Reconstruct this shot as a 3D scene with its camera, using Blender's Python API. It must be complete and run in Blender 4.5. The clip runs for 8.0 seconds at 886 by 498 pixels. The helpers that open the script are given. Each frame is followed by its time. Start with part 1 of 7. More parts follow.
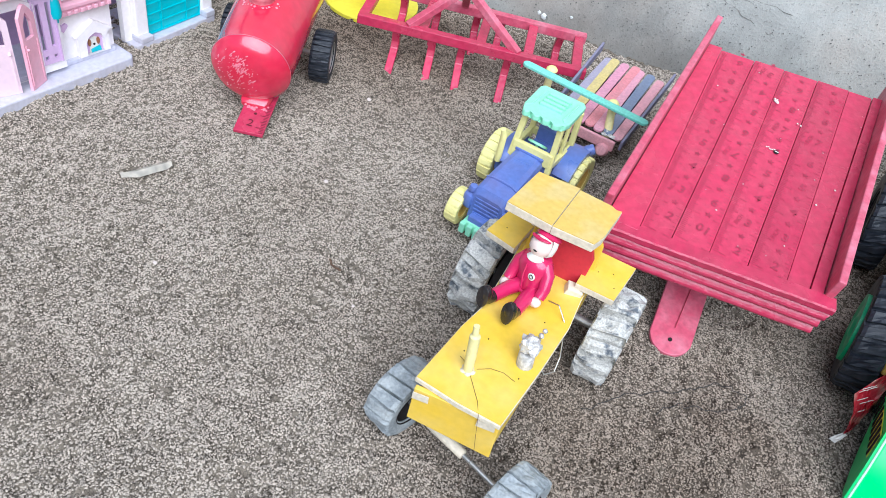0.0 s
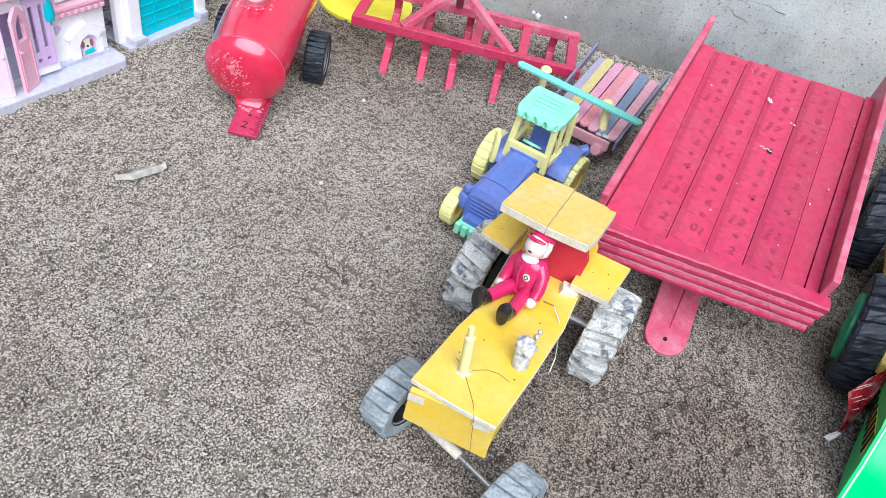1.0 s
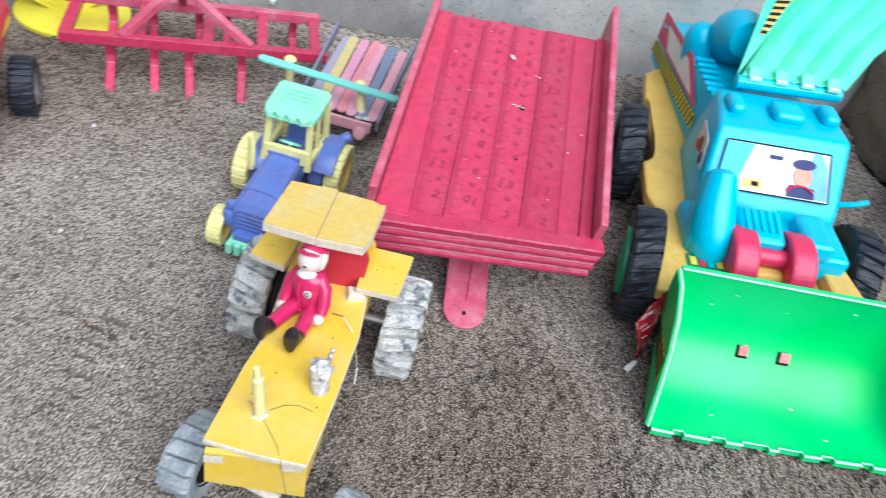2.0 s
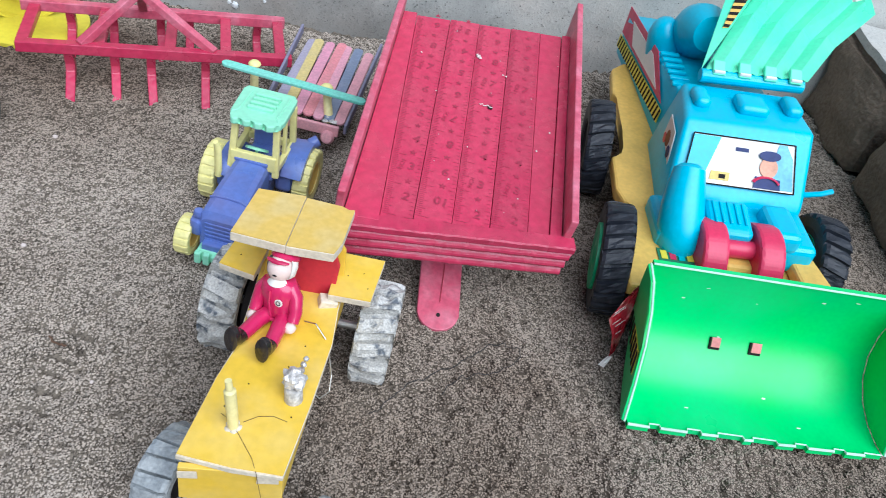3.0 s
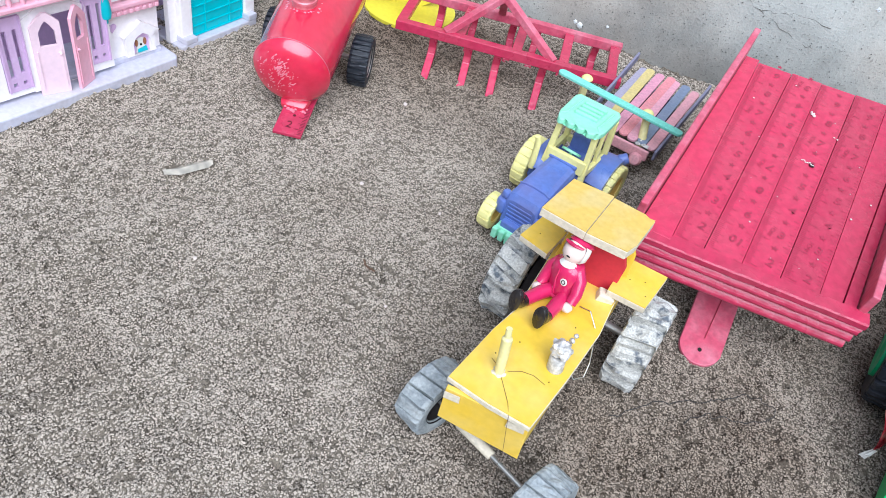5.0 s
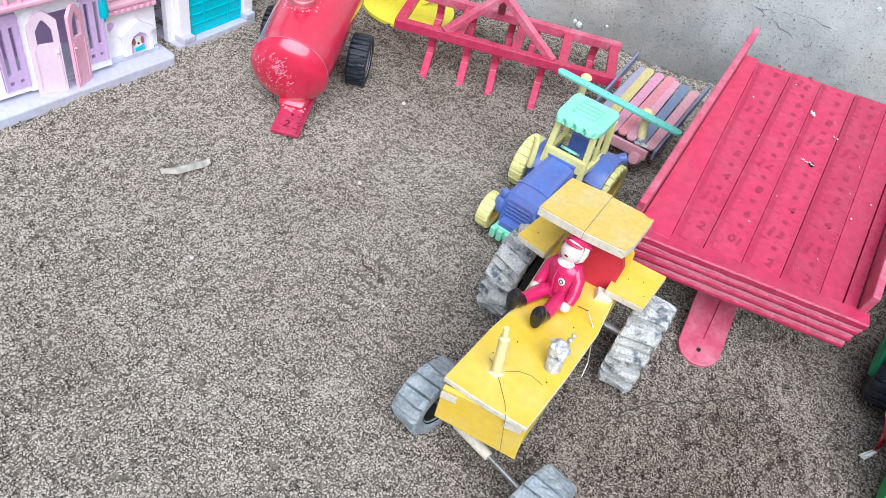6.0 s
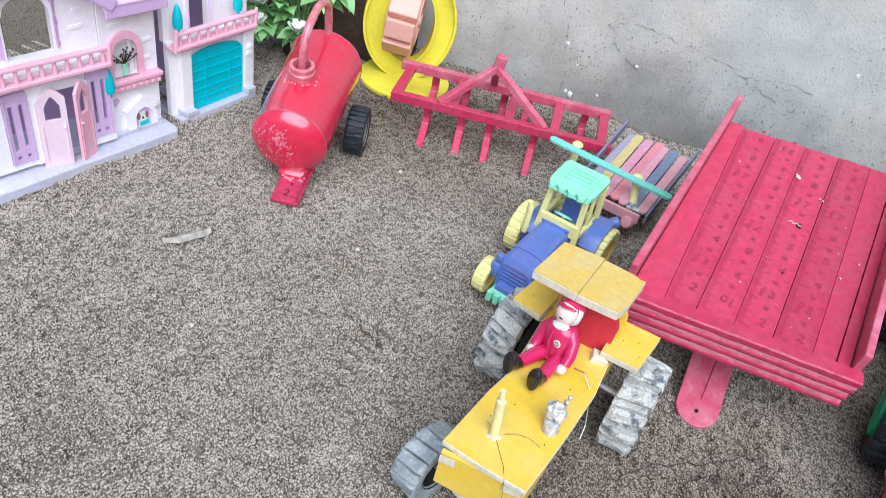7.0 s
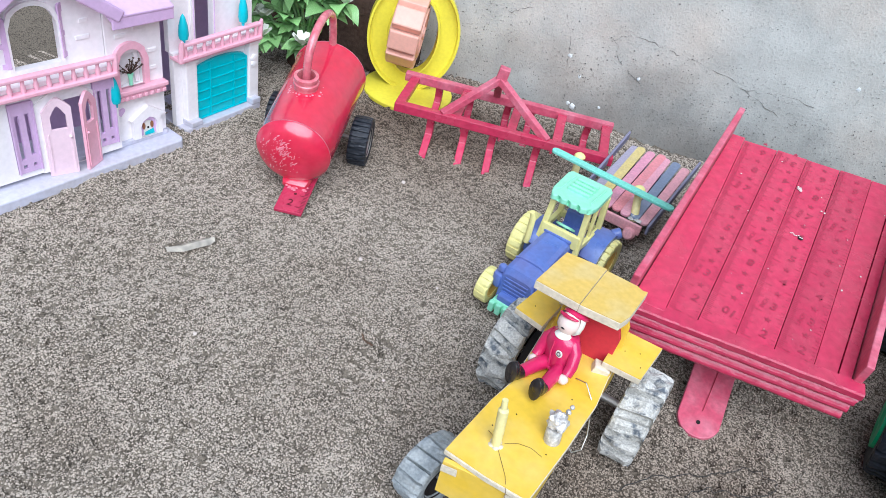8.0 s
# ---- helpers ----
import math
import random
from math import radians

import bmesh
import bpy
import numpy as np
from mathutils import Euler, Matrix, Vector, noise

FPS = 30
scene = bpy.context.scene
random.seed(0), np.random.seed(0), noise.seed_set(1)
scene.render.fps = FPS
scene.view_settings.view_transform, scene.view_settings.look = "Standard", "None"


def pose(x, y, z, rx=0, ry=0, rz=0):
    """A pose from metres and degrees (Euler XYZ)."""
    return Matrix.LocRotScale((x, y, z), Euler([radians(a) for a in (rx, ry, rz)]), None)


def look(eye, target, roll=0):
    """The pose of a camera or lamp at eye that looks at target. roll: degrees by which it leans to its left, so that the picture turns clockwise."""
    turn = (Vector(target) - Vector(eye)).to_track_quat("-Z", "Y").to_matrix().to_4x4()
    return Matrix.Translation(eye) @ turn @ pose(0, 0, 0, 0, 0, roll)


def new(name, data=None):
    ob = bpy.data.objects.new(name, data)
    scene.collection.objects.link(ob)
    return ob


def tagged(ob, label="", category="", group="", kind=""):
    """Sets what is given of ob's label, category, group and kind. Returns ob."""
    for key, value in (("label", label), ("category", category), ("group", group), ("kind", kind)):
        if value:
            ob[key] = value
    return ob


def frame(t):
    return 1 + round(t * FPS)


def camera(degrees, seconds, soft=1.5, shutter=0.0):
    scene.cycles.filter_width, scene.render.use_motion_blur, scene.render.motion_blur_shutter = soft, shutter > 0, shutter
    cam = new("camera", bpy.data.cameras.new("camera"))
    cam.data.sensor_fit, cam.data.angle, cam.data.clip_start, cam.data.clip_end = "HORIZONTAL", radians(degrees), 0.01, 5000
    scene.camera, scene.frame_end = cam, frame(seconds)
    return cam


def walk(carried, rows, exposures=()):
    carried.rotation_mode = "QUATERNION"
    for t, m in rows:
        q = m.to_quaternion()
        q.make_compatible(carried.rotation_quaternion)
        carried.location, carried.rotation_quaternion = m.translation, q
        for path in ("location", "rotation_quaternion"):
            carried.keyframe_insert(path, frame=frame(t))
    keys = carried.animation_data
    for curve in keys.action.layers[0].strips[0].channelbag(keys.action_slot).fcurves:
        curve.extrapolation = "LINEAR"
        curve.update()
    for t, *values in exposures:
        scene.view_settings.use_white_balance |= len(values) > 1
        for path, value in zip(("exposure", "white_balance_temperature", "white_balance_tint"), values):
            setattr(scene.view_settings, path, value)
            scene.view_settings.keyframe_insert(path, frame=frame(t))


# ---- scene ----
cam = camera(61.00, 8.0, soft=0.9, shutter=0.4)
ROWS = [
    (0.0, -0.0001, -0.0005, 0.3447, 46.00, -10.89, 19.27),
    (0.5, -0.0006, -0.0006, 0.3457, 46.03, -10.89, 19.05),
    (1.0, -0.0000, 0.0000, 0.3458, 46.03, -10.89, 18.83),
    (1.2, -0.0004, 0.0032, 0.3470, 46.15, -11.21, 16.20),
    (1.3, 0.0009, 0.0057, 0.3470, 46.29, -11.20, 14.65),
    (1.5, 0.0060, 0.0127, 0.3470, 46.75, -10.94, 10.56),
    (2.0, 0.0096, 0.0306, 0.3464, 47.81, -11.82, -0.93),
    (2.2, 0.0115, 0.0339, 0.3454, 48.29, -11.85, -3.65),
    (2.4, 0.0122, 0.0350, 0.3453, 48.44, -11.84, -4.63),
    (2.6, 0.0124, 0.0353, 0.3459, 48.46, -11.80, -4.92),
    (2.8, 0.0121, 0.0347, 0.3468, 48.37, -11.75, -4.57),
    (3.0, 0.0113, 0.0334, 0.3475, 48.21, -11.72, -3.66),
    (3.3, 0.0094, 0.0300, 0.3475, 47.92, -11.77, -1.36),
    (3.5, 0.0070, 0.0257, 0.3465, 47.61, -11.88, 1.50),
    (4.0, 0.0022, 0.0131, 0.3454, 46.69, -11.41, 10.54),
    (4.5, -0.0004, 0.0001, 0.3450, 46.22, -10.78, 18.74),
    (4.7, -0.0017, -0.0054, 0.3468, 46.06, -10.69, 20.88),
    (4.9, -0.0024, -0.0074, 0.3474, 45.98, -10.68, 21.67),
    (5.2, -0.0035, -0.0079, 0.3472, 45.92, -10.75, 22.04),
    (5.5, -0.0041, -0.0070, 0.3466, 45.89, -10.83, 21.91),
    (5.8, -0.0037, -0.0063, 0.3461, 45.91, -10.83, 21.79),
    (6.0, -0.0012, -0.0060, 0.3458, 45.99, -10.69, 21.92),
    (6.5, -0.0006, -0.0054, 0.3474, 46.67, -10.49, 21.77),
    (6.7, -0.0023, -0.0083, 0.3488, 47.47, -10.38, 21.51),
    (6.8, 0.0007, -0.0088, 0.3503, 48.43, -10.18, 21.62),
    (7.0, 0.0012, -0.0119, 0.3509, 51.09, -10.22, 21.32),
    (7.5, 0.0017, -0.0140, 0.3515, 52.23, -10.17, 21.37),
    (8.0, 0.0014, -0.0141, 0.3513, 51.91, -10.37, 21.61),
]
walk(cam, [(t, pose(x, y, z, rx, ry, rz)) for t, x, y, z, rx, ry, rz in ROWS],
     [(0.0, 0.79, 5480, 8), (1.2, 0.81, 5480, 8), (2.0, 0.70, 5480, 8), (3.3, 0.50, 5480, 8), (4.0, 0.57, 5480, 8), (4.6, 0.78, 5480, 8), (6.5, 0.75, 5480, 8), (7.2, 0.64, 5480, 8), (8.0, 0.66, 5480, 8)])

# ---- light ----
world = bpy.data.worlds.new("sky")
scene.world = world
world.use_nodes = True
wn = world.node_tree.nodes
sky = wn.new("ShaderNodeTexSky")
sky.sky_type = "NISHITA"
sky.sun_disc = False
sky.sun_elevation = radians(52)
sky.sun_rotation = radians(158)
sky.air_density = 1.6
sky.dust_density = 4.0
world.node_tree.links.new(sky.outputs[0], wn["Background"].inputs[0])
wn["Background"].inputs[1].default_value = 0.040
sun = new("sun", bpy.data.lights.new("sun", "SUN"))
sun.data.energy = 2.9
sun.data.angle = radians(68)
sun.data.color = (1.0, 0.985, 0.97)
sun.matrix_world = look((0.32, -0.78, 1.02), (0, 0, 0))


# ---- materials ----
def mat(name, colour, rough=0.6, metal=0.0, spec=0.5, var=0.12, scale=60.0, bump=0.15, grain=400.0, other=None, mix=0.5,
        coat=0.0, dist=0.0006, each=0.0):
    """Painted or plain surface: base colour with broad patches (other), fine speckle and bump, in metres."""
    m = bpy.data.materials.new(name)
    m.use_nodes = True
    nt = m.node_tree
    n, l = nt.nodes, nt.links
    b = n["Principled BSDF"]
    co = n.new("ShaderNodeTexCoord")
    big = n.new("ShaderNodeTexNoise")
    big.inputs["Scale"].default_value = scale
    big.inputs["Detail"].default_value = 5
    fine = n.new("ShaderNodeTexNoise")
    fine.inputs["Scale"].default_value = grain
    fine.inputs["Detail"].default_value = 3
    for t in (big, fine):
        l.new(co.outputs["Object"], t.inputs["Vector"])
    ramp = n.new("ShaderNodeValToRGB")
    ramp.color_ramp.elements[0].position = 0.5 - 0.2 * mix
    ramp.color_ramp.elements[1].position = 0.75
    c2 = other if other else tuple(c * (1 - 2.2 * var) for c in colour)
    ramp.color_ramp.elements[0].color = (*colour, 1)
    ramp.color_ramp.elements[1].color = (*c2, 1)
    l.new(big.outputs[0], ramp.inputs[0])
    hsv = n.new("ShaderNodeHueSaturation")
    vr = n.new("ShaderNodeMapRange")
    vr.inputs[1].default_value, vr.inputs[2].default_value = 0.3, 0.7
    vr.inputs[3].default_value, vr.inputs[4].default_value = 1 - var, 1 + var
    l.new(fine.outputs[0], vr.inputs[0])
    val = vr.outputs[0]
    if each:
        oi = n.new("ShaderNodeObjectInfo")
        er = n.new("ShaderNodeMapRange")
        er.inputs[3].default_value, er.inputs[4].default_value = 1 - each, 1 + each
        l.new(oi.outputs["Random"], er.inputs[0])
        mu = n.new("ShaderNodeMath")
        mu.operation = "MULTIPLY"
        l.new(val, mu.inputs[0])
        l.new(er.outputs[0], mu.inputs[1])
        val = mu.outputs[0]
    l.new(val, hsv.inputs["Value"])
    l.new(ramp.outputs[0], hsv.inputs["Color"])
    l.new(hsv.outputs[0], b.inputs["Base Color"])
    rr = n.new("ShaderNodeMapRange")
    rr.inputs[3].default_value, rr.inputs[4].default_value = max(0.03, rough - 0.12), min(1, rough + 0.15)
    l.new(big.outputs[0], rr.inputs[0])
    l.new(rr.outputs[0], b.inputs["Roughness"])
    b.inputs["Metallic"].default_value = metal
    b.inputs["Specular IOR Level"].default_value = spec
    b.inputs["Coat Weight"].default_value = coat
    b.inputs["Coat Roughness"].default_value = 0.12
    if bump:
        bp = n.new("ShaderNodeBump")
        bp.inputs["Strength"].default_value = bump
        bp.inputs["Distance"].default_value = dist
        l.new(fine.outputs[0], bp.inputs["Height"])
        l.new(bp.outputs[0], b.inputs["Normal"])
    return m


def sand_material(name, dry, wet_shaded):
    """Crumbly sand: tone of single grains, grain seams and a tank-side patch with shade put into their colour, broad
    dry, damp and darker patches, fine relief on top of the modelled clods.
    """
    m = bpy.data.materials.new(name)
    m.use_nodes = True
    nt = m.node_tree
    n, l = nt.nodes, nt.links
    b = n["Principled BSDF"]
    geo = n.new("ShaderNodeNewGeometry")

    def nz(scale, detail=3, rough=0.5):
        t = n.new("ShaderNodeTexNoise")
        t.inputs["Scale"].default_value, t.inputs["Detail"].default_value, t.inputs["Roughness"].default_value = scale, detail, rough
        l.new(geo.outputs["Position"], t.inputs["Vector"])
        return t.outputs[0]

    def rng(v, a, b_, c, d):
        t = n.new("ShaderNodeMapRange")
        for i, q in enumerate((a, b_, c, d)):
            t.inputs[i + 1].default_value = q
        l.new(v, t.inputs[0])
        return t.outputs[0]

    def math_(op, a, b_):
        t = n.new("ShaderNodeMath")
        t.operation = op
        for i, q in enumerate((a, b_)):
            if isinstance(q, (int, float)):
                t.inputs[i].default_value = q
            else:
                l.new(q, t.inputs[i])
        return t.outputs[0]

    fine = nz(1100, 3, 0.6)
    mid = nz(420, 3, 0.6)
    height = math_("ADD", math_("MULTIPLY", mid, 0.8), math_("MULTIPLY", fine, 0.4))
    bp = n.new("ShaderNodeBump")
    bp.inputs["Strength"].default_value, bp.inputs["Distance"].default_value = 0.8, 0.0014
    l.new(height, bp.inputs["Height"])
    l.new(bp.outputs[0], b.inputs["Normal"])
    # mixes towards the dark tone: damp ground, and painted shade by the tank
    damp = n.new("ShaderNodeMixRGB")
    damp.inputs[1].default_value, damp.inputs[2].default_value = dry, wet_shaded
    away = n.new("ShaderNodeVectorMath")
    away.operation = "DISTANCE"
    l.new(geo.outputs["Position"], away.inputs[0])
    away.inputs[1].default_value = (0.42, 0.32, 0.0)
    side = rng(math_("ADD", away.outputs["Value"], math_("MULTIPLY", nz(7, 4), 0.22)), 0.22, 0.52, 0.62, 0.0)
    # brown shade around the tank, put into the sand colour
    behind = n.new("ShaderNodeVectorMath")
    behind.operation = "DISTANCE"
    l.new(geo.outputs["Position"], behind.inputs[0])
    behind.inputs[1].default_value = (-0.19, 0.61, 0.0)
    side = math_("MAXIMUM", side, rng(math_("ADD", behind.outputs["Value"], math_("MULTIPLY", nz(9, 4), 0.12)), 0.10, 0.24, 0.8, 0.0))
    # darker brown round patch between the yellow tractor and the trailer front
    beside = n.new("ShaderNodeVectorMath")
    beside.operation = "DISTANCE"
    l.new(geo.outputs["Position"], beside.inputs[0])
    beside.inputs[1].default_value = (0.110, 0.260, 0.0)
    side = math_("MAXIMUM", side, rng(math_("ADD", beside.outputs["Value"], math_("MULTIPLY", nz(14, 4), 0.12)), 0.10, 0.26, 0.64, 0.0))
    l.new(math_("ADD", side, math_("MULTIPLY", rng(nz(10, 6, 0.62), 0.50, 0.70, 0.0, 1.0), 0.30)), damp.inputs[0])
    hsv = n.new("ShaderNodeHueSaturation")
    tone = math_("ADD", math_("MULTIPLY", geo.outputs["Random Per Island"], 0.16), math_("ADD", math_("MULTIPLY", fine, 0.55), math_("MULTIPLY", mid, 0.45)))
    grain = rng(tone, 0.36, 0.80, 0.72, 1.22)
    # dark worm lines: shade of the gaps between grains, put into the colour
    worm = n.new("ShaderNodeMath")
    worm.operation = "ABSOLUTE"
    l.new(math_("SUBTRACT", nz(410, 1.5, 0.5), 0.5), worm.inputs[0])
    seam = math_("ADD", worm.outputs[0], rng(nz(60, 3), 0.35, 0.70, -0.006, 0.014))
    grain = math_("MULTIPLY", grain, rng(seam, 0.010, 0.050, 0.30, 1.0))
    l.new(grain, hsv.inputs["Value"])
    l.new(damp.outputs[0], hsv.inputs["Color"])
    l.new(hsv.outputs[0], b.inputs["Base Color"])
    b.inputs["Roughness"].default_value = 0.95
    b.inputs["Specular IOR Level"].default_value = 0.15
    return m


RED_MARK = mat("painted_over_print", (0.325, 0.024, 0.060), 0.35, var=0.25, scale=160, other=(0.32, 0.026, 0.065))
RED_WOOD = mat("red_painted_wood", (0.485, 0.030, 0.086), 0.24, var=0.12, scale=34, other=(0.47, 0.052, 0.100), grain=190,
               bump=0.55, each=0.10, dist=0.0009)
RED_FADED = mat("faded_red_wood", (0.50, 0.075, 0.130), 0.42, var=0.14, scale=60, other=(0.60, 0.20, 0.26), grain=330, bump=0.3, each=0.08)
INK_RED = mat("dark_red_print", (0.115, 0.010, 0.020), 0.5)
RED_DARK = mat("red_ink", (0.27, 0.014, 0.035), 0.6)
YELLOW = mat("yellow_board", (0.76, 0.50, 0.040), 0.42, var=0.05, scale=48, other=(0.75, 0.54, 0.13), grain=260, bump=0.15)
OCHRE = mat("dusty_yellow_board", (0.66, 0.45, 0.10), 0.6, var=0.07, scale=75, other=(0.62, 0.48, 0.20), grain=300, bump=0.2)
FOAM = mat("white_core", (0.70, 0.62, 0.48), 0.8, var=0.12, grain=500)
MUD = mat("muddy_rubber", (0.50, 0.49, 0.46), 0.9, spec=0.2, var=0.28, scale=150, other=(0.13, 0.145, 0.165), mix=0.45, grain=900,
          bump=0.6, dist=0.0012)
for nd in MUD.node_tree.nodes:
    if nd.type == "VALTORGB":
        nd.color_ramp.elements[0].position, nd.color_ramp.elements[1].position = 0.54, 0.66
RUBBER = mat("grey_rubber", (0.26, 0.285, 0.30), 0.6, spec=0.5, var=0.22, scale=110, other=(0.42, 0.44, 0.44), grain=600, bump=0.25)
BLACK = mat("black_rubber", (0.012, 0.015, 0.022), 0.46, spec=0.35, var=0.2, scale=80, other=(0.030, 0.034, 0.042), grain=500, bump=0.2)
PALE_PINK = mat("pale_pink_plastic", (0.84, 0.63, 0.71), 0.42, var=0.04, scale=30, grain=300, bump=0.05)
PINK = mat("pink_plastic", (0.83, 0.46, 0.56), 0.42, var=0.05, scale=30, grain=300, bump=0.05, other=(0.80, 0.38, 0.48))
WHITE = mat("white_plastic", (0.90, 0.86, 0.87), 0.45, var=0.04, scale=25, grain=260, bump=0.08, other=(0.83, 0.78, 0.80))
LILAC = mat("lilac_plastic", (0.66, 0.46, 0.70), 0.42, var=0.05, scale=30, grain=300, bump=0.05)
STEP = mat("grey_lilac_plastic", (0.56, 0.56, 0.66), 0.5, var=0.08, scale=40, grain=300, bump=0.1, other=(0.50, 0.47, 0.50))
TURQ = mat("turquoise_plastic", (0.03, 0.52, 0.60), 0.4, var=0.05, scale=30, grain=300, bump=0.05)
BLUE_TOY = mat("blue_plastic", (0.115, 0.185, 0.50), 0.30, var=0.08, scale=50, grain=300, bump=0.08, other=(0.15, 0.17, 0.40))
YEL_TOY = mat("pale_yellow_plastic", (0.83, 0.77, 0.31), 0.42, var=0.06, scale=50, grain=300, bump=0.06)
MINT = mat("mint_plastic", (0.32, 0.75, 0.51), 0.4, var=0.06, scale=50, grain=300, bump=0.06)
HOE_GREEN = mat("mint_green_plastic", (0.13, 0.74, 0.44), 0.3, var=0.05, scale=16, grain=300, bump=0.05, other=(0.18, 0.72, 0.46))
LEMON = mat("lemon_plastic", (0.79, 0.70, 0.055), 0.35, var=0.05, scale=30, grain=300, bump=0.05)
PEACH = mat("peach_plastic", (0.74, 0.40, 0.31), 0.4, var=0.06, scale=40, grain=300, bump=0.06)
SKYBLUE = mat("sky_blue_plastic", (0.025, 0.50, 0.71), 0.30, var=0.06, scale=25, grain=300, bump=0.06)
AMBER = mat("amber_plastic", (0.74, 0.49, 0.11), 0.45, var=0.08, scale=40, grain=300, bump=0.1)
GREEN = mat("bright_green_plastic", (0.045, 0.61, 0.185), 0.30, var=0.04, scale=10, grain=300, bump=0.05, other=(0.028, 0.60, 0.085))
FLECK = mat("bare_flecks", (0.66, 0.58, 0.54), 0.8)
DARK = mat("dark_hollow", (0.025, 0.022, 0.022), 0.9, spec=0.1)
METAL = mat("dull_steel", (0.55, 0.54, 0.52), 0.4, metal=0.85, var=0.1, scale=200)
GREY_GLUE = mat("grey_glue", (0.60, 0.58, 0.55), 0.45, var=0.25, scale=220, other=(0.30, 0.29, 0.28), grain=700, bump=0.5)
CREAM = mat("pale_yellow_stick", (0.80, 0.72, 0.34), 0.5, var=0.08, scale=60)
SKIN = mat("ivory_plastic", (0.78, 0.62, 0.56), 0.45, var=0.04, bump=0.04)
BOOT = mat("black_plastic", (0.022, 0.018, 0.018), 0.16, var=0.1, bump=0.04)
LEAF = mat("leaf_green", (0.20, 0.46, 0.12), 0.35, var=0.2, scale=90, other=(0.46, 0.60, 0.34), each=0.35)
PETAL = mat("white_petal", (0.78, 0.80, 0.70), 0.6, var=0.06)
DARK_BROWN = mat("dark_brown_matt", (0.085, 0.055, 0.042), 0.95, spec=0.1, var=0.2, scale=30, other=(0.055, 0.038, 0.03), grain=300, bump=0.6, dist=0.002)
PALE_MINT = mat("worn_mint_edge", (0.58, 0.84, 0.70), 0.6)
STICKER = mat("white_paper", (0.80, 0.78, 0.72), 0.5, var=0.04, bump=0.0)
CRIMSON = mat("crimson_plastic", (0.62, 0.03, 0.10), 0.38, var=0.06)
DOG = mat("brown_print", (0.30, 0.12, 0.05), 0.6)
TWIG = mat("dry_bark", (0.76, 0.71, 0.62), 0.9, var=0.2, scale=200)
TWIG_DK = mat("dark_twig", (0.11, 0.06, 0.035), 0.9, var=0.2)
THREAD = mat("black_thread", (0.03, 0.028, 0.026), 0.7)
GLOSS_RED = mat("glossy_red_paint", (0.61, 0.016, 0.055), 0.16, var=0.07, scale=35, other=(0.58, 0.034, 0.080), grain=160, bump=0.14, coat=0.8)
# glue paler than the tank paint, so its colour carries the glints
GLUE_RED = mat("pale_glint_glue", (0.72, 0.20, 0.27), 0.08, var=0.1, scale=200, grain=500, bump=0.3, coat=1.0)
HOSE = mat("red_hose", (0.60, 0.13, 0.17), 0.22, var=0.10, scale=120, other=(0.70, 0.30, 0.32), coat=0.6, bump=0.03)
STAIN = mat("brown_stain", (0.30, 0.20, 0.05), 0.8, var=0.2, scale=300)
SEAT_RED = mat("red_card", (0.52, 0.022, 0.040), 0.5, var=0.08)
DOLL_RED = mat("doll_red_plastic", (0.57, 0.018, 0.105), 0.20, var=0.05, bump=0.02, coat=0.4)
FOIL = mat("crumpled_foil", (0.66, 0.63, 0.60), 0.34, metal=0.25, var=0.2, scale=300, other=(0.36, 0.34, 0.32), bump=0.6, grain=900)
HUBGREEN = mat("green_hub", (0.03, 0.55, 0.22), 0.35, var=0.05)
GREEN_DK = mat("dark_green_print", (0.03, 0.20, 0.10), 0.4)
PALEBLUE = mat("pale_blue_print", (0.20, 0.52, 0.72), 0.6, bump=0.0)
FACE = mat("peach_print", (0.70, 0.36, 0.24), 0.6, bump=0.0)
PALEYEL = mat("pale_yellow_print", (0.74, 0.56, 0.16), 0.6, bump=0.0)
NAVY = mat("navy_print", (0.015, 0.03, 0.14), 0.6, bump=0.0)
ROSE = mat("rose_plastic", (0.66, 0.22, 0.20), 0.4)
WRAP = mat("red_foil_wrapper", (0.52, 0.03, 0.05), 0.28, metal=0.2, var=0.1, scale=120, other=(0.62, 0.42, 0.34), mix=0.0, bump=0.4, grain=300)
SPLASH = mat("lime_splash", (0.70, 0.72, 0.72), 0.9, spec=0.1)
CRACK = mat("crack_dirt", (0.19, 0.18, 0.165), 0.95, spec=0.1)
PLASTER_DK = mat("dark_grit", (0.17, 0.165, 0.155), 0.95, spec=0.1, var=0.2)
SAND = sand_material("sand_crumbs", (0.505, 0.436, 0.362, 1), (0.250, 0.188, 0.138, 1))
# bed darker than the crumbs, its colour carries the shade between them
SAND_BED = sand_material("shaded_sand_bed", (0.185, 0.156, 0.123, 1), (0.074, 0.054, 0.039, 1))


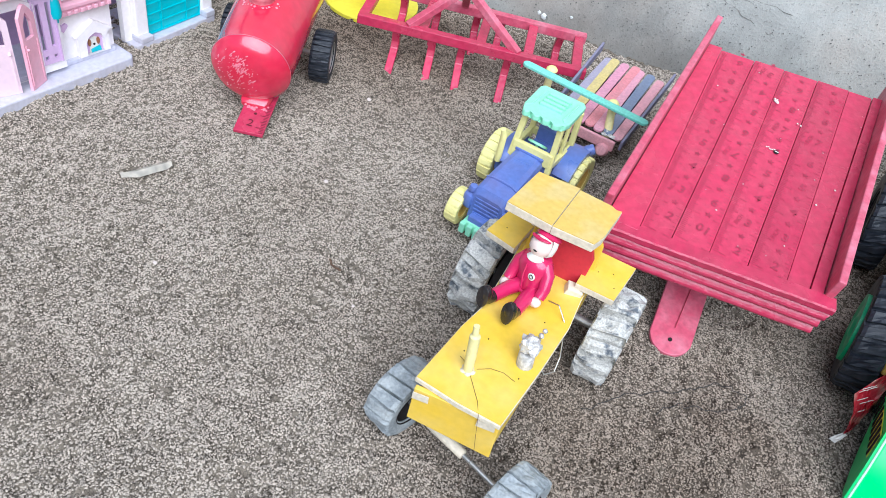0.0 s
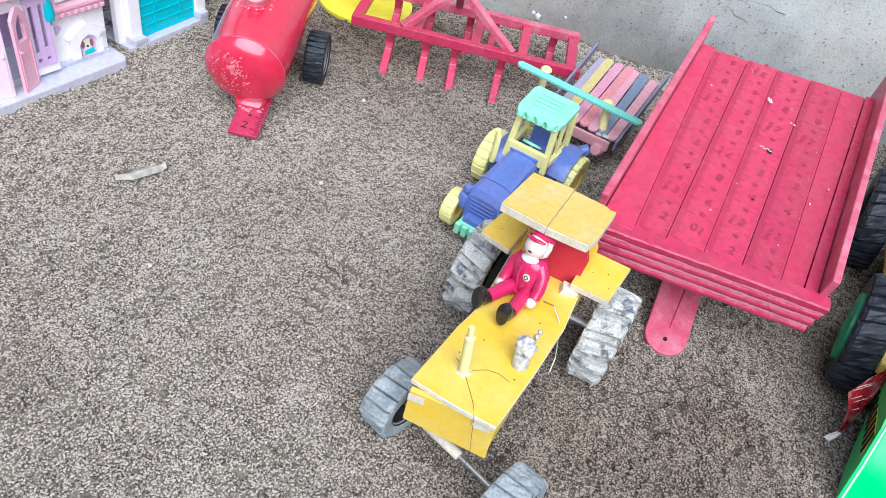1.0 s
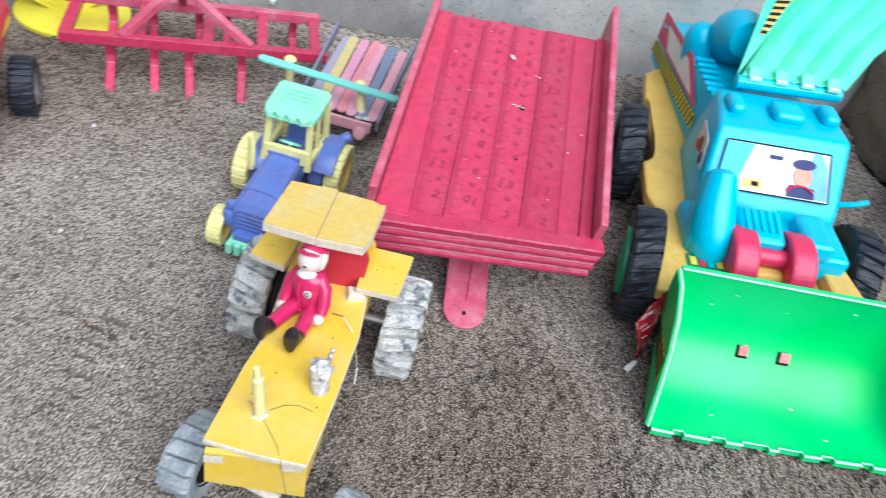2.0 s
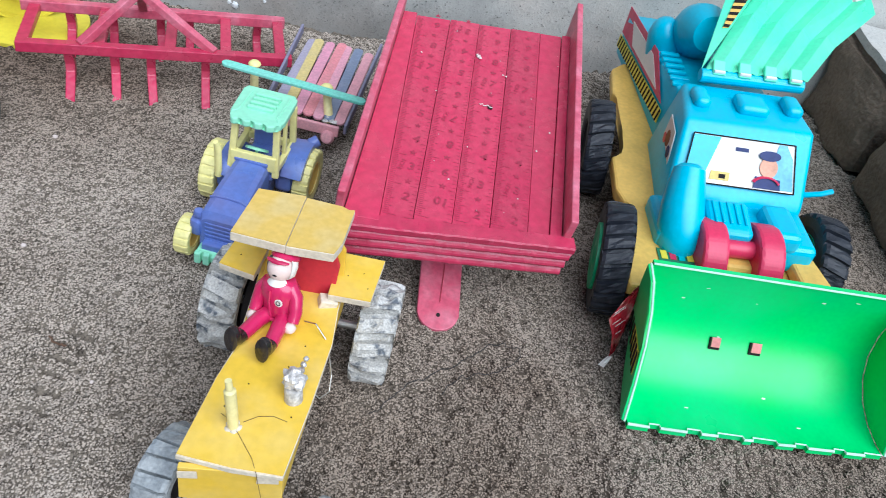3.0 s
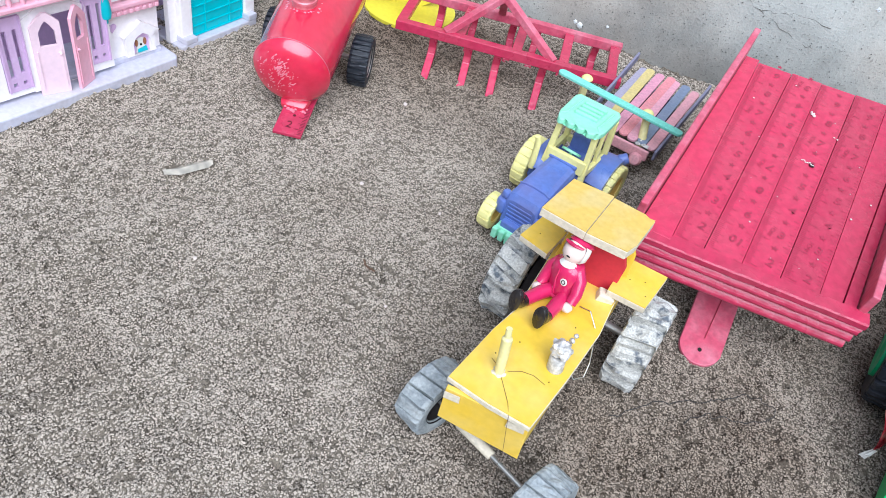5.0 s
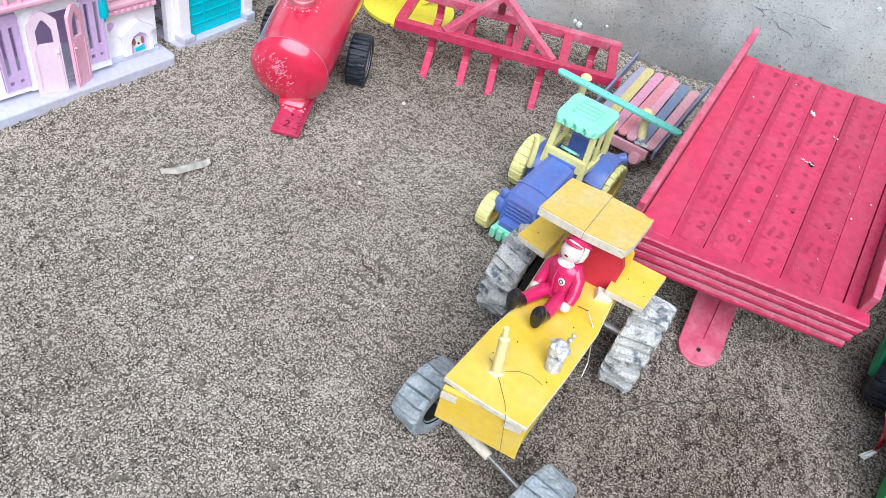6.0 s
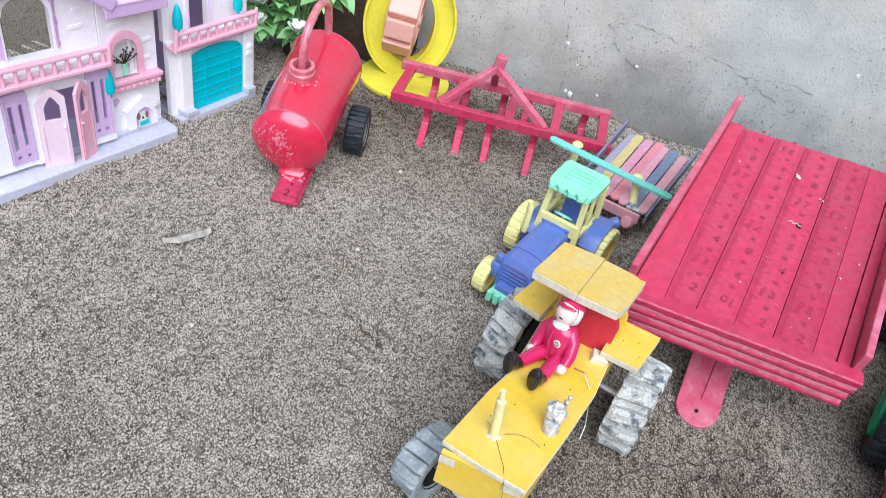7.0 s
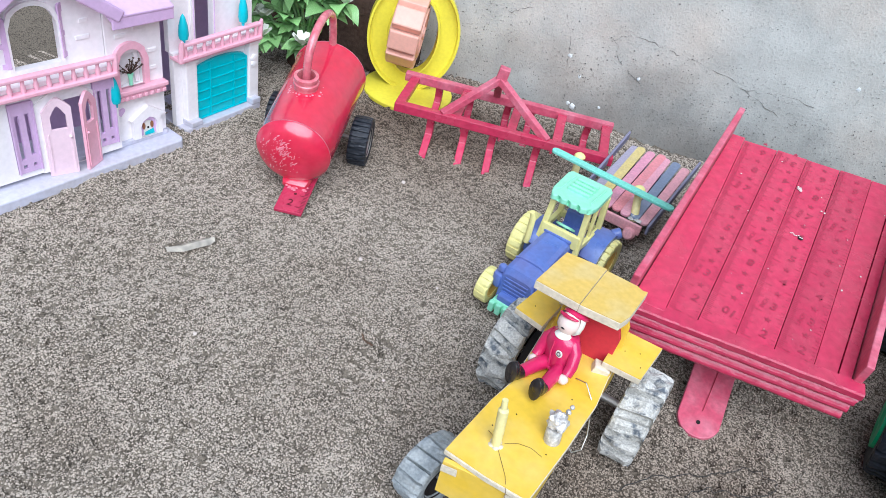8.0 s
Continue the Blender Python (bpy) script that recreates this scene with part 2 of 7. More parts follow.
def plaster_material():
    """Cement plaster: cool grey with warm bare patches, a dark blotch low on the wall and fine grit."""
    m = mat("grey_cement_plaster", (0.485, 0.485, 0.455), 0.95, spec=0.15, var=0.08, scale=9, other=(0.56, 0.50, 0.435), mix=0.25, grain=420, bump=0.4, dist=0.0012)
    n, l = m.node_tree.nodes, m.node_tree.links
    b = n["Principled BSDF"]
    prev = b.inputs["Base Color"].links[0].from_node.outputs[0]
    geo = n.new("ShaderNodeNewGeometry")

    def nz(scale, detail, lo, hi, a, c):
        t = n.new("ShaderNodeTexNoise")
        t.inputs["Scale"].default_value, t.inputs["Detail"].default_value, t.inputs["Roughness"].default_value = scale, detail, 0.62
        l.new(geo.outputs["Position"], t.inputs["Vector"])
        r = n.new("ShaderNodeMapRange")
        for i, q in enumerate((lo, hi, a, c)):
            r.inputs[i + 1].default_value = q
        l.new(t.outputs[0], r.inputs[0])
        return r.outputs[0]

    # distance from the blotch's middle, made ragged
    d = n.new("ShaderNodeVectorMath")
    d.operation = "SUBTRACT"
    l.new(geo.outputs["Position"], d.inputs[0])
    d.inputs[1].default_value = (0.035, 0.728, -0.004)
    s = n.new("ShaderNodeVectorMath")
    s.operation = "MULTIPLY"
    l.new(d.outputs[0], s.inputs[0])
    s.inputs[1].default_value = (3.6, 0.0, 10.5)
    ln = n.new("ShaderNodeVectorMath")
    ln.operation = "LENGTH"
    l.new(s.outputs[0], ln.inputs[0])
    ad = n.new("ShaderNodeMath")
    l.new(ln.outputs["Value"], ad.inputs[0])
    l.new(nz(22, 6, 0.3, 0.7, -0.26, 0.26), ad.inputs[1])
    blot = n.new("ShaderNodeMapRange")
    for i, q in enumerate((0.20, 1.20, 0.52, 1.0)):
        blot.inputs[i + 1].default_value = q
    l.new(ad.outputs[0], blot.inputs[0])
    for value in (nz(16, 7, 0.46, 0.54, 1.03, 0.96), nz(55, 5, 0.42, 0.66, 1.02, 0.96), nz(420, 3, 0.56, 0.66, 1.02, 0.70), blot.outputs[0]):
        h2 = n.new("ShaderNodeHueSaturation")
        l.new(prev, h2.inputs["Color"])
        l.new(value, h2.inputs["Value"])
        prev = h2.outputs[0]
    l.new(prev, b.inputs["Base Color"])
    return m


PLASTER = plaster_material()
BLOCK = mat("brown_stone", (0.20, 0.155, 0.115), 0.95, spec=0.15, var=0.2, scale=14, other=(0.15, 0.122, 0.095), grain=260, bump=0.7, dist=0.003)


# ---- building helpers ----
def thing(name, m, label, category, group=""):
    ob = new(name)
    ob.empty_display_size = 0.01
    ob.matrix_world = m
    return tagged(ob, label, category, group)


def part(name, bm, material, parent=None, label="", smooth=False, m=None):
    bmesh.ops.recalc_face_normals(bm, faces=bm.faces[:])
    me = bpy.data.meshes.new(name)
    if smooth:
        for fc in bm.faces:
            fc.smooth = True
        for e in bm.edges:
            if len(e.link_faces) == 2 and e.calc_face_angle(0) > 0.7:
                e.smooth = False
    bm.to_mesh(me)
    bm.free()
    me.materials.append(material)
    ob = new(name, me)
    ob.parent = parent
    if m is not None:
        ob.matrix_basis = m
    if label:
        ob["label"] = label
    return ob


def box(bm, sx, sy, sz, x=0, y=0, z=0, m=None, bevel=0.0, seg=2):
    """A box of the given sizes; z is its base; m turns it about that base point."""
    b2 = bmesh.new()
    bmesh.ops.create_cube(b2, size=1)
    bmesh.ops.scale(b2, vec=(sx, sy, sz), verts=b2.verts)
    if bevel:
        bmesh.ops.bevel(b2, geom=b2.edges[:], offset=bevel, segments=seg, profile=0.5, affect="EDGES")
    bmesh.ops.translate(b2, vec=(0, 0, sz / 2), verts=b2.verts)
    if m is not None:
        bmesh.ops.transform(b2, matrix=m, verts=b2.verts)
    bmesh.ops.translate(b2, vec=(x, y, z), verts=b2.verts)
    merge(bm, b2)


def merge(bm, b2):
    me = bpy.data.meshes.new("tmp")
    b2.to_mesh(me)
    b2.free()
    bm.from_mesh(me)
    bpy.data.meshes.remove(me)


def bar(bm, a, b, w, h, bevel=0.0, up=(0, 0, 1)):
    """A rectangular bar from point a to b, w wide and h high."""
    a, b = Vector(a), Vector(b)
    d = (b - a)
    x = d.cross(Vector(up)).normalized()
    z = x.cross(d).normalized()
    m = Matrix((x, d.normalized(), z)).transposed().to_4x4()
    m.translation = (a + b) / 2
    b2 = bmesh.new()
    bmesh.ops.create_cube(b2, size=1)
    bmesh.ops.scale(b2, vec=(w, d.length, h), verts=b2.verts)
    if bevel:
        bmesh.ops.bevel(b2, geom=b2.edges[:], offset=bevel, segments=2, profile=0.5, affect="EDGES")
    bmesh.ops.transform(b2, matrix=m, verts=b2.verts)
    merge(bm, b2)


def rod(bm, a, b, r, r2=None, seg=16, bevel=0.0):
    a, b = Vector(a), Vector(b)
    b2 = bmesh.new()
    bmesh.ops.create_cone(b2, cap_ends=True, segments=seg, radius1=r, radius2=r if r2 is None else r2, depth=(b - a).length)
    if bevel:
        es = [e for e in b2.edges if len(e.link_faces) == 2 and e.calc_face_angle(0) > 0.8]
        bmesh.ops.bevel(b2, geom=es, offset=bevel, segments=2, profile=0.5, affect="EDGES")
    q = (b - a).to_track_quat("Z", "Y").to_matrix().to_4x4()
    q.translation = (a + b) / 2
    bmesh.ops.transform(b2, matrix=q, verts=b2.verts)
    merge(bm, b2)


def tube(bm, pts, r, seg=10, close=False):
    """A round tube along points; r is one radius or one for each point."""
    pts = [Vector(p) for p in pts]
    rs = r if isinstance(r, (list, tuple)) else [r] * len(pts)
    rings = []
    ref = None
    for i, p in enumerate(pts):
        d = (pts[min(i + 1, len(pts) - 1)] - pts[max(i - 1, 0)]).normalized()
        if ref is None:
            ref = d.orthogonal().normalized()
        ref = (ref - d * ref.dot(d)).normalized()
        s = d.cross(ref)
        rings.append([bm.verts.new(p + rs[i] * (math.cos(a) * ref + math.sin(a) * s))
                      for a in (2 * math.pi * k / seg for k in range(seg))])
    for i in range(len(rings) - 1):
        for k in range(seg):
            bm.faces.new((rings[i][k], rings[i][(k + 1) % seg], rings[i + 1][(k + 1) % seg], rings[i + 1][k]))
    bm.faces.new(rings[0][::-1])
    bm.faces.new(rings[-1])


def plate(bm, poly, thick, m=None, bevel=0.0):
    """A flat plate: polygon in x, y, thickness up z, turned by m."""
    b2 = bmesh.new()
    lo = [b2.verts.new((x, y, 0)) for x, y in poly]
    hi = [b2.verts.new((x, y, thick)) for x, y in poly]
    n = len(poly)
    b2.faces.new(lo[::-1])
    b2.faces.new(hi)
    for i in range(n):
        b2.faces.new((lo[i], lo[(i + 1) % n], hi[(i + 1) % n], hi[i]))
    if bevel:
        bmesh.ops.bevel(b2, geom=[e for e in b2.edges], offset=bevel, segments=2, profile=0.5, affect="EDGES")
    if m is not None:
        bmesh.ops.transform(b2, matrix=m, verts=b2.verts)
    merge(bm, b2)


def lathe(bm, prof, seg=32, m=None, a0=0.0, a1=360.0):
    """Turns a profile of (radius, height) about z."""
    b2 = bmesh.new()
    full = abs(a1 - a0) > 359.9
    cnt = seg if full else seg + 1
    rings = []
    for r, h in prof:
        if r < 1e-7 and full:
            rings.append([b2.verts.new((0, 0, h))])
        else:
            rings.append([b2.verts.new((r * math.cos(radians(a0 + (a1 - a0) * k / seg)), r * math.sin(radians(a0 + (a1 - a0) * k / seg)), h))
                          for k in range(cnt)])
    for p, q in zip(rings, rings[1:]):
        for k in range(seg):
            j = (k + 1) % cnt
            if len(p) == 1 and len(q) == 1:
                continue
            if len(p) == 1:
                b2.faces.new((p[0], q[j], q[k]))
            elif len(q) == 1:
                b2.faces.new((p[k], p[j], q[0]))
            else:
                b2.faces.new((p[k], p[j], q[j], q[k]))
    if m is not None:
        bmesh.ops.transform(b2, matrix=m, verts=b2.verts)
    merge(bm, b2)


def arc(cx, cy, r, a0, a1, n, ry=None):
    ry = r if ry is None else ry
    return [(cx + r * math.cos(radians(a0 + (a1 - a0) * i / n)), cy + ry * math.sin(radians(a0 + (a1 - a0) * i / n))) for i in range(n + 1)]


def bmnew():
    return bmesh.new()


# ---- ground and wall ----
GX0, GX1, GY0, GY1, GSTEP = -0.480, 0.560, 0.060, 0.736, 0.0011
GNX, GNY = int((GX1 - GX0) / GSTEP) + 1, int((GY1 - GY0) / GSTEP) + 1


def band(seed, lo, hi):
    """Smooth random relief with wavelengths between lo and hi metres, of unit spread."""
    r = np.random.default_rng(seed).standard_normal((GNY, GNX))
    f = np.hypot(np.fft.fftfreq(GNY, GSTEP)[:, None], np.fft.rfftfreq(GNX, GSTEP)[None, :]) + 1e-9
    w = np.exp(-(f * lo) ** 4) * (1 - np.exp(-(f * hi) ** 4))
    h = np.fft.irfft2(np.fft.rfft2(r) * w, s=(GNY, GNX))
    return h / h.std()


def sand_relief():
    clods = band(1, 0.0024, 0.0044)
    clods = np.where(clods > -0.2, 0.55 * np.tanh((clods + 0.2) * 0.9), np.maximum((clods + 0.2) * 1.4, -2.2))
    rough = np.clip(0.74 + 0.22 * band(2, 0.03, 0.25) + 0.16 * band(5, 0.006, 0.03), 0.30, 1.30)
    return 0.0018 * band(3, 0.05, 0.30) + 0.00110 * band(4, 0.006, 0.03) + 0.00055 * clods * rough


def tread_print():
    """Depth of a short row of tyre-lug marks pressed into the sand."""
    x = (GX0 + GSTEP * np.arange(GNX))[None, :]
    y = (GY0 + GSTEP * np.arange(GNY))[:, None]
    d = np.zeros((GNY, GNX))
    for k in range(7):
        ax, ay = -0.1106 - 0.0014 * k, 0.3236 - 0.0105 * k
        bx, by = ax + 0.0130, ay - 0.0045
        ux, uy = bx - ax, by - ay
        s = np.clip(((x - ax) * ux + (y - ay) * uy) / (ux * ux + uy * uy), 0, 1)
        r = np.hypot(x - ax - s * ux, y - ay - s * uy)
        d = np.maximum(d, (1.0 - 0.08 * k) * np.exp(-(r / 0.0016) ** 2) - 0.35 * np.exp(-((r - 0.0036) / 0.0014) ** 2))
    return d


PRINT = tread_print()
RELIEF = sand_relief() - 0.0034 * PRINT


def ground_height(x, y):
    i, j = int(round((x - GX0) / GSTEP)), int(round((y - GY0) / GSTEP))
    if 0 <= i < GNX and 0 <= j < GNY:
        return float(RELIEF[j, i])
    return 0.0


def make_ground():
    far = np.array((0.02, 0.06, 0.15, 0.4, 1, 3, 10, 40, 200, 1500))
    xs = GX0 + GSTEP * np.arange(GNX)
    ys = GY0 + GSTEP * np.arange(GNY)
    xs = np.concatenate((xs[0] - far[::-1], xs, xs[-1] + far))
    ys = np.concatenate((ys[0] - far[::-1], ys, ys[-1] + far))
    w, h = len(xs), len(ys)
    z = np.zeros((h, w))
    z[10:10 + GNY, 10:10 + GNX] = RELIEF
    co = np.stack((np.broadcast_to(xs, (h, w)), np.broadcast_to(ys[:, None], (h, w)), z), axis=-1)
    a = (np.arange(h - 1)[:, None] * w + np.arange(w - 1)[None, :]).ravel()
    quads = np.stack((a, a + 1, a + w + 1, a + w), axis=-1)
    me = bpy.data.meshes.new("ground")
    me.vertices.add(h * w)
    me.vertices.foreach_set("co", co.ravel().astype(np.float32))
    me.loops.add(quads.size)
    me.loops.foreach_set("vertex_index", quads.ravel().astype(np.int32))
    me.polygons.add(len(quads))
    me.polygons.foreach_set("loop_start", (np.arange(len(quads)) * 4).astype(np.int32))
    me.polygons.foreach_set("use_smooth", np.ones(len(quads), dtype=bool))
    me.update(calc_edges=True)
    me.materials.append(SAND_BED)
    ob = new("ground", me)
    tagged(ob, "damp grey-brown sand, crumbly and lightly raked, gap shade in its colour", "sand", kind="structure")


def make_wall():
    bm = bmnew()
    nx, nz = 150, 60
    g = [[bm.verts.new((-1.4 + 2.8 * i / nx, 0.728 + 0.004 * noise.noise(Vector((i * 0.35, j * 0.35, 5))) + 0.0015 * noise.noise(Vector((i * 1.3, j * 1.3, 9))),
                        -0.03 + 0.9 * j / nz)) for i in range(nx + 1)] for j in range(nz + 1)]
    for j in range(nz):
        for i in range(nx):
            bm.faces.new((g[j][i], g[j][i + 1], g[j + 1][i + 1], g[j + 1][i]))
    box(bm, 2.8, 0.1, 0.9, 0, 0.79, -0.03)
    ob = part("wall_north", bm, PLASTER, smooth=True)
    tagged(ob, "cracked grey cement-plastered wall behind the toys", "wall", kind="structure")


make_ground()
make_wall()


# ---- writing ----
def text_mesh(bm, text, size, m, thick=0.0, bold=0.0):
    """Adds a word in the built-in font, its middle at m's origin, to bm."""
    cu = bpy.data.curves.new("word", "FONT")
    cu.body, cu.size, cu.align_x, cu.align_y = text, size, "CENTER", "CENTER"
    cu.resolution_u = 2
    cu.extrude = thick
    cu.offset = bold
    ob = bpy.data.objects.new("word", cu)
    scene.collection.objects.link(ob)
    me = bpy.data.meshes.new_from_object(ob.evaluated_get(bpy.context.evaluated_depsgraph_get()))
    bpy.data.objects.remove(ob)
    bpy.data.curves.remove(cu)
    me.transform(m)
    bm.from_mesh(me)
    bpy.data.meshes.remove(me)


def strip(bm, x0, y0, x1, y1, z):
    v = [bm.verts.new((x, y, z)) for x, y in ((x0, y0), (x1, y0), (x1, y1), (x0, y1))]
    bm.faces.new(v)


# ---- red trailer ----
def make_trailer():
    t = thing("toy_trailer", pose(0.0975, 0.360, 0.0765, 8.3, 2.0, -9.4),
              "red painted wooden toy trailer with ruler-plank bed on sand", "toy trailer")
    L = 0.211
    skew = radians(10.3)

    def front(x):
        return 0.0002 + math.tan(skew) * x

    # plank edges across the bed: at the front and at the back
    seams = ((-0.0652, -0.0655), (-0.0450, -0.0555), (-0.0262, -0.0305), (-0.0038, -0.0085), (0.0185, 0.0160), (0.0413, 0.0390), (0.0545, 0.0560), (0.0620, 0.0628))
    inch = 0.0254

    def back(x):
        return 0.2095 + 0.215 * x

    # first number seen on each ruler, its place along the bed, and the way the numbers run
    rule = {1: (2, 0.0130, 1), 2: (10, 0.0157, -1), 3: (2, 0.0125, 1), 4: (2, 0.0150, 1)}
    for i in range(7):
        (a0, a1), (b0, b1) = seams[i], seams[i + 1]
        bm = bmnew()
        drop = (-0.0016, 0.0006, 0.0, 0.0005, 0.0001, 0.0006, -0.0008)[i]
        gap = 0.00018
        y0, y1 = front((a0 + b0) / 2) - 0.003, back((a1 + b1) / 2)
        sk = (b1 - a1) * 0.1
        plate(bm, [(a0 + gap, y0 - sk), (b0 - gap, y0 + sk), (b1 - gap, y1 + sk), (a1 + gap, y1 - sk)], 0.004, pose(0, 0, -0.004 - drop), bevel=0.00028)
        pl = part("plank", bm, RED_WOOD, t)
        if i in rule:
            n, y, step = rule[i]
            bm = bmnew()
            z = -drop + 0.00025

            def left(yy):
                return a0 + (a1 - a0) * yy / L

            def right(yy):
                return b0 + (b1 - b0) * yy / L

            while y < y1 - 0.006 and 0 < n < 12:
                mid = (left(y) + right(y)) / 2
                text_mesh(bm, str(n), 0.0092, pose(mid + 0.0030, y, z, 0, 0, -8 if step > 0 else 172), bold=0.00022)
                for q, ang in enumerate((90, 162, 234, 306, 18)):
                    rr = radians(ang)
                    cx, cy = mid + 0.002, y + inch * 0.5
                    p = [(cx + 0.0025 * math.cos(rr), cy + 0.0025 * math.sin(rr)), (cx + 0.0011 * math.cos(rr + 0.63), cy + 0.0011 * math.sin(rr + 0.63)),
                         (cx, cy), (cx + 0.0011 * math.cos(rr - 0.63), cy + 0.0011 * math.sin(rr - 0.63))]
                    bm.faces.new([bm.verts.new((px, py, z)) for px, py in p])
                if n in (3, 7):
                    text_mesh(bm, "INCH", 0.0040, pose(mid - 0.0030, y, z, 0, 0, 80))
                n += step
                y += inch
            yy = front((a0 + b0) / 2) + 0.003
            c = 0
            while yy < y1 - 0.004:
                ln = 0.0082 if c % 16 == 0 else 0.0060 if c % 8 == 0 else 0.0048 if c % 4 == 0 else 0.0034
                strip(bm, left(yy) + 0.0006, yy - 0.00019, left(yy) + 0.0006 + ln, yy + 0.00019, z)
                if c % 2 == 0:
                    strip(bm, right(yy) - 0.0007 - ln * 0.55, yy - 0.00016, right(yy) - 0.0007, yy + 0.00016, z)
                yy += inch / 16
                c += 1
            part("ruler_marking", bm, RED_MARK, pl, "worn dark ruler numbers and ticks under red paint")
    bm = bmnew()
    plate(bm, [(-0.0630, -0.006), (0.0610, 0.012), (0.0610, back(0.0610) - 0.006), (-0.0630, back(-0.0630) - 0.006)], 0.0020, pose(0, 0, -0.0070), bevel=0.0003)
    part("bed_board", bm, RED_WOOD, t)
    # sides with a flat cap
    for sx in (-1, 1):
        x = -0.0680 if sx < 0 else 0.0650
        bm = bmnew()
        y0, y1 = front(x) - 0.001, back(x) + (0.016 if sx < 0 else 0.024)
        side = [(y0, -0.012), (y1 - 0.004, -0.012), (y1, 0.0165), (y0, 0.0185 if sx < 0 else 0.0155)]
        plate(bm, side, 0.0046, Matrix(((0, 0, 1, x - 0.0023), (1, 0, 0, 0), (0, 1, 0, 0), (0, 0, 0, 1))), bevel=0.0008)
        part("side_board", bm, RED_FADED, t, "red side board with a paler worn rim")
    # hole, chips and flecks of bare wood
    bm = bmnew()
    rod(bm, (0.0085, 0.113, -0.001), (0.0085, 0.113, 0.0003), 0.0017, seg=12)
    part("nail_hole", bm, DARK, t)
    bm = bmnew()
    rnd = random.Random(5)
    for k in range(20):
        x, y = rnd.uniform(-0.058, 0.058), rnd.uniform(0.014, 0.20)
        r = rnd.uniform(0.0003, 0.0009)
        bm.faces.new([bm.verts.new((x + r * math.cos(q) * rnd.uniform(0.5, 1.3), y + r * math.sin(q) * rnd.uniform(0.5, 1.6), 0.0004)) for q in (0, 1.2, 2.4, 3.7, 5)])
    for k in range(7):
        x, y = 0.0015 + 0.0013 * k, 0.1135 + 0.0008 * math.sin(k * 2)
        r = 0.0006
        bm.faces.new([bm.verts.new((x + 1.4 * r * math.cos(q), y + r * math.sin(q), 0.00045)) for q in (0, 1.3, 2.6, 3.9, 5.1)])
    tagged(part("paint_chips", bm, FLECK, t, "pale chips where the paint has flaked"), kind="stuff")
    bm = bmnew()
    for dx, dy, r in ((0, 0, 0.0012), (0.0016, -0.001, 0.0013), (-0.0008, 0.0016, 0.0009), (0.001, 0.0012, 0.0008)):
        lathe(bm, [(0, 0.0011), (r * 0.7, 0.0008), (r, 0.0)], 8, pose(-0.0055 + dx, 0.166 + dy, 0.0002))
    part("glue_blob", bm, FLECK, t)
    # fluted front board
    bm = bmnew()
    prof = [(0.0, 0.0014), (0.0, -0.0285), (-0.0045, -0.0285)]
    for k in range(3):
        z0 = -0.0285 + k * 0.0080
        prof += [(-0.0052 - 0.0026 * math.sin(math.pi * q / 6) - 0.0008 * k, z0 + 0.0080 * q / 6) for q in range(7)]
    prof += [(-0.0086, -0.0040), (-0.0092, -0.0030), (-0.0092, 0.0004), (-0.0084, 0.0014)]
    turn = pose(0, 0.0002, 0, 0, 0, 10.3)
    n = 36
    rows = []
    for i in range(n + 1):
        s = i / n
        row = []
        for y, z in prof:
            low = z < -0.006
            x0, x1 = -0.0715, (0.0692 if low else 0.0702)
            rag = 0.0009 * noise.noise(Vector((s * 19, 3.1, 0))) if z < -0.028 else 0.00035 * noise.noise(Vector((s * 14, y * 300, z * 200)))
            row.append(bm.verts.new(turn @ Vector((x0 + (x1 - x0) * s, y + rag * 0.6, z + rag))))
        rows.append(row)
    for lo, hi in zip(rows, rows[1:]):
        for i in range(len(prof)):
            j = (i + 1) % len(prof)
            bm.faces.new((lo[i], lo[j], hi[j], hi[i]))
    bm.faces.new(rows[0][::-1])
    bm.faces.new(rows[-1])
    part("front_board", bm, RED_WOOD, t, "fluted red front board")
    # underside: two bearers, axle and wheels
    for x in (-0.035, 0.035):
        bm = bmnew()
        box(bm, 0.010, L - 0.02, 0.012, x, L / 2 + 0.004, -0.0165, bevel=0.0008)
        part("bearer", bm, RED_WOOD, t)
    for sx in (-1, 1):
        bm = bmnew()
        lathe(bm, [(0.0, -0.009), (0.022, -0.009), (0.030, -0.007), (0.031, 0), (0.030, 0.007), (0.022, 0.009), (0, 0.009)], 28,
              pose(sx * 0.048, 0.150, -0.062, 0, 90, 0))
        part("wheel", bm, BLACK, t, smooth=True)
    bm = bmnew()
    rod(bm, (-0.052, 0.150, -0.062), (0.052, 0.150, -0.062), 0.003)
    box(bm, 0.07, 0.012, 0.045, 0, 0.150, -0.0625, bevel=0.001)
    part("axle", bm, RED_WOOD, t)
    # tongue: a round-ended slat that runs down to the sand
    bm = bmnew()
    poly = [(-0.0135, 0.085), (-0.0135, 0.008)] + arc(0, 0.010, 0.0135, 180, 360, 12)[1:-1] + [(0.0135, 0.008), (0.0135, 0.085)]
    wm = t.matrix_world.inverted() @ pose(0.0985, 0.3470, 0.0035, 17, 0, -4)
    plate(bm, poly, 0.0035, wm, bevel=0.0007)
    tongue = part("tongue", bm, RED_FADED, t, "round-ended red slat with a hitch hole")
    bm = bmnew()
    rod(bm, (0, 0.0068, 0.0030), (0, 0.0068, 0.0042), 0.0013, seg=12)
    bmesh.ops.transform(bm, matrix=wm, verts=bm.verts)
    part("hitch_hole", bm, DARK, tongue)
    bm = bmnew()
    bar(bm, (0.0005, 0.016, 0.0037), (0.0035, 0.075, 0.0037), 0.0005, 0.0006)
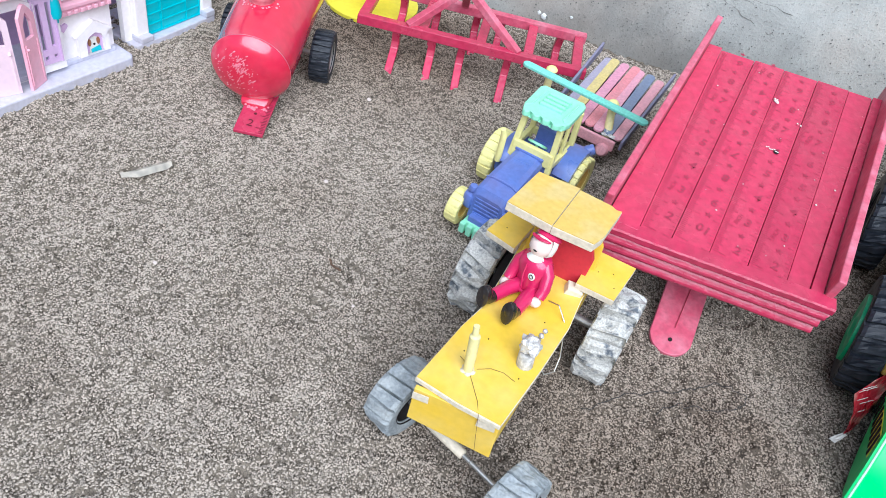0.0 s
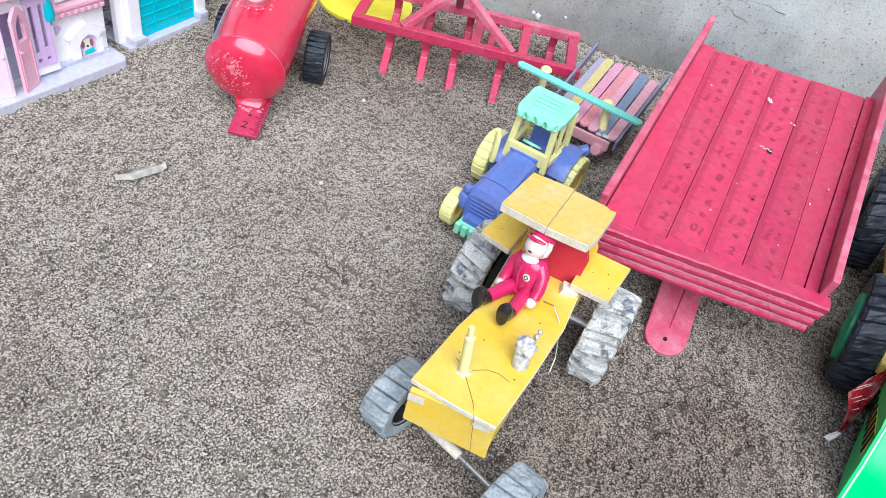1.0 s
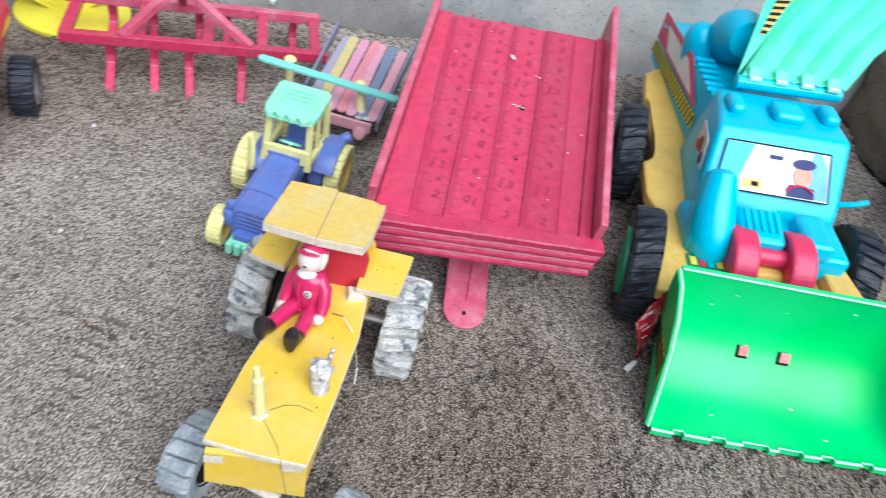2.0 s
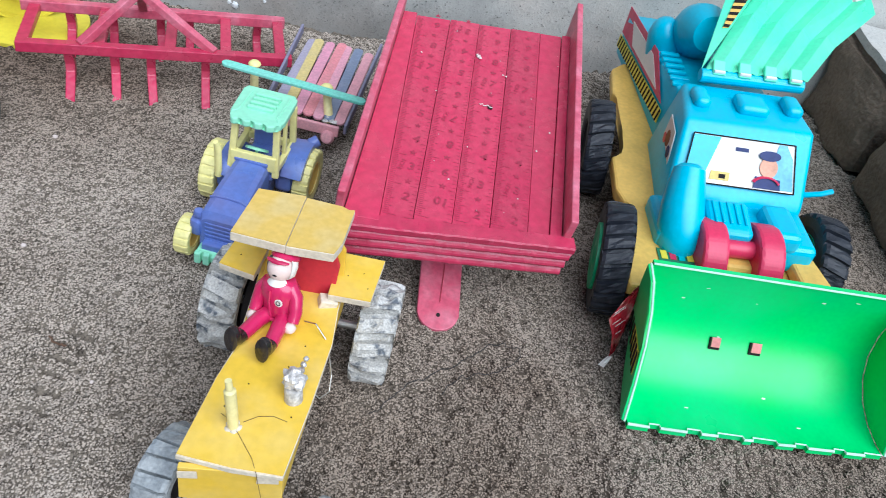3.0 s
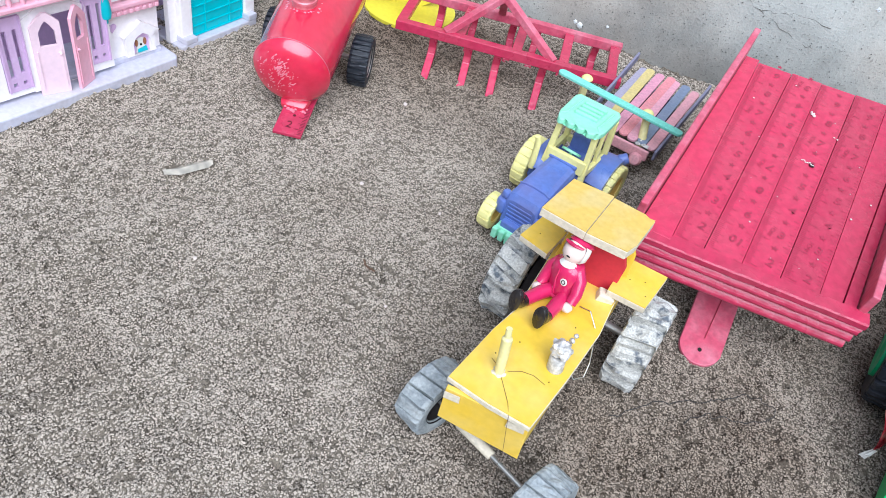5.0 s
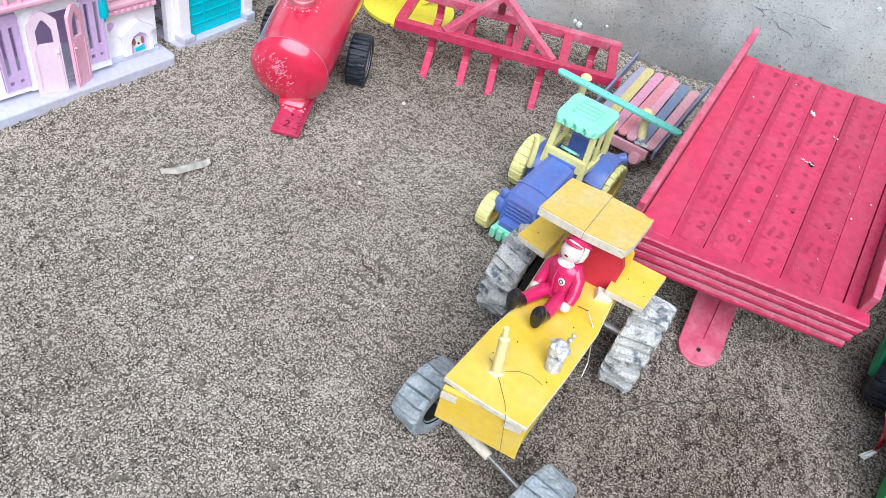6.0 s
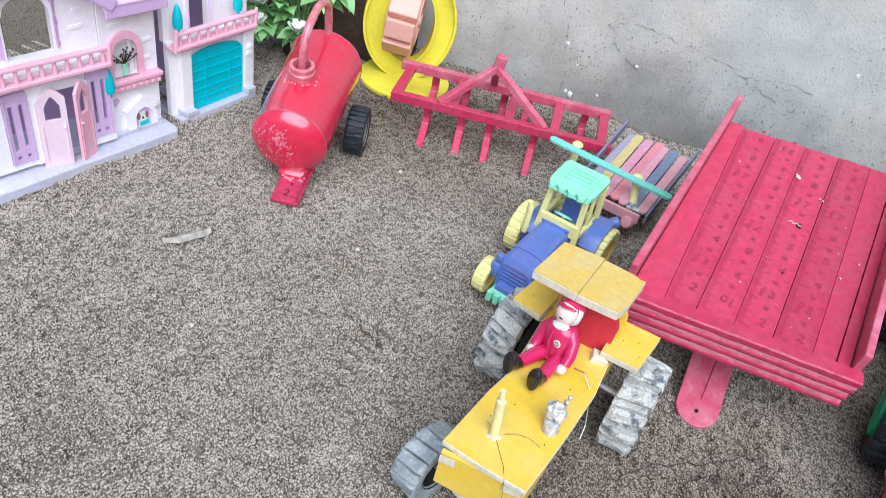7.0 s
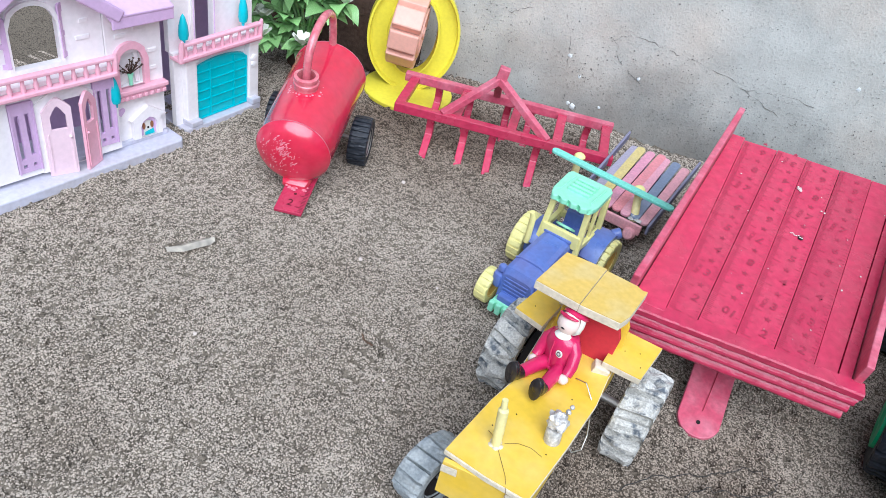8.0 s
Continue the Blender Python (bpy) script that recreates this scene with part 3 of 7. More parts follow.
    bmesh.ops.transform(bm, matrix=wm, verts=bm.verts)
    part("groove", bm, RED_DARK, tongue)
    return t


make_trailer()


# ---- toy house ----
def holed(bm, s0, s1, z0, z1, holes, x0, x1):
    """A wall from s0 to s1 (along y) and z0 to z1, between x0 and x1 deep, with rectangular holes (s0, s1, z0, z1)."""
    ss = sorted({s0, s1, *[h[0] for h in holes], *[h[1] for h in holes]})
    zs = sorted({z0, z1, *[h[2] for h in holes], *[h[3] for h in holes]})
    for a, b in zip(ss, ss[1:]):
        for c, d in zip(zs, zs[1:]):
            ms, mz = (a + b) / 2, (c + d) / 2
            if not any(h[0] < ms < h[1] and h[2] < mz < h[3] for h in holes):
                box(bm, x1 - x0, b - a, d - c, (x0 + x1) / 2, ms, c)
    bmesh.ops.remove_doubles(bm, verts=bm.verts, dist=1e-5)
    seen = {}
    for f in bm.faces[:]:
        key = tuple(sorted(v.index for v in f.verts))
        seen.setdefault(key, []).append(f)
    dead = [f for fs in seen.values() if len(fs) > 1 for f in fs]
    bmesh.ops.delete(bm, geom=dead, context="FACES")


def holed_wall(name, s0, s1, z0, z1, holes, x0, x1, material, parent, label=""):
    bm = bmnew()
    holed(bm, s0, s1, z0, z1, holes, x0, x1)
    return part(name, bm, material, parent, label)


UP = Matrix(((0, 0, 1, 0), (1, 0, 0, 0), (0, 1, 0, 0), (0, 0, 0, 1)))  # plate's x -> y (along), y -> z (up), thickness -> x (out)


def face_plate(bm, poly, x, thick, bevel=0.0):
    m = Matrix.Translation((x, 0, 0)) @ UP
    plate(bm, poly, thick, m, bevel)


def face_ring(bm, outer, inner, x, thick):
    """A flat frame between two outlines with the same number of points, standing in the facade."""
    n = len(outer)
    rows = [[bm.verts.new((xx, s, z)) for s, z in pts] for xx, pts in ((x, outer), (x + thick, outer), (x + thick, inner), (x, inner))]
    for r in range(4):
        p, q = rows[r], rows[(r + 1) % 4]
        for i in range(n):
            j = (i + 1) % n
            bm.faces.new((p[i], p[j], q[j], q[i]))


def arch_line(s0, s1, z0, z1, rise, n=10, pointed=False):
    c, h = (s0 + s1) / 2, (s1 - s0) / 2
    pts = [(s0, z0), (s1, z0)]
    for i in range(n + 1):
        k = i / n
        s = s1 - (s1 - s0) * k
        u = abs(s - c) / h
        z = z1 - rise * (u ** 1.5 if pointed else 1 - math.sqrt(max(0, 1 - u * u)))
        pts.append((s, z))
    return pts


def balustrade(parent, s0, s1, z0, z1, x, n, name="balustrade"):
    bm = bmnew()
    bar(bm, (x, s0, z1 - 0.0012), (x, s1, z1 - 0.0012), 0.0052, 0.0026, 0.0007)
    bar(bm, (x, s0, z0 + 0.0014), (x, s1, z0 + 0.0014), 0.0072, 0.0030, 0.0007)
    rail = part(name, bm, PINK, parent, "pink balcony balustrade")
    step = (s1 - s0) / n
    me = None
    for k in range(n):
        s = s0 + step * (k + 0.5)
        if me is None:
            bm = bmnew()
            h = z1 - z0 - 0.004
            lathe(bm, [(0.0011, 0), (0.0019, h * 0.35), (0.0012, h * 0.7), (0.0016, h)], 10)
            b = part("baluster", bm, PINK, rail, smooth=True)
            me = b.data
        else:
            b = new("baluster", me)
            b.parent = rail
        b.matrix_basis = pose(x, s, z0 + 0.002)
    for s in (s0, s1):
        bm = bmnew()
        tube(bm, [(x, s, z0), (x + 0.001, s, z1 - 0.001), (x + 0.002, s, z1 + 0.003)], [0.0022, 0.0022, 0.0012], 8)
        part("newel", bm, PINK, rail, smooth=True)
    return rail


def lattice_window(parent, s0, s1, z0, z1, x, label="lilac lattice window"):
    bm = bmnew()
    w, h = s1 - s0, z1 - z0
    holed(bm, s0, s1, z0, z1, [(s0 + 0.17 * w, s0 + 0.36 * w, z0 + h * 0.20, z0 + h * 0.84), (s0 + 0.62 * w, s0 + 0.80 * w, z0 + h * 0.24, z0 + h * 0.84),
                               (s0 + 0.20 * w, s0 + 0.38 * w, z0 + h * 0.06, z0 + h * 0.12), (s0 + 0.64 * w, s0 + 0.80 * w, z0 + h * 0.07, z0 + h * 0.12)], x, x + 0.0022)
    win = part("window", bm, LILAC, parent, label)
    bm = bmnew()
    for s in (s0 + 0.008 * w, s1 - 0.008 * w):
        bar(bm, (x + 0.0026, s, z0), (x + 0.0026, s, z1), 0.0010, 0.0012, up=(1, 0, 0))
    part("moulding", bm, LILAC, win)
    return win


def shutter(parent, s, z0, z1, x, swing, w=0.010):
    m = pose(x, s, z0, 0, 0, swing)
    h = z1 - z0
    bm = bmnew()
    b2 = bmnew()
    holed(b2, 0, w, 0, h, [(w * 0.28, w * 0.72, h * 0.1, h * 0.42), (w * 0.28, w * 0.72, h * 0.52, h * 0.88)], -0.0008, 0.0008)
    face_plate(b2, [(0, h)] + [(w * (0.5 - 0.5 * math.cos(math.pi * k / 6)), h + 0.002 * math.sin(math.pi * k / 6)) for k in range(1, 6)] + [(w, h)], -0.0008, 0.0016)
    bmesh.ops.transform(b2, matrix=m, verts=b2.verts)
    merge(bm, b2)
    return part("shutter", bm, LILAC, parent, "open lilac shutter")


def cypress(parent, s, z0, z1, x):
    h = z1 - z0
    bm = bmnew()
    lathe(bm, [(0, 0), (0.0012, 0), (0.0014, h * 0.12), (0.0034, h * 0.16), (0.0042, h * 0.3), (0.0036, h * 0.6), (0.0018, h * 0.88), (0, h)], 12, pose(x, s, z0))
    return part("cypress", bm, TURQ, parent, "moulded turquoise cypress", smooth=True)


def door_leaf(parent, s_hinge, width, z0, z1, x, swing, finish=None):
    """One leaf of the pointed double door; width runs from the hinge, negative to the other side."""
    finish = finish or PINK
    sgn = 1 if width > 0 else -1
    w = abs(width)
    h = z1 - z0
    out = [(0, 0), (w, 0)] + [(w * (1 - k / 8), h - 0.010 * (abs(w * (1 - k / 8) - w * 0.55) / (w * 0.55)) ** 1.3) for k in range(9)]
    ix0, ix1, iz0, iz1 = w * 0.26, w * 0.80, h * 0.60, h * 0.90
    inn = [(ix0, iz0), (ix1, iz0)] + [(ix1 - (ix1 - ix0) * k / 8, iz1 - 0.008 * (abs((ix1 - (ix1 - ix0) * k / 8) - (ix0 + ix1) / 2) / ((ix1 - ix0) / 2)) ** 1.3) for k in range(9)]
    bm = bmnew()
    face_ring(bm, [(sgn * s, z) for s, z in out], [(sgn * s, z) for s, z in inn], 0, 0.0024)
    bmesh.ops.transform(bm, matrix=pose(x, s_hinge, z0, 0, 0, swing), verts=bm.verts)
    leaf = part("door", bm, finish, parent, "pink pointed door leaf, ajar")
    bm = bmnew()
    lathe(bm, [(0, 0.0024), (0.0011, 0.0015), (0.0009, 0)], 10, pose(0.0024, sgn * w * 0.86, h * 0.5, 0, 90, 0))
    bmesh.ops.transform(bm, matrix=pose(x, s_hinge, z0, 0, 0, swing), verts=bm.verts)
    part("door_knob", bm, finish, leaf)
    bm = bmnew()
    for a, b in ((0.12, 0.12), (0.9, 0.9)):
        bar(bm, (0.0026, sgn * w * a, h * 0.05), (0.0026, sgn * w * b, h * 0.55), 0.0008, 0.0008, up=(1, 0, 0))
    bmesh.ops.transform(bm, matrix=pose(x, s_hinge, z0, 0, 0, swing), verts=bm.verts)
    part("panel_rib", bm, finish, leaf)


def make_main_house():
    t = thing("toy_house", pose(-0.3411, 0.4311, 0.0, 0, -1.5, -18),
              "white and pink plastic toy house with lilac roof and open doors", "toy house")
    # stepped plinth
    bm = bmnew()
    plate(bm, [(0.0085, -0.221), (0.0005, 0.000), (-0.0035, 0.003), (-0.085, 0.003), (-0.085, -0.221)], 0.0085, bevel=0.0012)
    part("step", bm, STEP, t, "grey lilac doorstep")
    bm = bmnew()
    box(bm, 0.068, 0.216, 0.0033, -0.0485, -0.111, 0.0085, bevel=0.0006)
    part("step", bm, STEP, t, "grey lilac doorstep")
    # projecting bay with the doors
    xb = -0.010
    holed_wall("wall", -0.200, -0.0465, 0.0118, 0.079, [(-0.1255, -0.1085, 0.016, 0.0705), (-0.1035, -0.0670, 0.0118, 0.0640), (-0.0655, -0.0490, 0.018, 0.0735)],
               xb - 0.004, xb, WHITE, t)
    bm = bmnew()
    face_ring(bm, arch_line(-0.1085, -0.0635, 0.0118, 0.0755, 0.010, pointed=True), arch_line(-0.1035, -0.0670, 0.0118, 0.0700, 0.010, pointed=True), xb, 0.0014)
    part("door_frame", bm, WHITE, t)
    lattice_window(t, -0.1250, -0.1090, 0.0165, 0.0700, xb - 0.001)
    lattice_window(t, -0.0650, -0.0495, 0.0185, 0.0730, xb - 0.001)
    door_leaf(t, -0.1045, 0.0195, 0.0087, 0.0700, xb + 0.001, -14, PALE_PINK)
    door_leaf(t, -0.0660, -0.0160, 0.0087, 0.0705, xb + 0.001, 26)
    # storey floor, back of the lower rooms, return wall
    bm = bmnew()
    box(bm, 0.016, 0.153, 0.003, -0.016, -0.1235, 0.0790)
    part("floor", bm, WHITE, t)
    bm = bmnew()
    box(bm, 0.003, 0.198, 0.058, -0.058, -0.101, 0.0118)
    part("back_wall", bm, LILAC, t)
    bm = bmnew()
    box(bm, 0.012, 0.003, 0.067, -0.0165, -0.0480, 0.0118)
    part("return_wall", bm, WHITE, t)
    balustrade(t, -0.198, -0.0490, 0.0765, 0.0910, -0.004, 17)
    # upper storey under the gable
    xu = -0.020
    holed_wall("wall", -0.200, -0.0470, 0.0820, 0.118, [(-0.1120, -0.0790, 0.0880, 0.118)], xu - 0.004, xu, WHITE, t)
    bm = bmnew()
    arch = [(-0.112 + 0.033 * k / 10, 0.1180 + 0.0125 * math.sin(math.pi * k / 10) ** 0.7) for k in range(11)]
    top = [(-0.150 + 0.109 * k / 10, 0.118 + 0.040 * (1 - abs(k / 5 - 1))) for k in range(11)]
    for xx in (xu, xu - 0.004):
        lo = [bm.verts.new((xx, *p)) for p in arch]
        hi = [bm.verts.new((xx, *p)) for p in top]
        for i in range(10):
            bm.faces.new((lo[i], lo[i + 1], hi[i + 1], hi[i]))
    part("gable", bm, WHITE, t)
    bm = bmnew()
    face_ring(bm, arch_line(-0.1145, -0.0765, 0.0850, 0.1330, 0.016), arch_line(-0.1115, -0.0795, 0.0880, 0.1300, 0.014), xu, 0.002)
    part("window_frame", bm, WHITE, t)
    shutter(t, -0.1130, 0.0900, 0.1235, xu + 0.002, 150, 0.012)
    shutter(t, -0.0780, 0.0900, 0.1265, xu + 0.002, 35, 0.012)
    # wing with the flower window
    xw = -0.018
    holed_wall("wall", -0.0465, -0.0020, 0.0118, 0.116, [(-0.0395, -0.0195, 0.0570, 0.0830)], xw - 0.006, xw, WHITE, t)
    bm = bmnew()
    box(bm, 0.050, 0.004, 0.104, xw - 0.031, -0.0040, 0.0118)
    part("side_wall", bm, WHITE, t)
    bm = bmnew()
    face_ring(bm, arch_line(-0.0440, -0.0150, 0.0550, 0.0925, 0.0145), arch_line(-0.0395, -0.0195, 0.0570, 0.0870, 0.0100), xw, 0.003)
    wf = part("window_frame", bm, PINK, t, "pink arched window frame")
    bm = bmnew()
    face_plate(bm, arch_line(-0.0400, -0.0190, 0.0560, 0.0875, 0.0105), xw - 0.0055, 0.001)
    part("pane", bm, WHITE, wf)
    bm = bmnew()
    for s in (-0.0365, -0.0225):
        for k in range(3):
            bar(bm, (xw - 0.003, s + 0.0013 * k - 0.001, 0.0575), (xw - 0.003, s + 0.0010 * k - 0.001, 0.0830), 0.0010, 0.0012, up=(1, 0, 0))
    part("curtain", bm, WHITE, wf)
    bm = bmnew()
    lathe(bm, [(0.0016, 0), (0.0014, 0.003), (0.0022, 0.008), (0.0024, 0.0095), (0.0016, 0.0095)], 12, pose(xw + 0.001, -0.0300, 0.0580))
    vase = part("vase", bm, MINT, t, "green vase of dark dried flowers", smooth=True)
    bm = bmnew()
    rnd = random.Random(8)
    for k in range(26):
        a, r = rnd.uniform(0.3, 2.84), rnd.uniform(0.006, 0.0125)
        e = (xw + 0.002 + rnd.uniform(-0.001, 0.002), -0.0300 + r * math.cos(a), 0.0680 + r * math.sin(a))
        tube(bm, [(xw + 0.001, -0.0300, 0.0670), e], [0.0003, 0.00025], 5)
        lathe(bm, [(0, -0.0010), (0.0010, 0), (0, 0.0010)], 6, Matrix.Translation(e))
    part("flowers", bm, DARK_BROWN, vase)
    bm = bmnew()
    box(bm, 0.008, 0.0450, 0.0035, xw + 0.004, -0.0245, 0.0535, bevel=0.0008)
    box(bm, 0.006, 0.0430, 0.0050, xw + 0.003, -0.0245, 0.0480, bevel=0.0008)
    pl = part("planter", bm, PINK, t, "pink moulded window ledge")
    for k in range(8):
        bm = bmnew()
        box(bm, 0.0022, 0.0030, 0.0030, xw + 0.0068, -0.0430 + 0.0053 * k, 0.0490, bevel=0.0005)
        part("dentil", bm, PINK, pl)
    cypress(t, -0.0480, 0.0470, 0.0720, xw + 0.008)
    # heart
    bm = bmnew()
    pts = []
    for k in range(24):
        a = 2 * math.pi * k / 24
        pts.append((-0.0410 + 0.00024 * 16 * math.sin(a) ** 3, 0.0375 + 0.00024 * (13 * math.cos(a) - 5 * math.cos(2 * a) - 2 * math.cos(3 * a) - math.cos(4 * a))))
    face_plate(bm, pts, xw, 0.0012)
    part("heart", bm, LILAC, t, "small lilac heart")
    # dog kennel in relief
    bm = bmnew()
    face_ring(bm, [(-0.0330, 0.012), (-0.0080, 0.012), (-0.0080, 0.028), (-0.0040, 0.0285), (-0.0190, 0.0385), (-0.0350, 0.0285), (-0.0330, 0.028)],
              [(-0.0270, 0.012), (-0.0120, 0.012), (-0.0120, 0.022), (-0.0140, 0.0265), (-0.0190, 0.0290), (-0.0245, 0.0265), (-0.0270, 0.022)], xw, 0.0045)
    k = part("kennel", bm, WHITE, t, "white kennel arch with a printed dog")
    bm = bmnew()
    box(bm, 0.001, 0.0150, 0.0160, xw + 0.0006, -0.0195, 0.012)
    part("backing", bm, LILAC, k)
    bm = bmnew()
    face_plate(bm, arc(-0.0195, 0.0200, 0.0045, 0, 360, 14)[:-1], xw + 0.0012, 0.0005)
    face_plate(bm, [(-0.0235, 0.012), (-0.0155, 0.012), (-0.0160, 0.018), (-0.0230, 0.018)], xw + 0.0012, 0.0004)
    part("print", bm, STICKER, k)
    bm = bmnew()
    for s in (-0.0232, -0.0160):
        face_plate(bm, arc(s, 0.0205, 0.0014, 0, 360, 10, 0.0030)[:-1], xw + 0.0018, 0.0004)
    part("print", bm, DOG, k)
    bm = bmnew()
    face_plate(bm, [(-0.0225, 0.0122), (-0.0140, 0.0122), (-0.0150, 0.0165), (-0.0225, 0.0150)], xw + 0.0018, 0.0004)
    part("print", bm, TURQ, k)
    bm = bmnew()
    face_plate(bm, arc(-0.0195, 0.0185, 0.0009, 0, 360, 8)[:-1], xw + 0.0018, 0.0004)
    part("print", bm, DARK, k)
    # lilac roofs with thick fascia
    bm = bmnew()
    for a, b in (((-0.0400, 0.1135), (-0.0955, 0.1530)), ((-0.1510, 0.1135), (-0.0955, 0.1530))):
        bar(bm, (-0.028, a[0], a[1] + 0.004), (-0.028, b[0], b[1] + 0.004), 0.050, 0.009, 0.0012, up=(0, -(b[1] - a[1]), (b[0] - a[0])))
    part("roof", bm, LILAC, t, "lilac gable roof")
    bm = bmnew()
    b2 = bmnew()
    box(b2, 0.060, 0.0500, 0.006, -0.030, 0, 0, bevel=0.0012)
    bmesh.ops.transform(b2, matrix=pose(-0.006, -0.0225, 0.113, 0, 24, 0), verts=b2.verts)
    merge(bm, b2)
    roof = part("roof", bm, LILAC, t, "lilac lean-to roof")
    bm = bmnew()
    box(bm, 0.0020, 0.0495, 0.0085, -0.0055, -0.0225, 0.1085, bevel=0.0008)
    part("fascia", bm, LILAC, roof)
    bm = bmnew()
    for s in (-0.0330, -0.0305):
        lathe(bm, [(0, 0.0010), (0.0006, 0.0006), (0.0006, 0)], 8, pose(xw, s, 0.1030, 0, 90, 0))
    part("stud", bm, DARK, t)
    # quoin relief
    rnd = random.Random(2)
    for (s, z) in ((-0.130, 0.095), (-0.120, 0.136), (-0.066, 0.130), (-0.060, 0.112), (-0.0620, 0.100), (-0.020, 0.100), (-0.035, 0.096), (-0.010, 0.080), (-0.012, 0.066)):
        bm = bmnew()
        x = xu if s < -0.047 else xw
        box(bm, 0.0012, rnd.uniform(0.006, 0.011), 0.0032, x + 0.0004, s, z, bevel=0.0005)
        part("stone_relief", bm, WHITE, t)
    return t


def make_garage():
    t = thing("toy_garage", pose(-0.3289, 0.5301, 0.0, 0, -1.5, -13),
              "white plastic toy garage wing with turquoise door and pink balcony", "toy house")
    bm = bmnew()
    box(bm, 0.060, 0.084, 0.006, -0.031, -0.0420, 0, bevel=0.001)
    box(bm, 0.020, 0.0120, 0.0050, -0.0105, -0.0730, 0.006, bevel=0.001)
    box(bm, 0.020, 0.0100, 0.0055, -0.0105, -0.0050, 0.006, bevel=0.001)
    part("step", bm, STEP, t, "grey lilac doorstep")
    xg = -0.012
    holed_wall("wall", -0.0855, 0.0030, 0.006, 0.070, [(-0.0660, -0.0110, 0.006, 0.0540)], xg - 0.005, xg, WHITE, t)
    holed_wall("wall", -0.0855, 0.0030, 0.070, 0.150, [(-0.0610, -0.0410, 0.0700, 0.1200)], xg - 0.009, xg - 0.004, WHITE, t)
    for s in (-0.0725, -0.0035):
        bm = bmnew()
        box(bm, 0.006, 0.0115, 0.0560, xg + 0.003, s, 0.0085, bevel=0.0010)
        box(bm, 0.0085, 0.0135, 0.0040, xg + 0.003, s, 0.0610, bevel=0.0008)
        part("pillar", bm, WHITE, t)
    bm = bmnew()
    for sy, z in ((-0.0040, 0.0435), (-0.0040, 0.0485)):
        lathe(bm, [(0, 0.002), (0.003, 0.0015), (0.0036, 0)], 10, pose(xg + 0.006, sy, z, 0, 90, 0))
    part("scroll", bm, WHITE, t)
    bm = bmnew()
    box(bm, 0.050, 0.004, 0.142, xg - 0.030, 0.0010, 0.006)
    part("side_wall", bm, WHITE, t)
    bm = bmnew()
    box(bm, 0.003, 0.086, 0.140, xg - 0.056, -0.0415, 0.006)
    part("back_wall", bm, LILAC, t)
    # garage door
    bm = bmnew()
    face_plate(bm, arch_line(-0.0675, -0.0095, 0.0065, 0.0585, 0.0075, 12), xg + 0.001, 0.002)
    door = part("garage_door", bm, TURQ, t, "turquoise panelled garage door")
    bm = bmnew()
    for z in (0.0150, 0.0235, 0.0320, 0.0405, 0.0490):
        bar(bm, (xg + 0.0033, -0.0670, z), (xg + 0.0033, -0.0100, z), 0.0012, 0.0011, 0.0003, up=(1, 0, 0))
    for s in (-0.0510, -0.0245):
        bar(bm, (xg + 0.0034, s, 0.0070), (xg + 0.0034, s, 0.0555), 0.0013, 0.0011, 0.0003, up=(1, 0, 0))
    face_ring(bm, arch_line(-0.0675, -0.0095, 0.0065, 0.0585, 0.0075, 12), arch_line(-0.0662, -0.0108, 0.0078, 0.0572, 0.0070, 12), xg + 0.0030, 0.0008)
    part("door_rib", bm, TURQ, door)
    # balcony
    bm = bmnew()
    box(bm, 0.014, 0.0890, 0.0035, xg + 0.003, -0.0415, 0.0650, bevel=0.0010)
    part("balcony_floor", bm, PINK, t)
    balustrade(t, -0.0840, 0.0010, 0.0670, 0.0810, xg + 0.008, 9)
    bm = bmnew()
    face_ring(bm, arch_line(-0.0640, -0.0380, 0.0700, 0.124, 0.010), arch_line(-0.0605, -0.0415, 0.0710, 0.120, 0.008), xg - 0.004, 0.002)
    part("window_frame", bm, WHITE, t)
    shutter(t, -0.0610, 0.0740, 0.1140, xg - 0.002, 130, 0.010)
    shutter(t, -0.0410, 0.0740, 0.1140, xg - 0.002, 40, 0.010)
    cypress(t, -0.0790, 0.0800, 0.1045, xg + 0.006)
    cypress(t, -0.0165, 0.0800, 0.1085, xg + 0.006)
    bm = bmnew()
    box(bm, 0.060, 0.100, 0.006, -0.036, -0.0410, 0.150, bevel=0.001)
    part("roof", bm, LILAC, t, "lilac flat roof")
    return t


make_main_house()
make_garage()


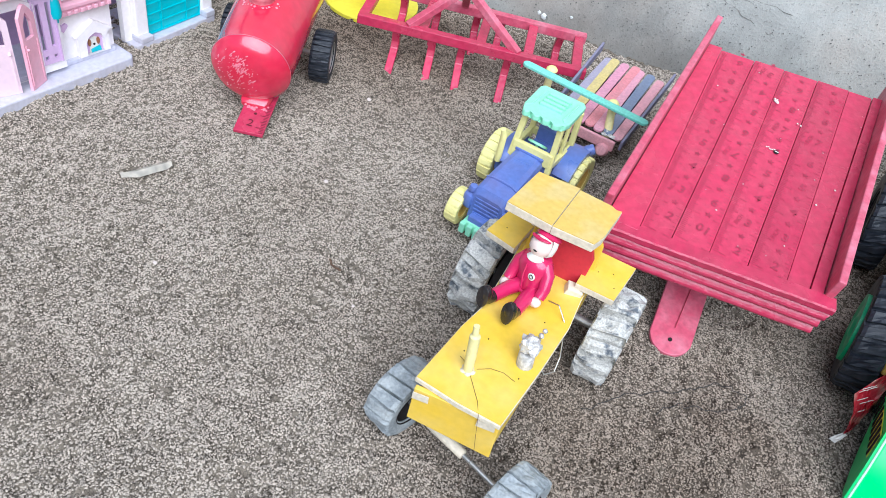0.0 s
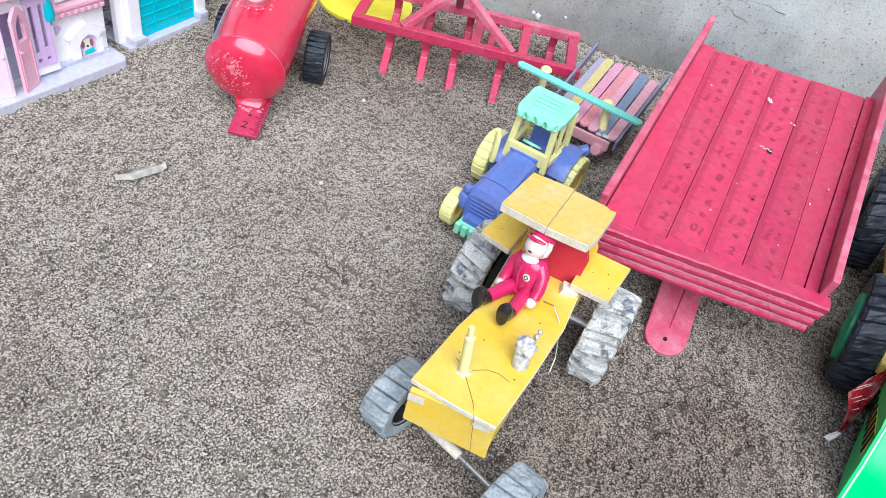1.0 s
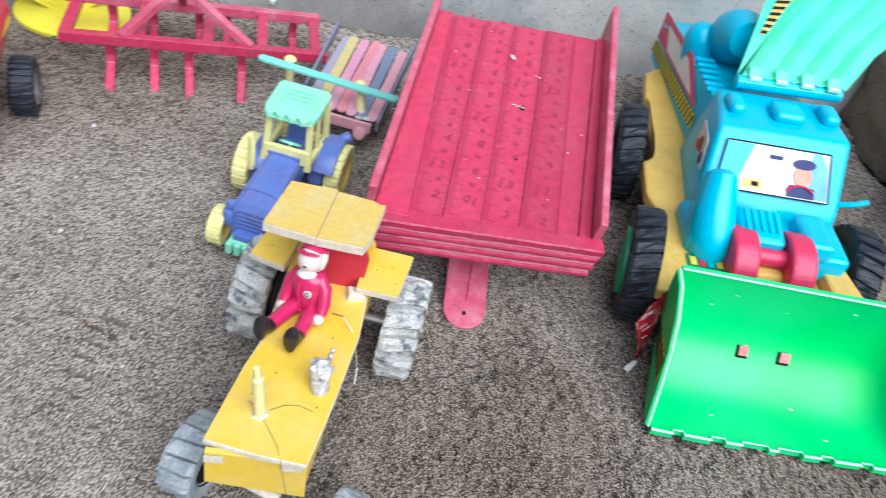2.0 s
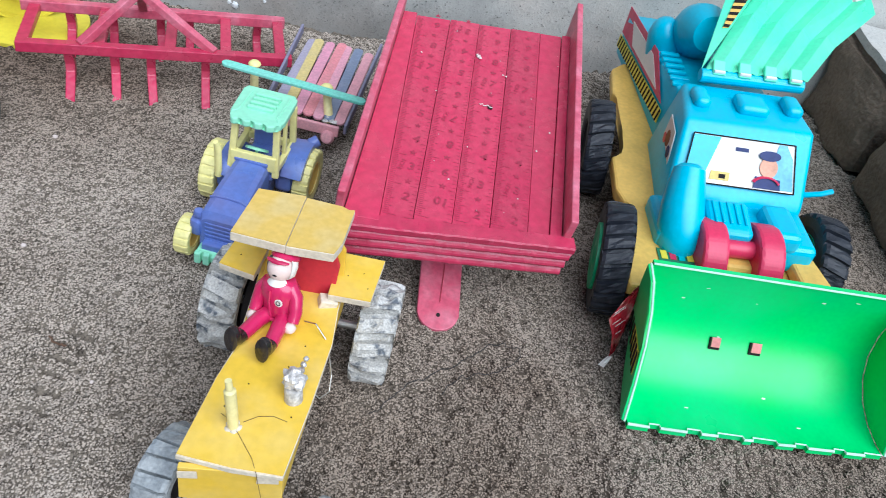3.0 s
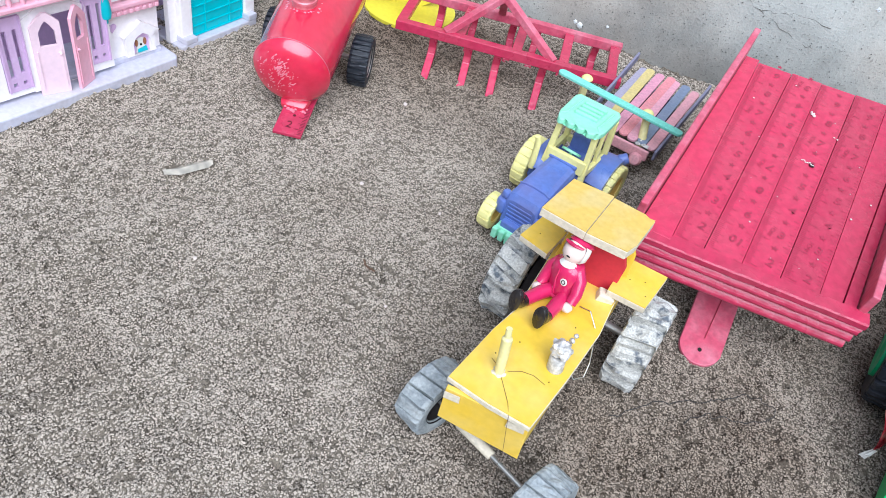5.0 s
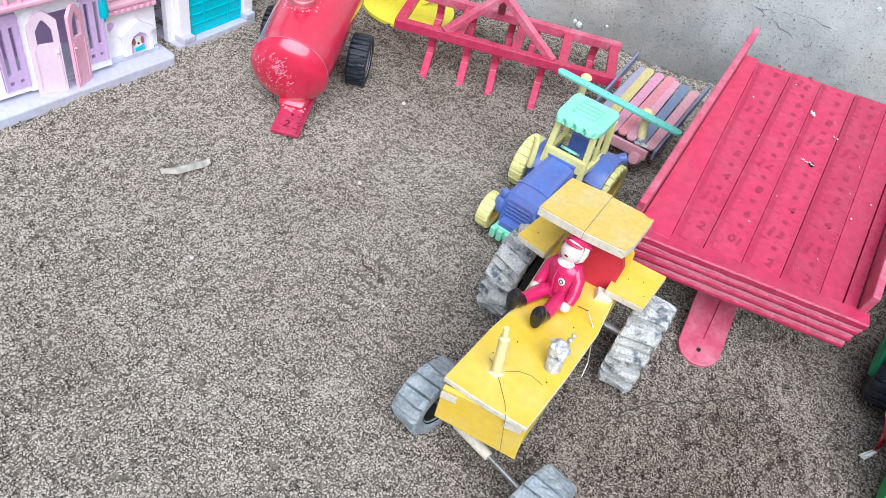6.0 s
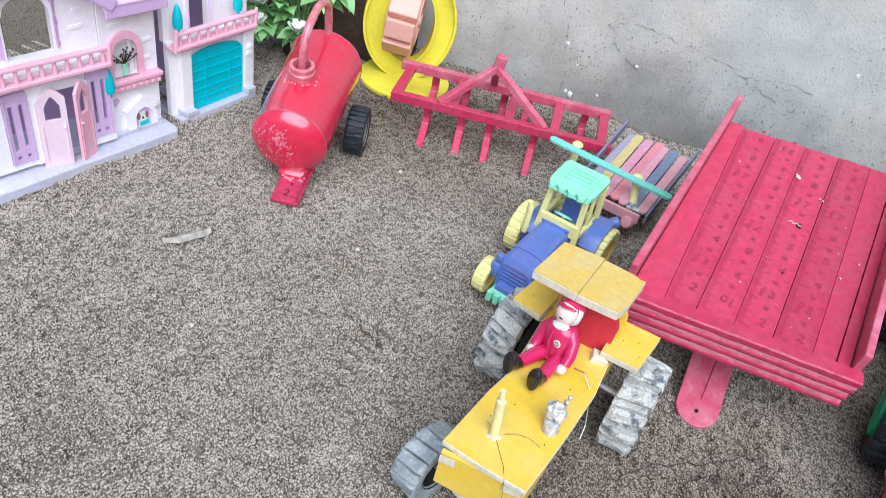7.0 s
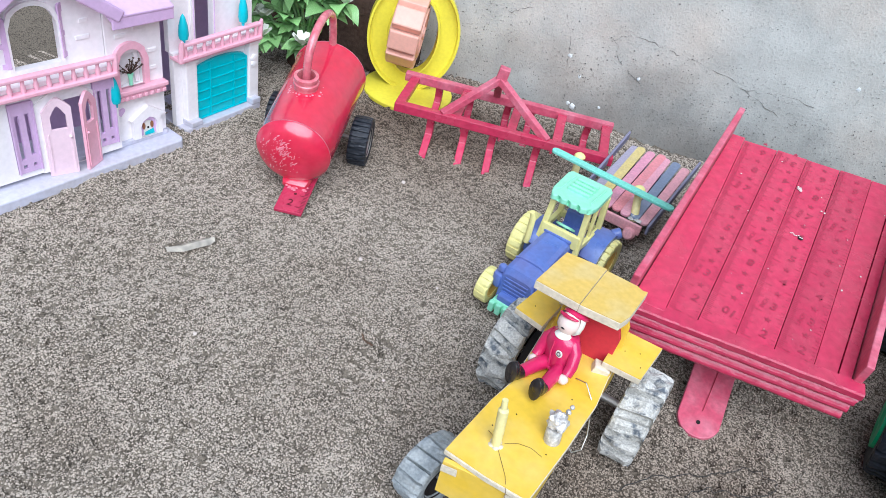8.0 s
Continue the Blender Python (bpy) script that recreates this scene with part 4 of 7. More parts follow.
# ---- red tank trailer ----
def tyre(parent, m, r, w, material, lugs=0, lug=0.0015, slant=0.0, name="tyre", rim=None, rim_r=0.5, label="", gap=0.25):
    """A tyre about local x with raised cross lugs; rim is the hub's material."""
    bm = bmnew()
    h = w / 2
    prof = [(0.55, -0.85, 0), (0.72, -1.0, 0), (0.90, -1.0, 0), (0.975, -0.92, 1), (1.0, -0.70, 1), (1.0, -0.25, 1), (1.0, 0.25, 1), (1.0, 0.70, 1), (0.975, 0.92, 1), (0.90, 1.0, 0), (0.72, 1.0, 0), (0.55, 0.85, 0)]
    cnt = lugs * 6 if lugs else 36
    steps = (0.02, gap, gap + 0.05, 0.52, 0.75, 0.97)
    rows = []
    for k in range(cnt):
        row = []
        for pr, px, lugged in prof:
            a = (2 * math.pi * (k // 6 + steps[k % 6]) / lugs if lugs else 2 * math.pi * k / cnt) + lugged * math.tan(radians(slant)) * px * h / r
            rr = r * pr
            if lugs and lugged:
                rr -= lug if k % 6 in (0, 1) else 0.0
                rr += 0.55 * lug * noise.noise(Vector((k * 0.7, px * 2, r * 900)))
            row.append(bm.verts.new((px * h, rr * math.sin(a), rr * math.cos(a))))
        rows.append(row)
    n = len(prof)
    for k in range(cnt):
        p, q = rows[k], rows[(k + 1) % cnt]
        for i in range(n):
            bm.faces.new((p[i], p[(i + 1) % n], q[(i + 1) % n], q[i]))
    bmesh.ops.transform(bm, matrix=m, verts=bm.verts)
    wheel = part(name, bm, material, parent, label)
    if rim is not None:
        bm = bmnew()
        lathe(bm, [(0, -h * 0.5), (r * rim_r * 0.35, -h * 0.5), (r * rim_r * 0.5, -h * 0.3), (r * 0.56, -h * 0.8), (r * 0.60, -h * 0.95), (r * 0.60, -h * 0.6),
                   (r * 0.60, h * 0.6), (r * 0.60, h * 0.95), (r * 0.56, h * 0.8), (r * rim_r * 0.5, h * 0.3), (r * rim_r * 0.35, h * 0.5), (0, h * 0.5)], 28, pose(0, 0, 0, 0, 90, 0))
        bmesh.ops.transform(bm, matrix=m, verts=bm.verts)
        part("rim", bm, rim, wheel, smooth=True)
    return wheel


def make_tank():
    t = thing("toy_tank_trailer", pose(-0.2377, 0.4273, 0.0, 0, 0, 13.65), "glossy red toy water tank trailer on two black wheels", "toy trailer")
    R, L = 0.0290, 0.108
    ax = pose(0, 0, 0.0390, 10, 0, 0)
    wide = lambda y: R * (1 + 0.06 * y / L)
    bm = bmnew()
    prof = [(0, -0.0105), (R * 0.30, -0.0103), (R * 0.58, -0.0090), (R * 0.80, -0.0062), (R * 0.93, -0.0028), (R * 0.985, 0.0), (R * 1.004, 0.0008), (R * 1.004, 0.0016), (R * 0.998, 0.0024)]
    prof += [(wide(L * k / 10), L * k / 10) for k in range(1, 10)]
    prof += [(wide(L), L - 0.002), (wide(L) * 1.01, L - 0.001), (wide(L) * 1.01, L), (wide(L) * 0.97, L + 0.001), (R * 0.6, L + 0.006), (0, L + 0.008)]
    lathe(bm, prof, 72, ax @ pose(0, 0, 0, -90, 0, 0))
    for v in bm.verts:
        v.co += v.normal * 0.0005 * noise.noise(v.co * 60)
    part("tank", bm, GLOSS_RED, t, "glossy red tank with a flat end", smooth=True)
    # pale rings at both ends, the rim highlight drawn as colour
    for y, k in ((0.0012, 1.004), (L - 0.0005, 1.012)):
        bm = bmnew()
        ring = [ax @ Vector((wide(y) * k * math.cos(a), y, wide(y) * k * math.sin(a))) for a in (2 * math.pi * q / 64 for q in range(65))]
        tube(bm, ring, 0.00035, 6)
        part("seam", bm, RED_FADED, t, "worn pale seam line, rim highlight put into its colour", smooth=True)
    nx, ny = -0.0030, 0.0440
    bm = bmnew()
    lathe(bm, [(0.0092, -0.004), (0.0092, 0.004), (0.0100, 0.0045), (0.0100, 0.0062), (0.0090, 0.0068), (0.0088, 0.0090), (0.0096, 0.0095), (0.0096, 0.0112), (0.0082, 0.0118), (0.0070, 0.0118), (0.0066, 0.002)],
          28, ax @ pose(nx, ny, wide(ny) - 0.001))
    part("filler_neck", bm, HOSE, t, "threaded translucent red bottle neck", smooth=True)
    bm = bmnew()
    rnd = random.Random(3)
    for k in range(40):
        a, r = rnd.uniform(0, 6.28), rnd.uniform(0.0096, 0.0140)
        x, y = nx + r * math.cos(a), ny + r * math.sin(a)
        z = math.sqrt(max(0, wide(y) ** 2 - x * x)) - 0.0005
        q = rnd.uniform(0.0006, 0.0015)
        lathe(bm, [(0, q * 0.7), (q * 0.7, q * 0.45), (q, 0)], 7, ax @ pose(x, y, z))
    for k in range(260):
        x, z = rnd.gauss(-0.007, 0.0065), rnd.gauss(0.003, 0.0065)
        d = math.hypot(x, z)
        if d > R * 0.86:
            continue
        q = rnd.uniform(0.0006, 0.0013)
        lathe(bm, [(0, q * 0.55), (q * 0.5, q * 0.42), (q, -q * 0.5)], 8, ax @ pose(x, -0.0103 + 0.0078 * (d / R) ** 2.7, z, 90, 0, 0) @ pose(0, 0, 0, 0, 0, rnd.uniform(20, 80)) @ Matrix.Diagonal((rnd.uniform(1.0, 2.4), 0.6, 0.8, 1)))
    for k in range(26):
        x = 0.0060 + rnd.uniform(-0.009, 0.009)
        q = rnd.uniform(0.0008, 0.0020)
        lathe(bm, [(0, q), (q * 0.7, q * 0.7), (q, 0)], 7, pose(x, -0.005 + rnd.uniform(-0.003, 0.003), 0.0105 + rnd.uniform(-0.001, 0.001)))
    tagged(part("glue_crust", bm, GLUE_RED, t, "lumpy dried glue under red paint, glints put into its pale colour", smooth=True), kind="stuff")
    # looped hose
    pts = [(nx, ny, wide(ny) + 0.002), (nx, ny + 0.001, wide(ny) + 0.014)]
    for k in range(1, 14):
        a = math.pi * k / 14
        pts.append((nx + 0.004 * k / 14, 0.0760 - 0.0300 * math.cos(a), wide(ny) + 0.015 + 0.0250 * math.sin(a) ** 0.75))
    pts += [(0.0010, 0.1065, wide(L) + 0.010), (0.0010, 0.1070, wide(L) - 0.002)]
    bm = bmnew()
    tube(bm, [ax @ Vector(p) for p in pts], 0.0032, 12)
    part("hose", bm, HOSE, t, "looped translucent red hose", smooth=True)
    bm = bmnew()
    plate(bm, [(-0.0100, 0.0), (0.0100, 0.0), (0.0125, 0.0150), (-0.0125, 0.0150)], 0.0100, pose(0.0040, -0.0030, 0.0050, 26, 0, -2), bevel=0.0036)
    part("bracket", bm, GLOSS_RED, t, "glued red bracket under the tank end", smooth=True)
    # ruler drawbar
    wm = t.matrix_world.inverted() @ pose(-0.2233, 0.3990, 0.0035, 9, 0, 13)
    bm = bmnew()
    box(bm, 0.0215, 0.060, 0.0028, 0, 0.030, 0, bevel=0.0004)
    bmesh.ops.transform(bm, matrix=wm, verts=bm.verts)
    d = part("drawbar", bm, RED_WOOD, t, "red ruler end as drawbar")
    bm = bmnew()
    for k in range(20):
        y = 0.0015 + k * 0.00159
        ln = 0.0062 if k % 8 == 3 else 0.0048 if k % 4 == 3 else 0.0032
        strip(bm, 0.0102 - ln, y - 0.00025, 0.0102, y + 0.00025, 0.0031)
    text_mesh(bm, "2", 0.0100, pose(-0.0010, 0.0095, 0.0031, 0, 0, -4))
    bm.faces.new([bm.verts.new((x, y, 0.0031)) for x, y in arc(0.000, 0.0200, 0.0013, 0, 360, 8)[:-1]])
    bmesh.ops.transform(bm, matrix=wm, verts=bm.verts)
    part("ruler_marking", bm, INK_RED, d, "dark red ruler print")
    for sx in (-1, 1):
        m = pose(0.0395 if sx > 0 else -0.0345, 0.0700 if sx > 0 else 0.0800, 0.0205, 0, 0, 1)
        tyre(t, m, 0.0210, 0.0160, BLACK, 26, 0.0014, rim=METAL, name="wheel")
    bm = bmnew()
    rod(bm, (-0.034, 0.080, 0.0205), (0.040, 0.070, 0.0205), 0.0022)
    part("axle", bm, METAL, t)
    bm = bmnew()
    box(bm, 0.040, 0.014, 0.018, 0, 0.073, 0.0080, bevel=0.001)
    part("bearer", bm, RED_WOOD, t)


make_tank()


# ---- yellow ring stand ----
def make_ring():
    t = thing("toy_wheel_stand", pose(-0.2345, 0.6540, 0.0, 0, 0, 24), "lemon yellow plastic ring stand with a peach paddle wheel", "toy")
    bm = bmnew()
    lathe(bm, [(0, 0), (0.0450, 0), (0.0460, 0.0010), (0.0460, 0.0040), (0.0445, 0.0050), (0, 0.0050)], 56)
    part("base", bm, LEMON, t, smooth=True)
    # oval hoop with a raised flange at its inner and outer edge
    bm = bmnew()
    prof = [(0.0, -0.0065), (0.10, -0.0065), (0.12, -0.0012), (0.86, -0.0012), (0.90, -0.0065), (1.0, -0.0065), (1.0, 0.0065), (0.90, 0.0065), (0.86, 0.0012), (0.12, 0.0012), (0.10, 0.0065), (0.0, 0.0065)]
    n = 72
    rows = []
    for k in range(n):
        c, s = math.cos(2 * math.pi * k / n), math.sin(2 * math.pi * k / n)
        rows.append([bm.verts.new(((0.0235 + 0.0220 * f) * c - 0.0025, 0.0075 + h, 0.0594 + (0.0395 + 0.0180 * f) * s)) for f, h in prof])
    for k in range(n):
        p, q = rows[k], rows[(k + 1) % n]
        for i in range(len(prof)):
            j = (i + 1) % len(prof)
            bm.faces.new((p[i], p[j], q[j], q[i]))
    part("ring", bm, LEMON, t, smooth=True)
    bm = bmnew()
    rod(bm, (-0.0260, 0.0075, 0.0640), (0.0060, 0.0075, 0.0640), 0.0020)
    part("axle", bm, LEMON, t)
    # paddle drum
    m = pose(-0.0085, 0.0030, 0.0660, 0, 4, -10)
    drum = bmnew()
    rod(drum, (-0.0130, 0, 0), (0.0130, 0, 0), 0.0270, seg=27)
    bmesh.ops.transform(drum, matrix=m, verts=drum.verts)
    w = part("paddle_wheel", drum, PEACH, t, "pale peach toothed paddle wheel")
    for k in range(9):
        bm = bmnew()
        b2 = bmnew()
        box(b2, 0.0285, 0.0190, 0.0085, 0, 0, 0.0262, bevel=0.0016)
        for v in b2.verts:
            if v.co.z > 0.030:
                v.co.y += 0.0015
        bmesh.ops.transform(b2, matrix=m @ pose(0, 0, 0, 40 * k + 14, 0, 0), verts=b2.verts)
        merge(bm, b2)
        part("paddle", bm, PEACH, w)
    for sx in (-1, 1):
        bm = bmnew()
        lathe(bm, [(0, 0.003), (0.006, 0.003), (0.0065, 0), (0.0185, 0), (0.0200, 0.002), (0.0240, 0.002), (0.0250, -0.001)], 24, m @ pose(sx * 0.0135, 0, 0, 0, 90 * sx, 0))
        part("hub", bm, PEACH, w, smooth=True)


make_ring()


# ---- red cultivator ----
def make_plough():
    t = thing("toy_cultivator", pose(-0.1187, 0.6096, 0.0, 0, 0, 10.5), "red painted wooden toy cultivator with bent tines", "toy plough")
    z = 0.0340
    W = 0.203
    for y in (-0.0325, 0.0325):
        bm = bmnew()
        bar(bm, (-W / 2 + (0.002 if y < 0 else -0.003), y, z), (W / 2 - 0.001, y, z), 0.0075, 0.0085, 0.0008)
        part("beam", bm, RED_FADED if y > 0 else RED_WOOD, t)
    for x in (-0.0950, -0.0430, 0.0080, 0.0500, 0.0930):
        bm = bmnew()
        bar(bm, (x - 0.001, -0.0270, z - 0.001), (x + 0.001, 0.0290, z - 0.001), 0.0085, 0.0065, 0.0007)
        part("crosspiece", bm, RED_WOOD, t)
    # front tines: down, then bent forward
    tine = None
    for xs, y in (((-0.0650, -0.0330, -0.0070, 0.0335), -0.0325), ((-0.0700, -0.0380, -0.0010, 0.0220, 0.0520, 0.0780), 0.0325)):
        for x in xs:
            if tine is None:
                bm = bmnew()
                side = [(0.0035, 0.002), (0.0112, -0.0130), (0.0100, -0.0205), (-0.0150, -0.0325), (-0.0222, -0.0325), (0.0012, -0.0180), (0.0030, -0.0125), (-0.0035, 0.002)]
                plate(bm, side, 0.0066, Matrix(((0, 0, 1, -0.0033), (1, 0, 0, 0), (0, 1, 0, 0), (0, 0, 0, 1))), bevel=0.0006)
                ob = part("tine", bm, RED_WOOD, t)
                tine = ob.data
            else:
                ob = new("tine", tine)
                ob.parent = t
            ob.matrix_basis = pose(x, y, z - 0.003, 0, 0, (x * 60) % 7 - 3)
    # lifting frame
    apex = Vector((-0.0140, -0.0020, 0.0690))
    for x in (-0.0560, 0.0400):
        bm = bmnew()
        bar(bm, (x, -0.0325, z + 0.003), apex, 0.0068, 0.0062, 0.0006)
        part("brace", bm, RED_FADED, t)
    bm = bmnew()
    bar(bm, (-0.0140, 0.0325, z + 0.003), apex + Vector((0, 0.001, 0)), 0.0068, 0.0062, 0.0006)
    part("brace", bm, RED_FADED, t)
    bm = bmnew()
    box(bm, 0.0100, 0.0080, 0.0180, apex.x, apex.y, apex.z - 0.006, pose(0, 0, 0, 0, 8, 0), bevel=0.0010)
    part("mast", bm, RED_FADED, t)


make_plough()


# ---- cart of coloured sticks ----
def stick_poly(L, w):
    return arc(w / 2 - w / 2, w / 2, w / 2, 180, 360, 8) + [(p[0], p[1]) for p in arc(0, L - w / 2, w / 2, 0, 180, 8)]


def stick_mat(name, c):
    return mat(name, c, 0.7, spec=0.3, var=0.12, scale=90, grain=500, bump=0.25, other=tuple(0.8 * q + 0.06 for q in c))


def make_cart():
    t = thing("toy_stick_cart", pose(0.0008, 0.5244, 0.0, 0, 0, -11), "toy cart of dyed craft sticks with a teal crossbar", "toy cart")
    tones = [("lilac_stick", (0.36, 0.33, 0.42)), ("ochre_stick", (0.62, 0.50, 0.20)), ("pink_stick", (0.66, 0.30, 0.40)), ("salmon_stick", (0.70, 0.26, 0.29)),
             ("pink_stick_pale", (0.70, 0.34, 0.42)), ("blue_grey_stick", (0.20, 0.24, 0.34)), ("rose_stick", (0.68, 0.34, 0.38))]
    pitch = 0.0082
    for k, (nm, c) in enumerate(tones):
        bm = bmnew()
        plate(bm, stick_poly(0.112 - 0.0012 * abs(k - 3), 0.0080), 0.0020, pose((k - 3) * pitch + 0.003, -0.002 + 0.0015 * (k % 2), 0.0300 + 0.0002 * (k % 2), 3.0, 0, 0.8 * ((k * 5) % 3 - 1)), bevel=0.0004)
        part("stick", bm, stick_mat(nm, c), t)
    greyblue, pinkm, teal = stick_mat("slate_stick", (0.22, 0.21, 0.30)), stick_mat("faded_pink_stick", (0.68, 0.33, 0.36)), stick_mat("teal_stick", (0.22, 0.64, 0.52))
    for sx in (-1, 1):
        bm = bmnew()
        bar(bm, (sx * 0.0315 + 0.002, -0.006, 0.0300), (sx * 0.0345 + 0.002, 0.116, 0.0400), 0.0022, 0.0085, 0.0006)
        part("rail", bm, greyblue, t, "slate blue side rail")
    bm = bmnew()
    bar(bm, (-0.0310, -0.0050, 0.0262), (0.0290, -0.0050, 0.0262), 0.0030, 0.0090, 0.0010)
    part("front_bar", bm, pinkm, t, "faded pink front bar")
    bm = bmnew()
    lathe(bm, [(0, 0.0040), (0.0040, 0.0036), (0.0055, 0.0), (0.0040, -0.0036), (0, -0.0040)], 16, pose(0.0215, -0.0080, 0.0215, 70, 0, 0))
    part("bead", bm, pinkm, t, smooth=True)
    caps = ((0.0125, 0.0160), (-0.0455, 0.0240))
    for x, y in caps:
        bm = bmnew()
        rod(bm, (x + (0.007 if x > 0 else 0.001), y - (0.012 if x > 0 else 0.0), 0.0260 if x > 0 else 0.0), (x, y, 0.0470), 0.0036, 0.0030, bevel=0.0004)
        p = part("post", bm, CREAM, t, smooth=True)
        bm = bmnew()
        lathe(bm, [(0, 0.0030), (0.0030, 0.0026), (0.0046, 0.0010), (0.0048, 0.0), (0.0030, -0.0008)], 18, pose(x, y, 0.0485))
        part("cap", bm, YEL_TOY, p, smooth=True)
    bm = bmnew()
    rnd = random.Random(4)
    for k in range(12):
        a = rnd.uniform(0, 6.28)
        r = rnd.uniform(0.002, 0.006)
        q = rnd.uniform(0.0012, 0.0024)
        lathe(bm, [(0, q * 0.8), (q * 0.8, q * 0.4), (q, 0)], 7, pose(0.0205 + r * math.cos(a), 0.002 + r * math.sin(a), 0.0310))
    part("glue", bm, GREY_GLUE, t, smooth=True)
    # teal stick laid across the posts
    wm = t.matrix_world.inverted() @ pose(-0.0620, 0.5480, 0.0500, 0, 0, -104.5)
    bm = bmnew()
    plate(bm, stick_poly(0.111, 0.0082), 0.0024, wm, bevel=0.0006)
    part("crossbar", bm, teal, t, "teal craft stick crossbar")
    for sx in (-1, 1):
        tyre(t, pose(sx * 0.024, 0.085, 0.0125), 0.0125, 0.006, BLACK, 0)
    bm = bmnew()
    rod(bm, (-0.024, 0.085, 0.0125), (0.024, 0.085, 0.0125), 0.0015)
    part("axle", bm, METAL, t)
    bm = bmnew()
    box(bm, 0.04, 0.006, 0.021, 0, 0.085, 0.012)
    part("bolster", bm, greyblue, t)


make_cart()


# ---- blue and yellow toy tractor ----
def make_blue_tractor():
    t = thing("toy_tractor", pose(-0.0310, 0.4250, 0.0, 0, 0, -14), "blue and pale yellow plastic toy tractor with mint roof", "toy tractor")
    # bonnet: tapered, rounded, with grille slots
    bm = bmnew()
    sec = [(-0.0375, 0.0105, 0.010, 0.0230), (-0.0372, 0.0122, 0.009, 0.0335), (-0.0345, 0.0130, 0.008, 0.0380), (-0.0150, 0.0128, 0.008, 0.0412), (0.0170, 0.0118, 0.008, 0.0445), (0.0180, 0.0112, 0.008, 0.0440)]
    rings = []
    for y, hw, z0, z1 in sec:
        pts = [(-hw, z0), (-hw, z1 - 0.005), (-hw + 0.0015, z1 - 0.0015), (-hw + 0.005, z1), (hw - 0.005, z1), (hw - 0.0015, z1 - 0.0015), (hw, z1 - 0.005), (hw, z0)]
        rings.append([bm.verts.new((x, y, z)) for x, z in pts])
    for p, q in zip(rings, rings[1:]):
        for i in range(8):
            bm.faces.new((p[i], p[(i + 1) % 8], q[(i + 1) % 8], q[i]))
    bm.faces.new(rings[0][::-1])
    bm.faces.new(rings[-1])
    hood = part("bonnet", bm, BLUE_TOY, t, "scuffed blue bonnet")
    for k in range(6):
        bm = bmnew()
        z = 0.0150 + 0.0030 * k
        bar(bm, (-0.0090, -0.0378 + 0.0001 * k, z), (0.0090, -0.0378 + 0.0001 * k, z), 0.0012, 0.0013, 0.0003)
        part("grille_rib", bm, BLUE_TOY, hood)
    bm = bmnew()
    tube(bm, [(-0.0118, -0.0225, 0.0390), (-0.0080, -0.0225, 0.0404), (0.0, -0.0220, 0.0406), (0.0080, -0.0225, 0.0404), (0.0118, -0.0225, 0.0390)], 0.0007, 8)
    part("bonnet_seam", bm, BLUE_TOY, hood)
    bm = bmnew()
    bar(bm, (-0.0112, 0.0150, 0.0444), (0.0112, 0.0150, 0.0444), 0.0034, 0.0026, 0.0008)
    part("bonnet_lip", bm, BLUE_TOY, hood)
    bm = bmnew()
    for y in (-0.006, -0.002, 0.003):
        bar(bm, (-0.006, y, 0.0424 + 0.0005 * y / 0.004), (0.006, y + 0.002, 0.0426 + 0.0005 * y / 0.004), 0.0012, 0.0008, 0.0003)
    part("emblem", bm, BLUE_TOY, hood)
    for sx in (-1, 1):
        bm = bmnew()
        lathe(bm, [(0, 0.0026), (0.0026, 0.0020), (0.0034, 0.0), (0.0030, -0.0020)], 14, pose(sx * 0.0145, -0.0330, 0.0330))
        part("headlamp", bm, BLUE_TOY, hood, smooth=True)
        bm = bmnew()
        plate(bm, [(sx * 0.0110, 0.0), (sx * 0.0190, 0.002), (sx * 0.0200, 0.0120), (sx * 0.0110, 0.0180)][::sx], 0.0120, pose(0, -0.0400, 0.0180), bevel=0.0030)
        part("axle_shoulder", bm, BLUE_TOY, hood, smooth=True)
    bm = bmnew()
    box(bm, 0.0250, 0.0090, 0.0085, 0.001, -0.0400, 0.0050, bevel=0.0012)
    for x in (-0.010, -0.0045, 0.001, 0.0065, 0.012):
        box(bm, 0.0042, 0.0040, 0.0085, x, -0.0452, 0.0040, bevel=0.0009)
    part("bumper", bm, MINT, t, "mint front weight")
    bm = bmnew()
    box(bm, 0.0180, 0.0980, 0.0100, 0, 0.0060, 0.0080, bevel=0.0010)
    part("chassis", bm, BLUE_TOY, t)
    # wheels
    for sx in (-1, 1):
        tyre(t, pose(sx * 0.0215, -0.0330, 0.0130), 0.0130, 0.0095, YEL_TOY, 16, 0.0008, rim=AMBER, name="front_wheel")
        tyre(t, pose(-0.0285 if sx < 0 else 0.0300, 0.0280 if sx < 0 else 0.0460, 0.0205), 0.0205, 0.0110, YEL_TOY, 20, 0.0010, rim=AMBER, name="rear_wheel")
        bm = bmnew()
        wide, ro = (0.0045, 0.0225) if sx < 0 else (0.0070, 0.0250)
        lathe(bm, [(0.0150, -wide), (ro, -wide), (ro + 0.0008, 0), (ro, wide), (0.0150, wide), (0.0150, -wide)], 18, pose(-0.0180 if sx < 0 else 0.0240, 0.0290 if sx < 0 else 0.0450, 0.0200, 0, 90, 0), a0=85, a1=240)
        part("mudguard", bm, BLUE_TOY, t, "blue rear mudguard", smooth=True)
        bm = bmnew()
        box(bm, 0.0120, 0.0300, 0.0200, sx * 0.0180, 0.0290 if sx < 0 else 0.0420, 0.0160, bevel=0.0035)
        part("side_pod", bm, BLUE_TOY, t)
    bm = bmnew()
    rod(bm, (0.0265, 0.0560, 0.0400), (0.0315, 0.0600, 0.0430), 0.0042, bevel=0.0008)
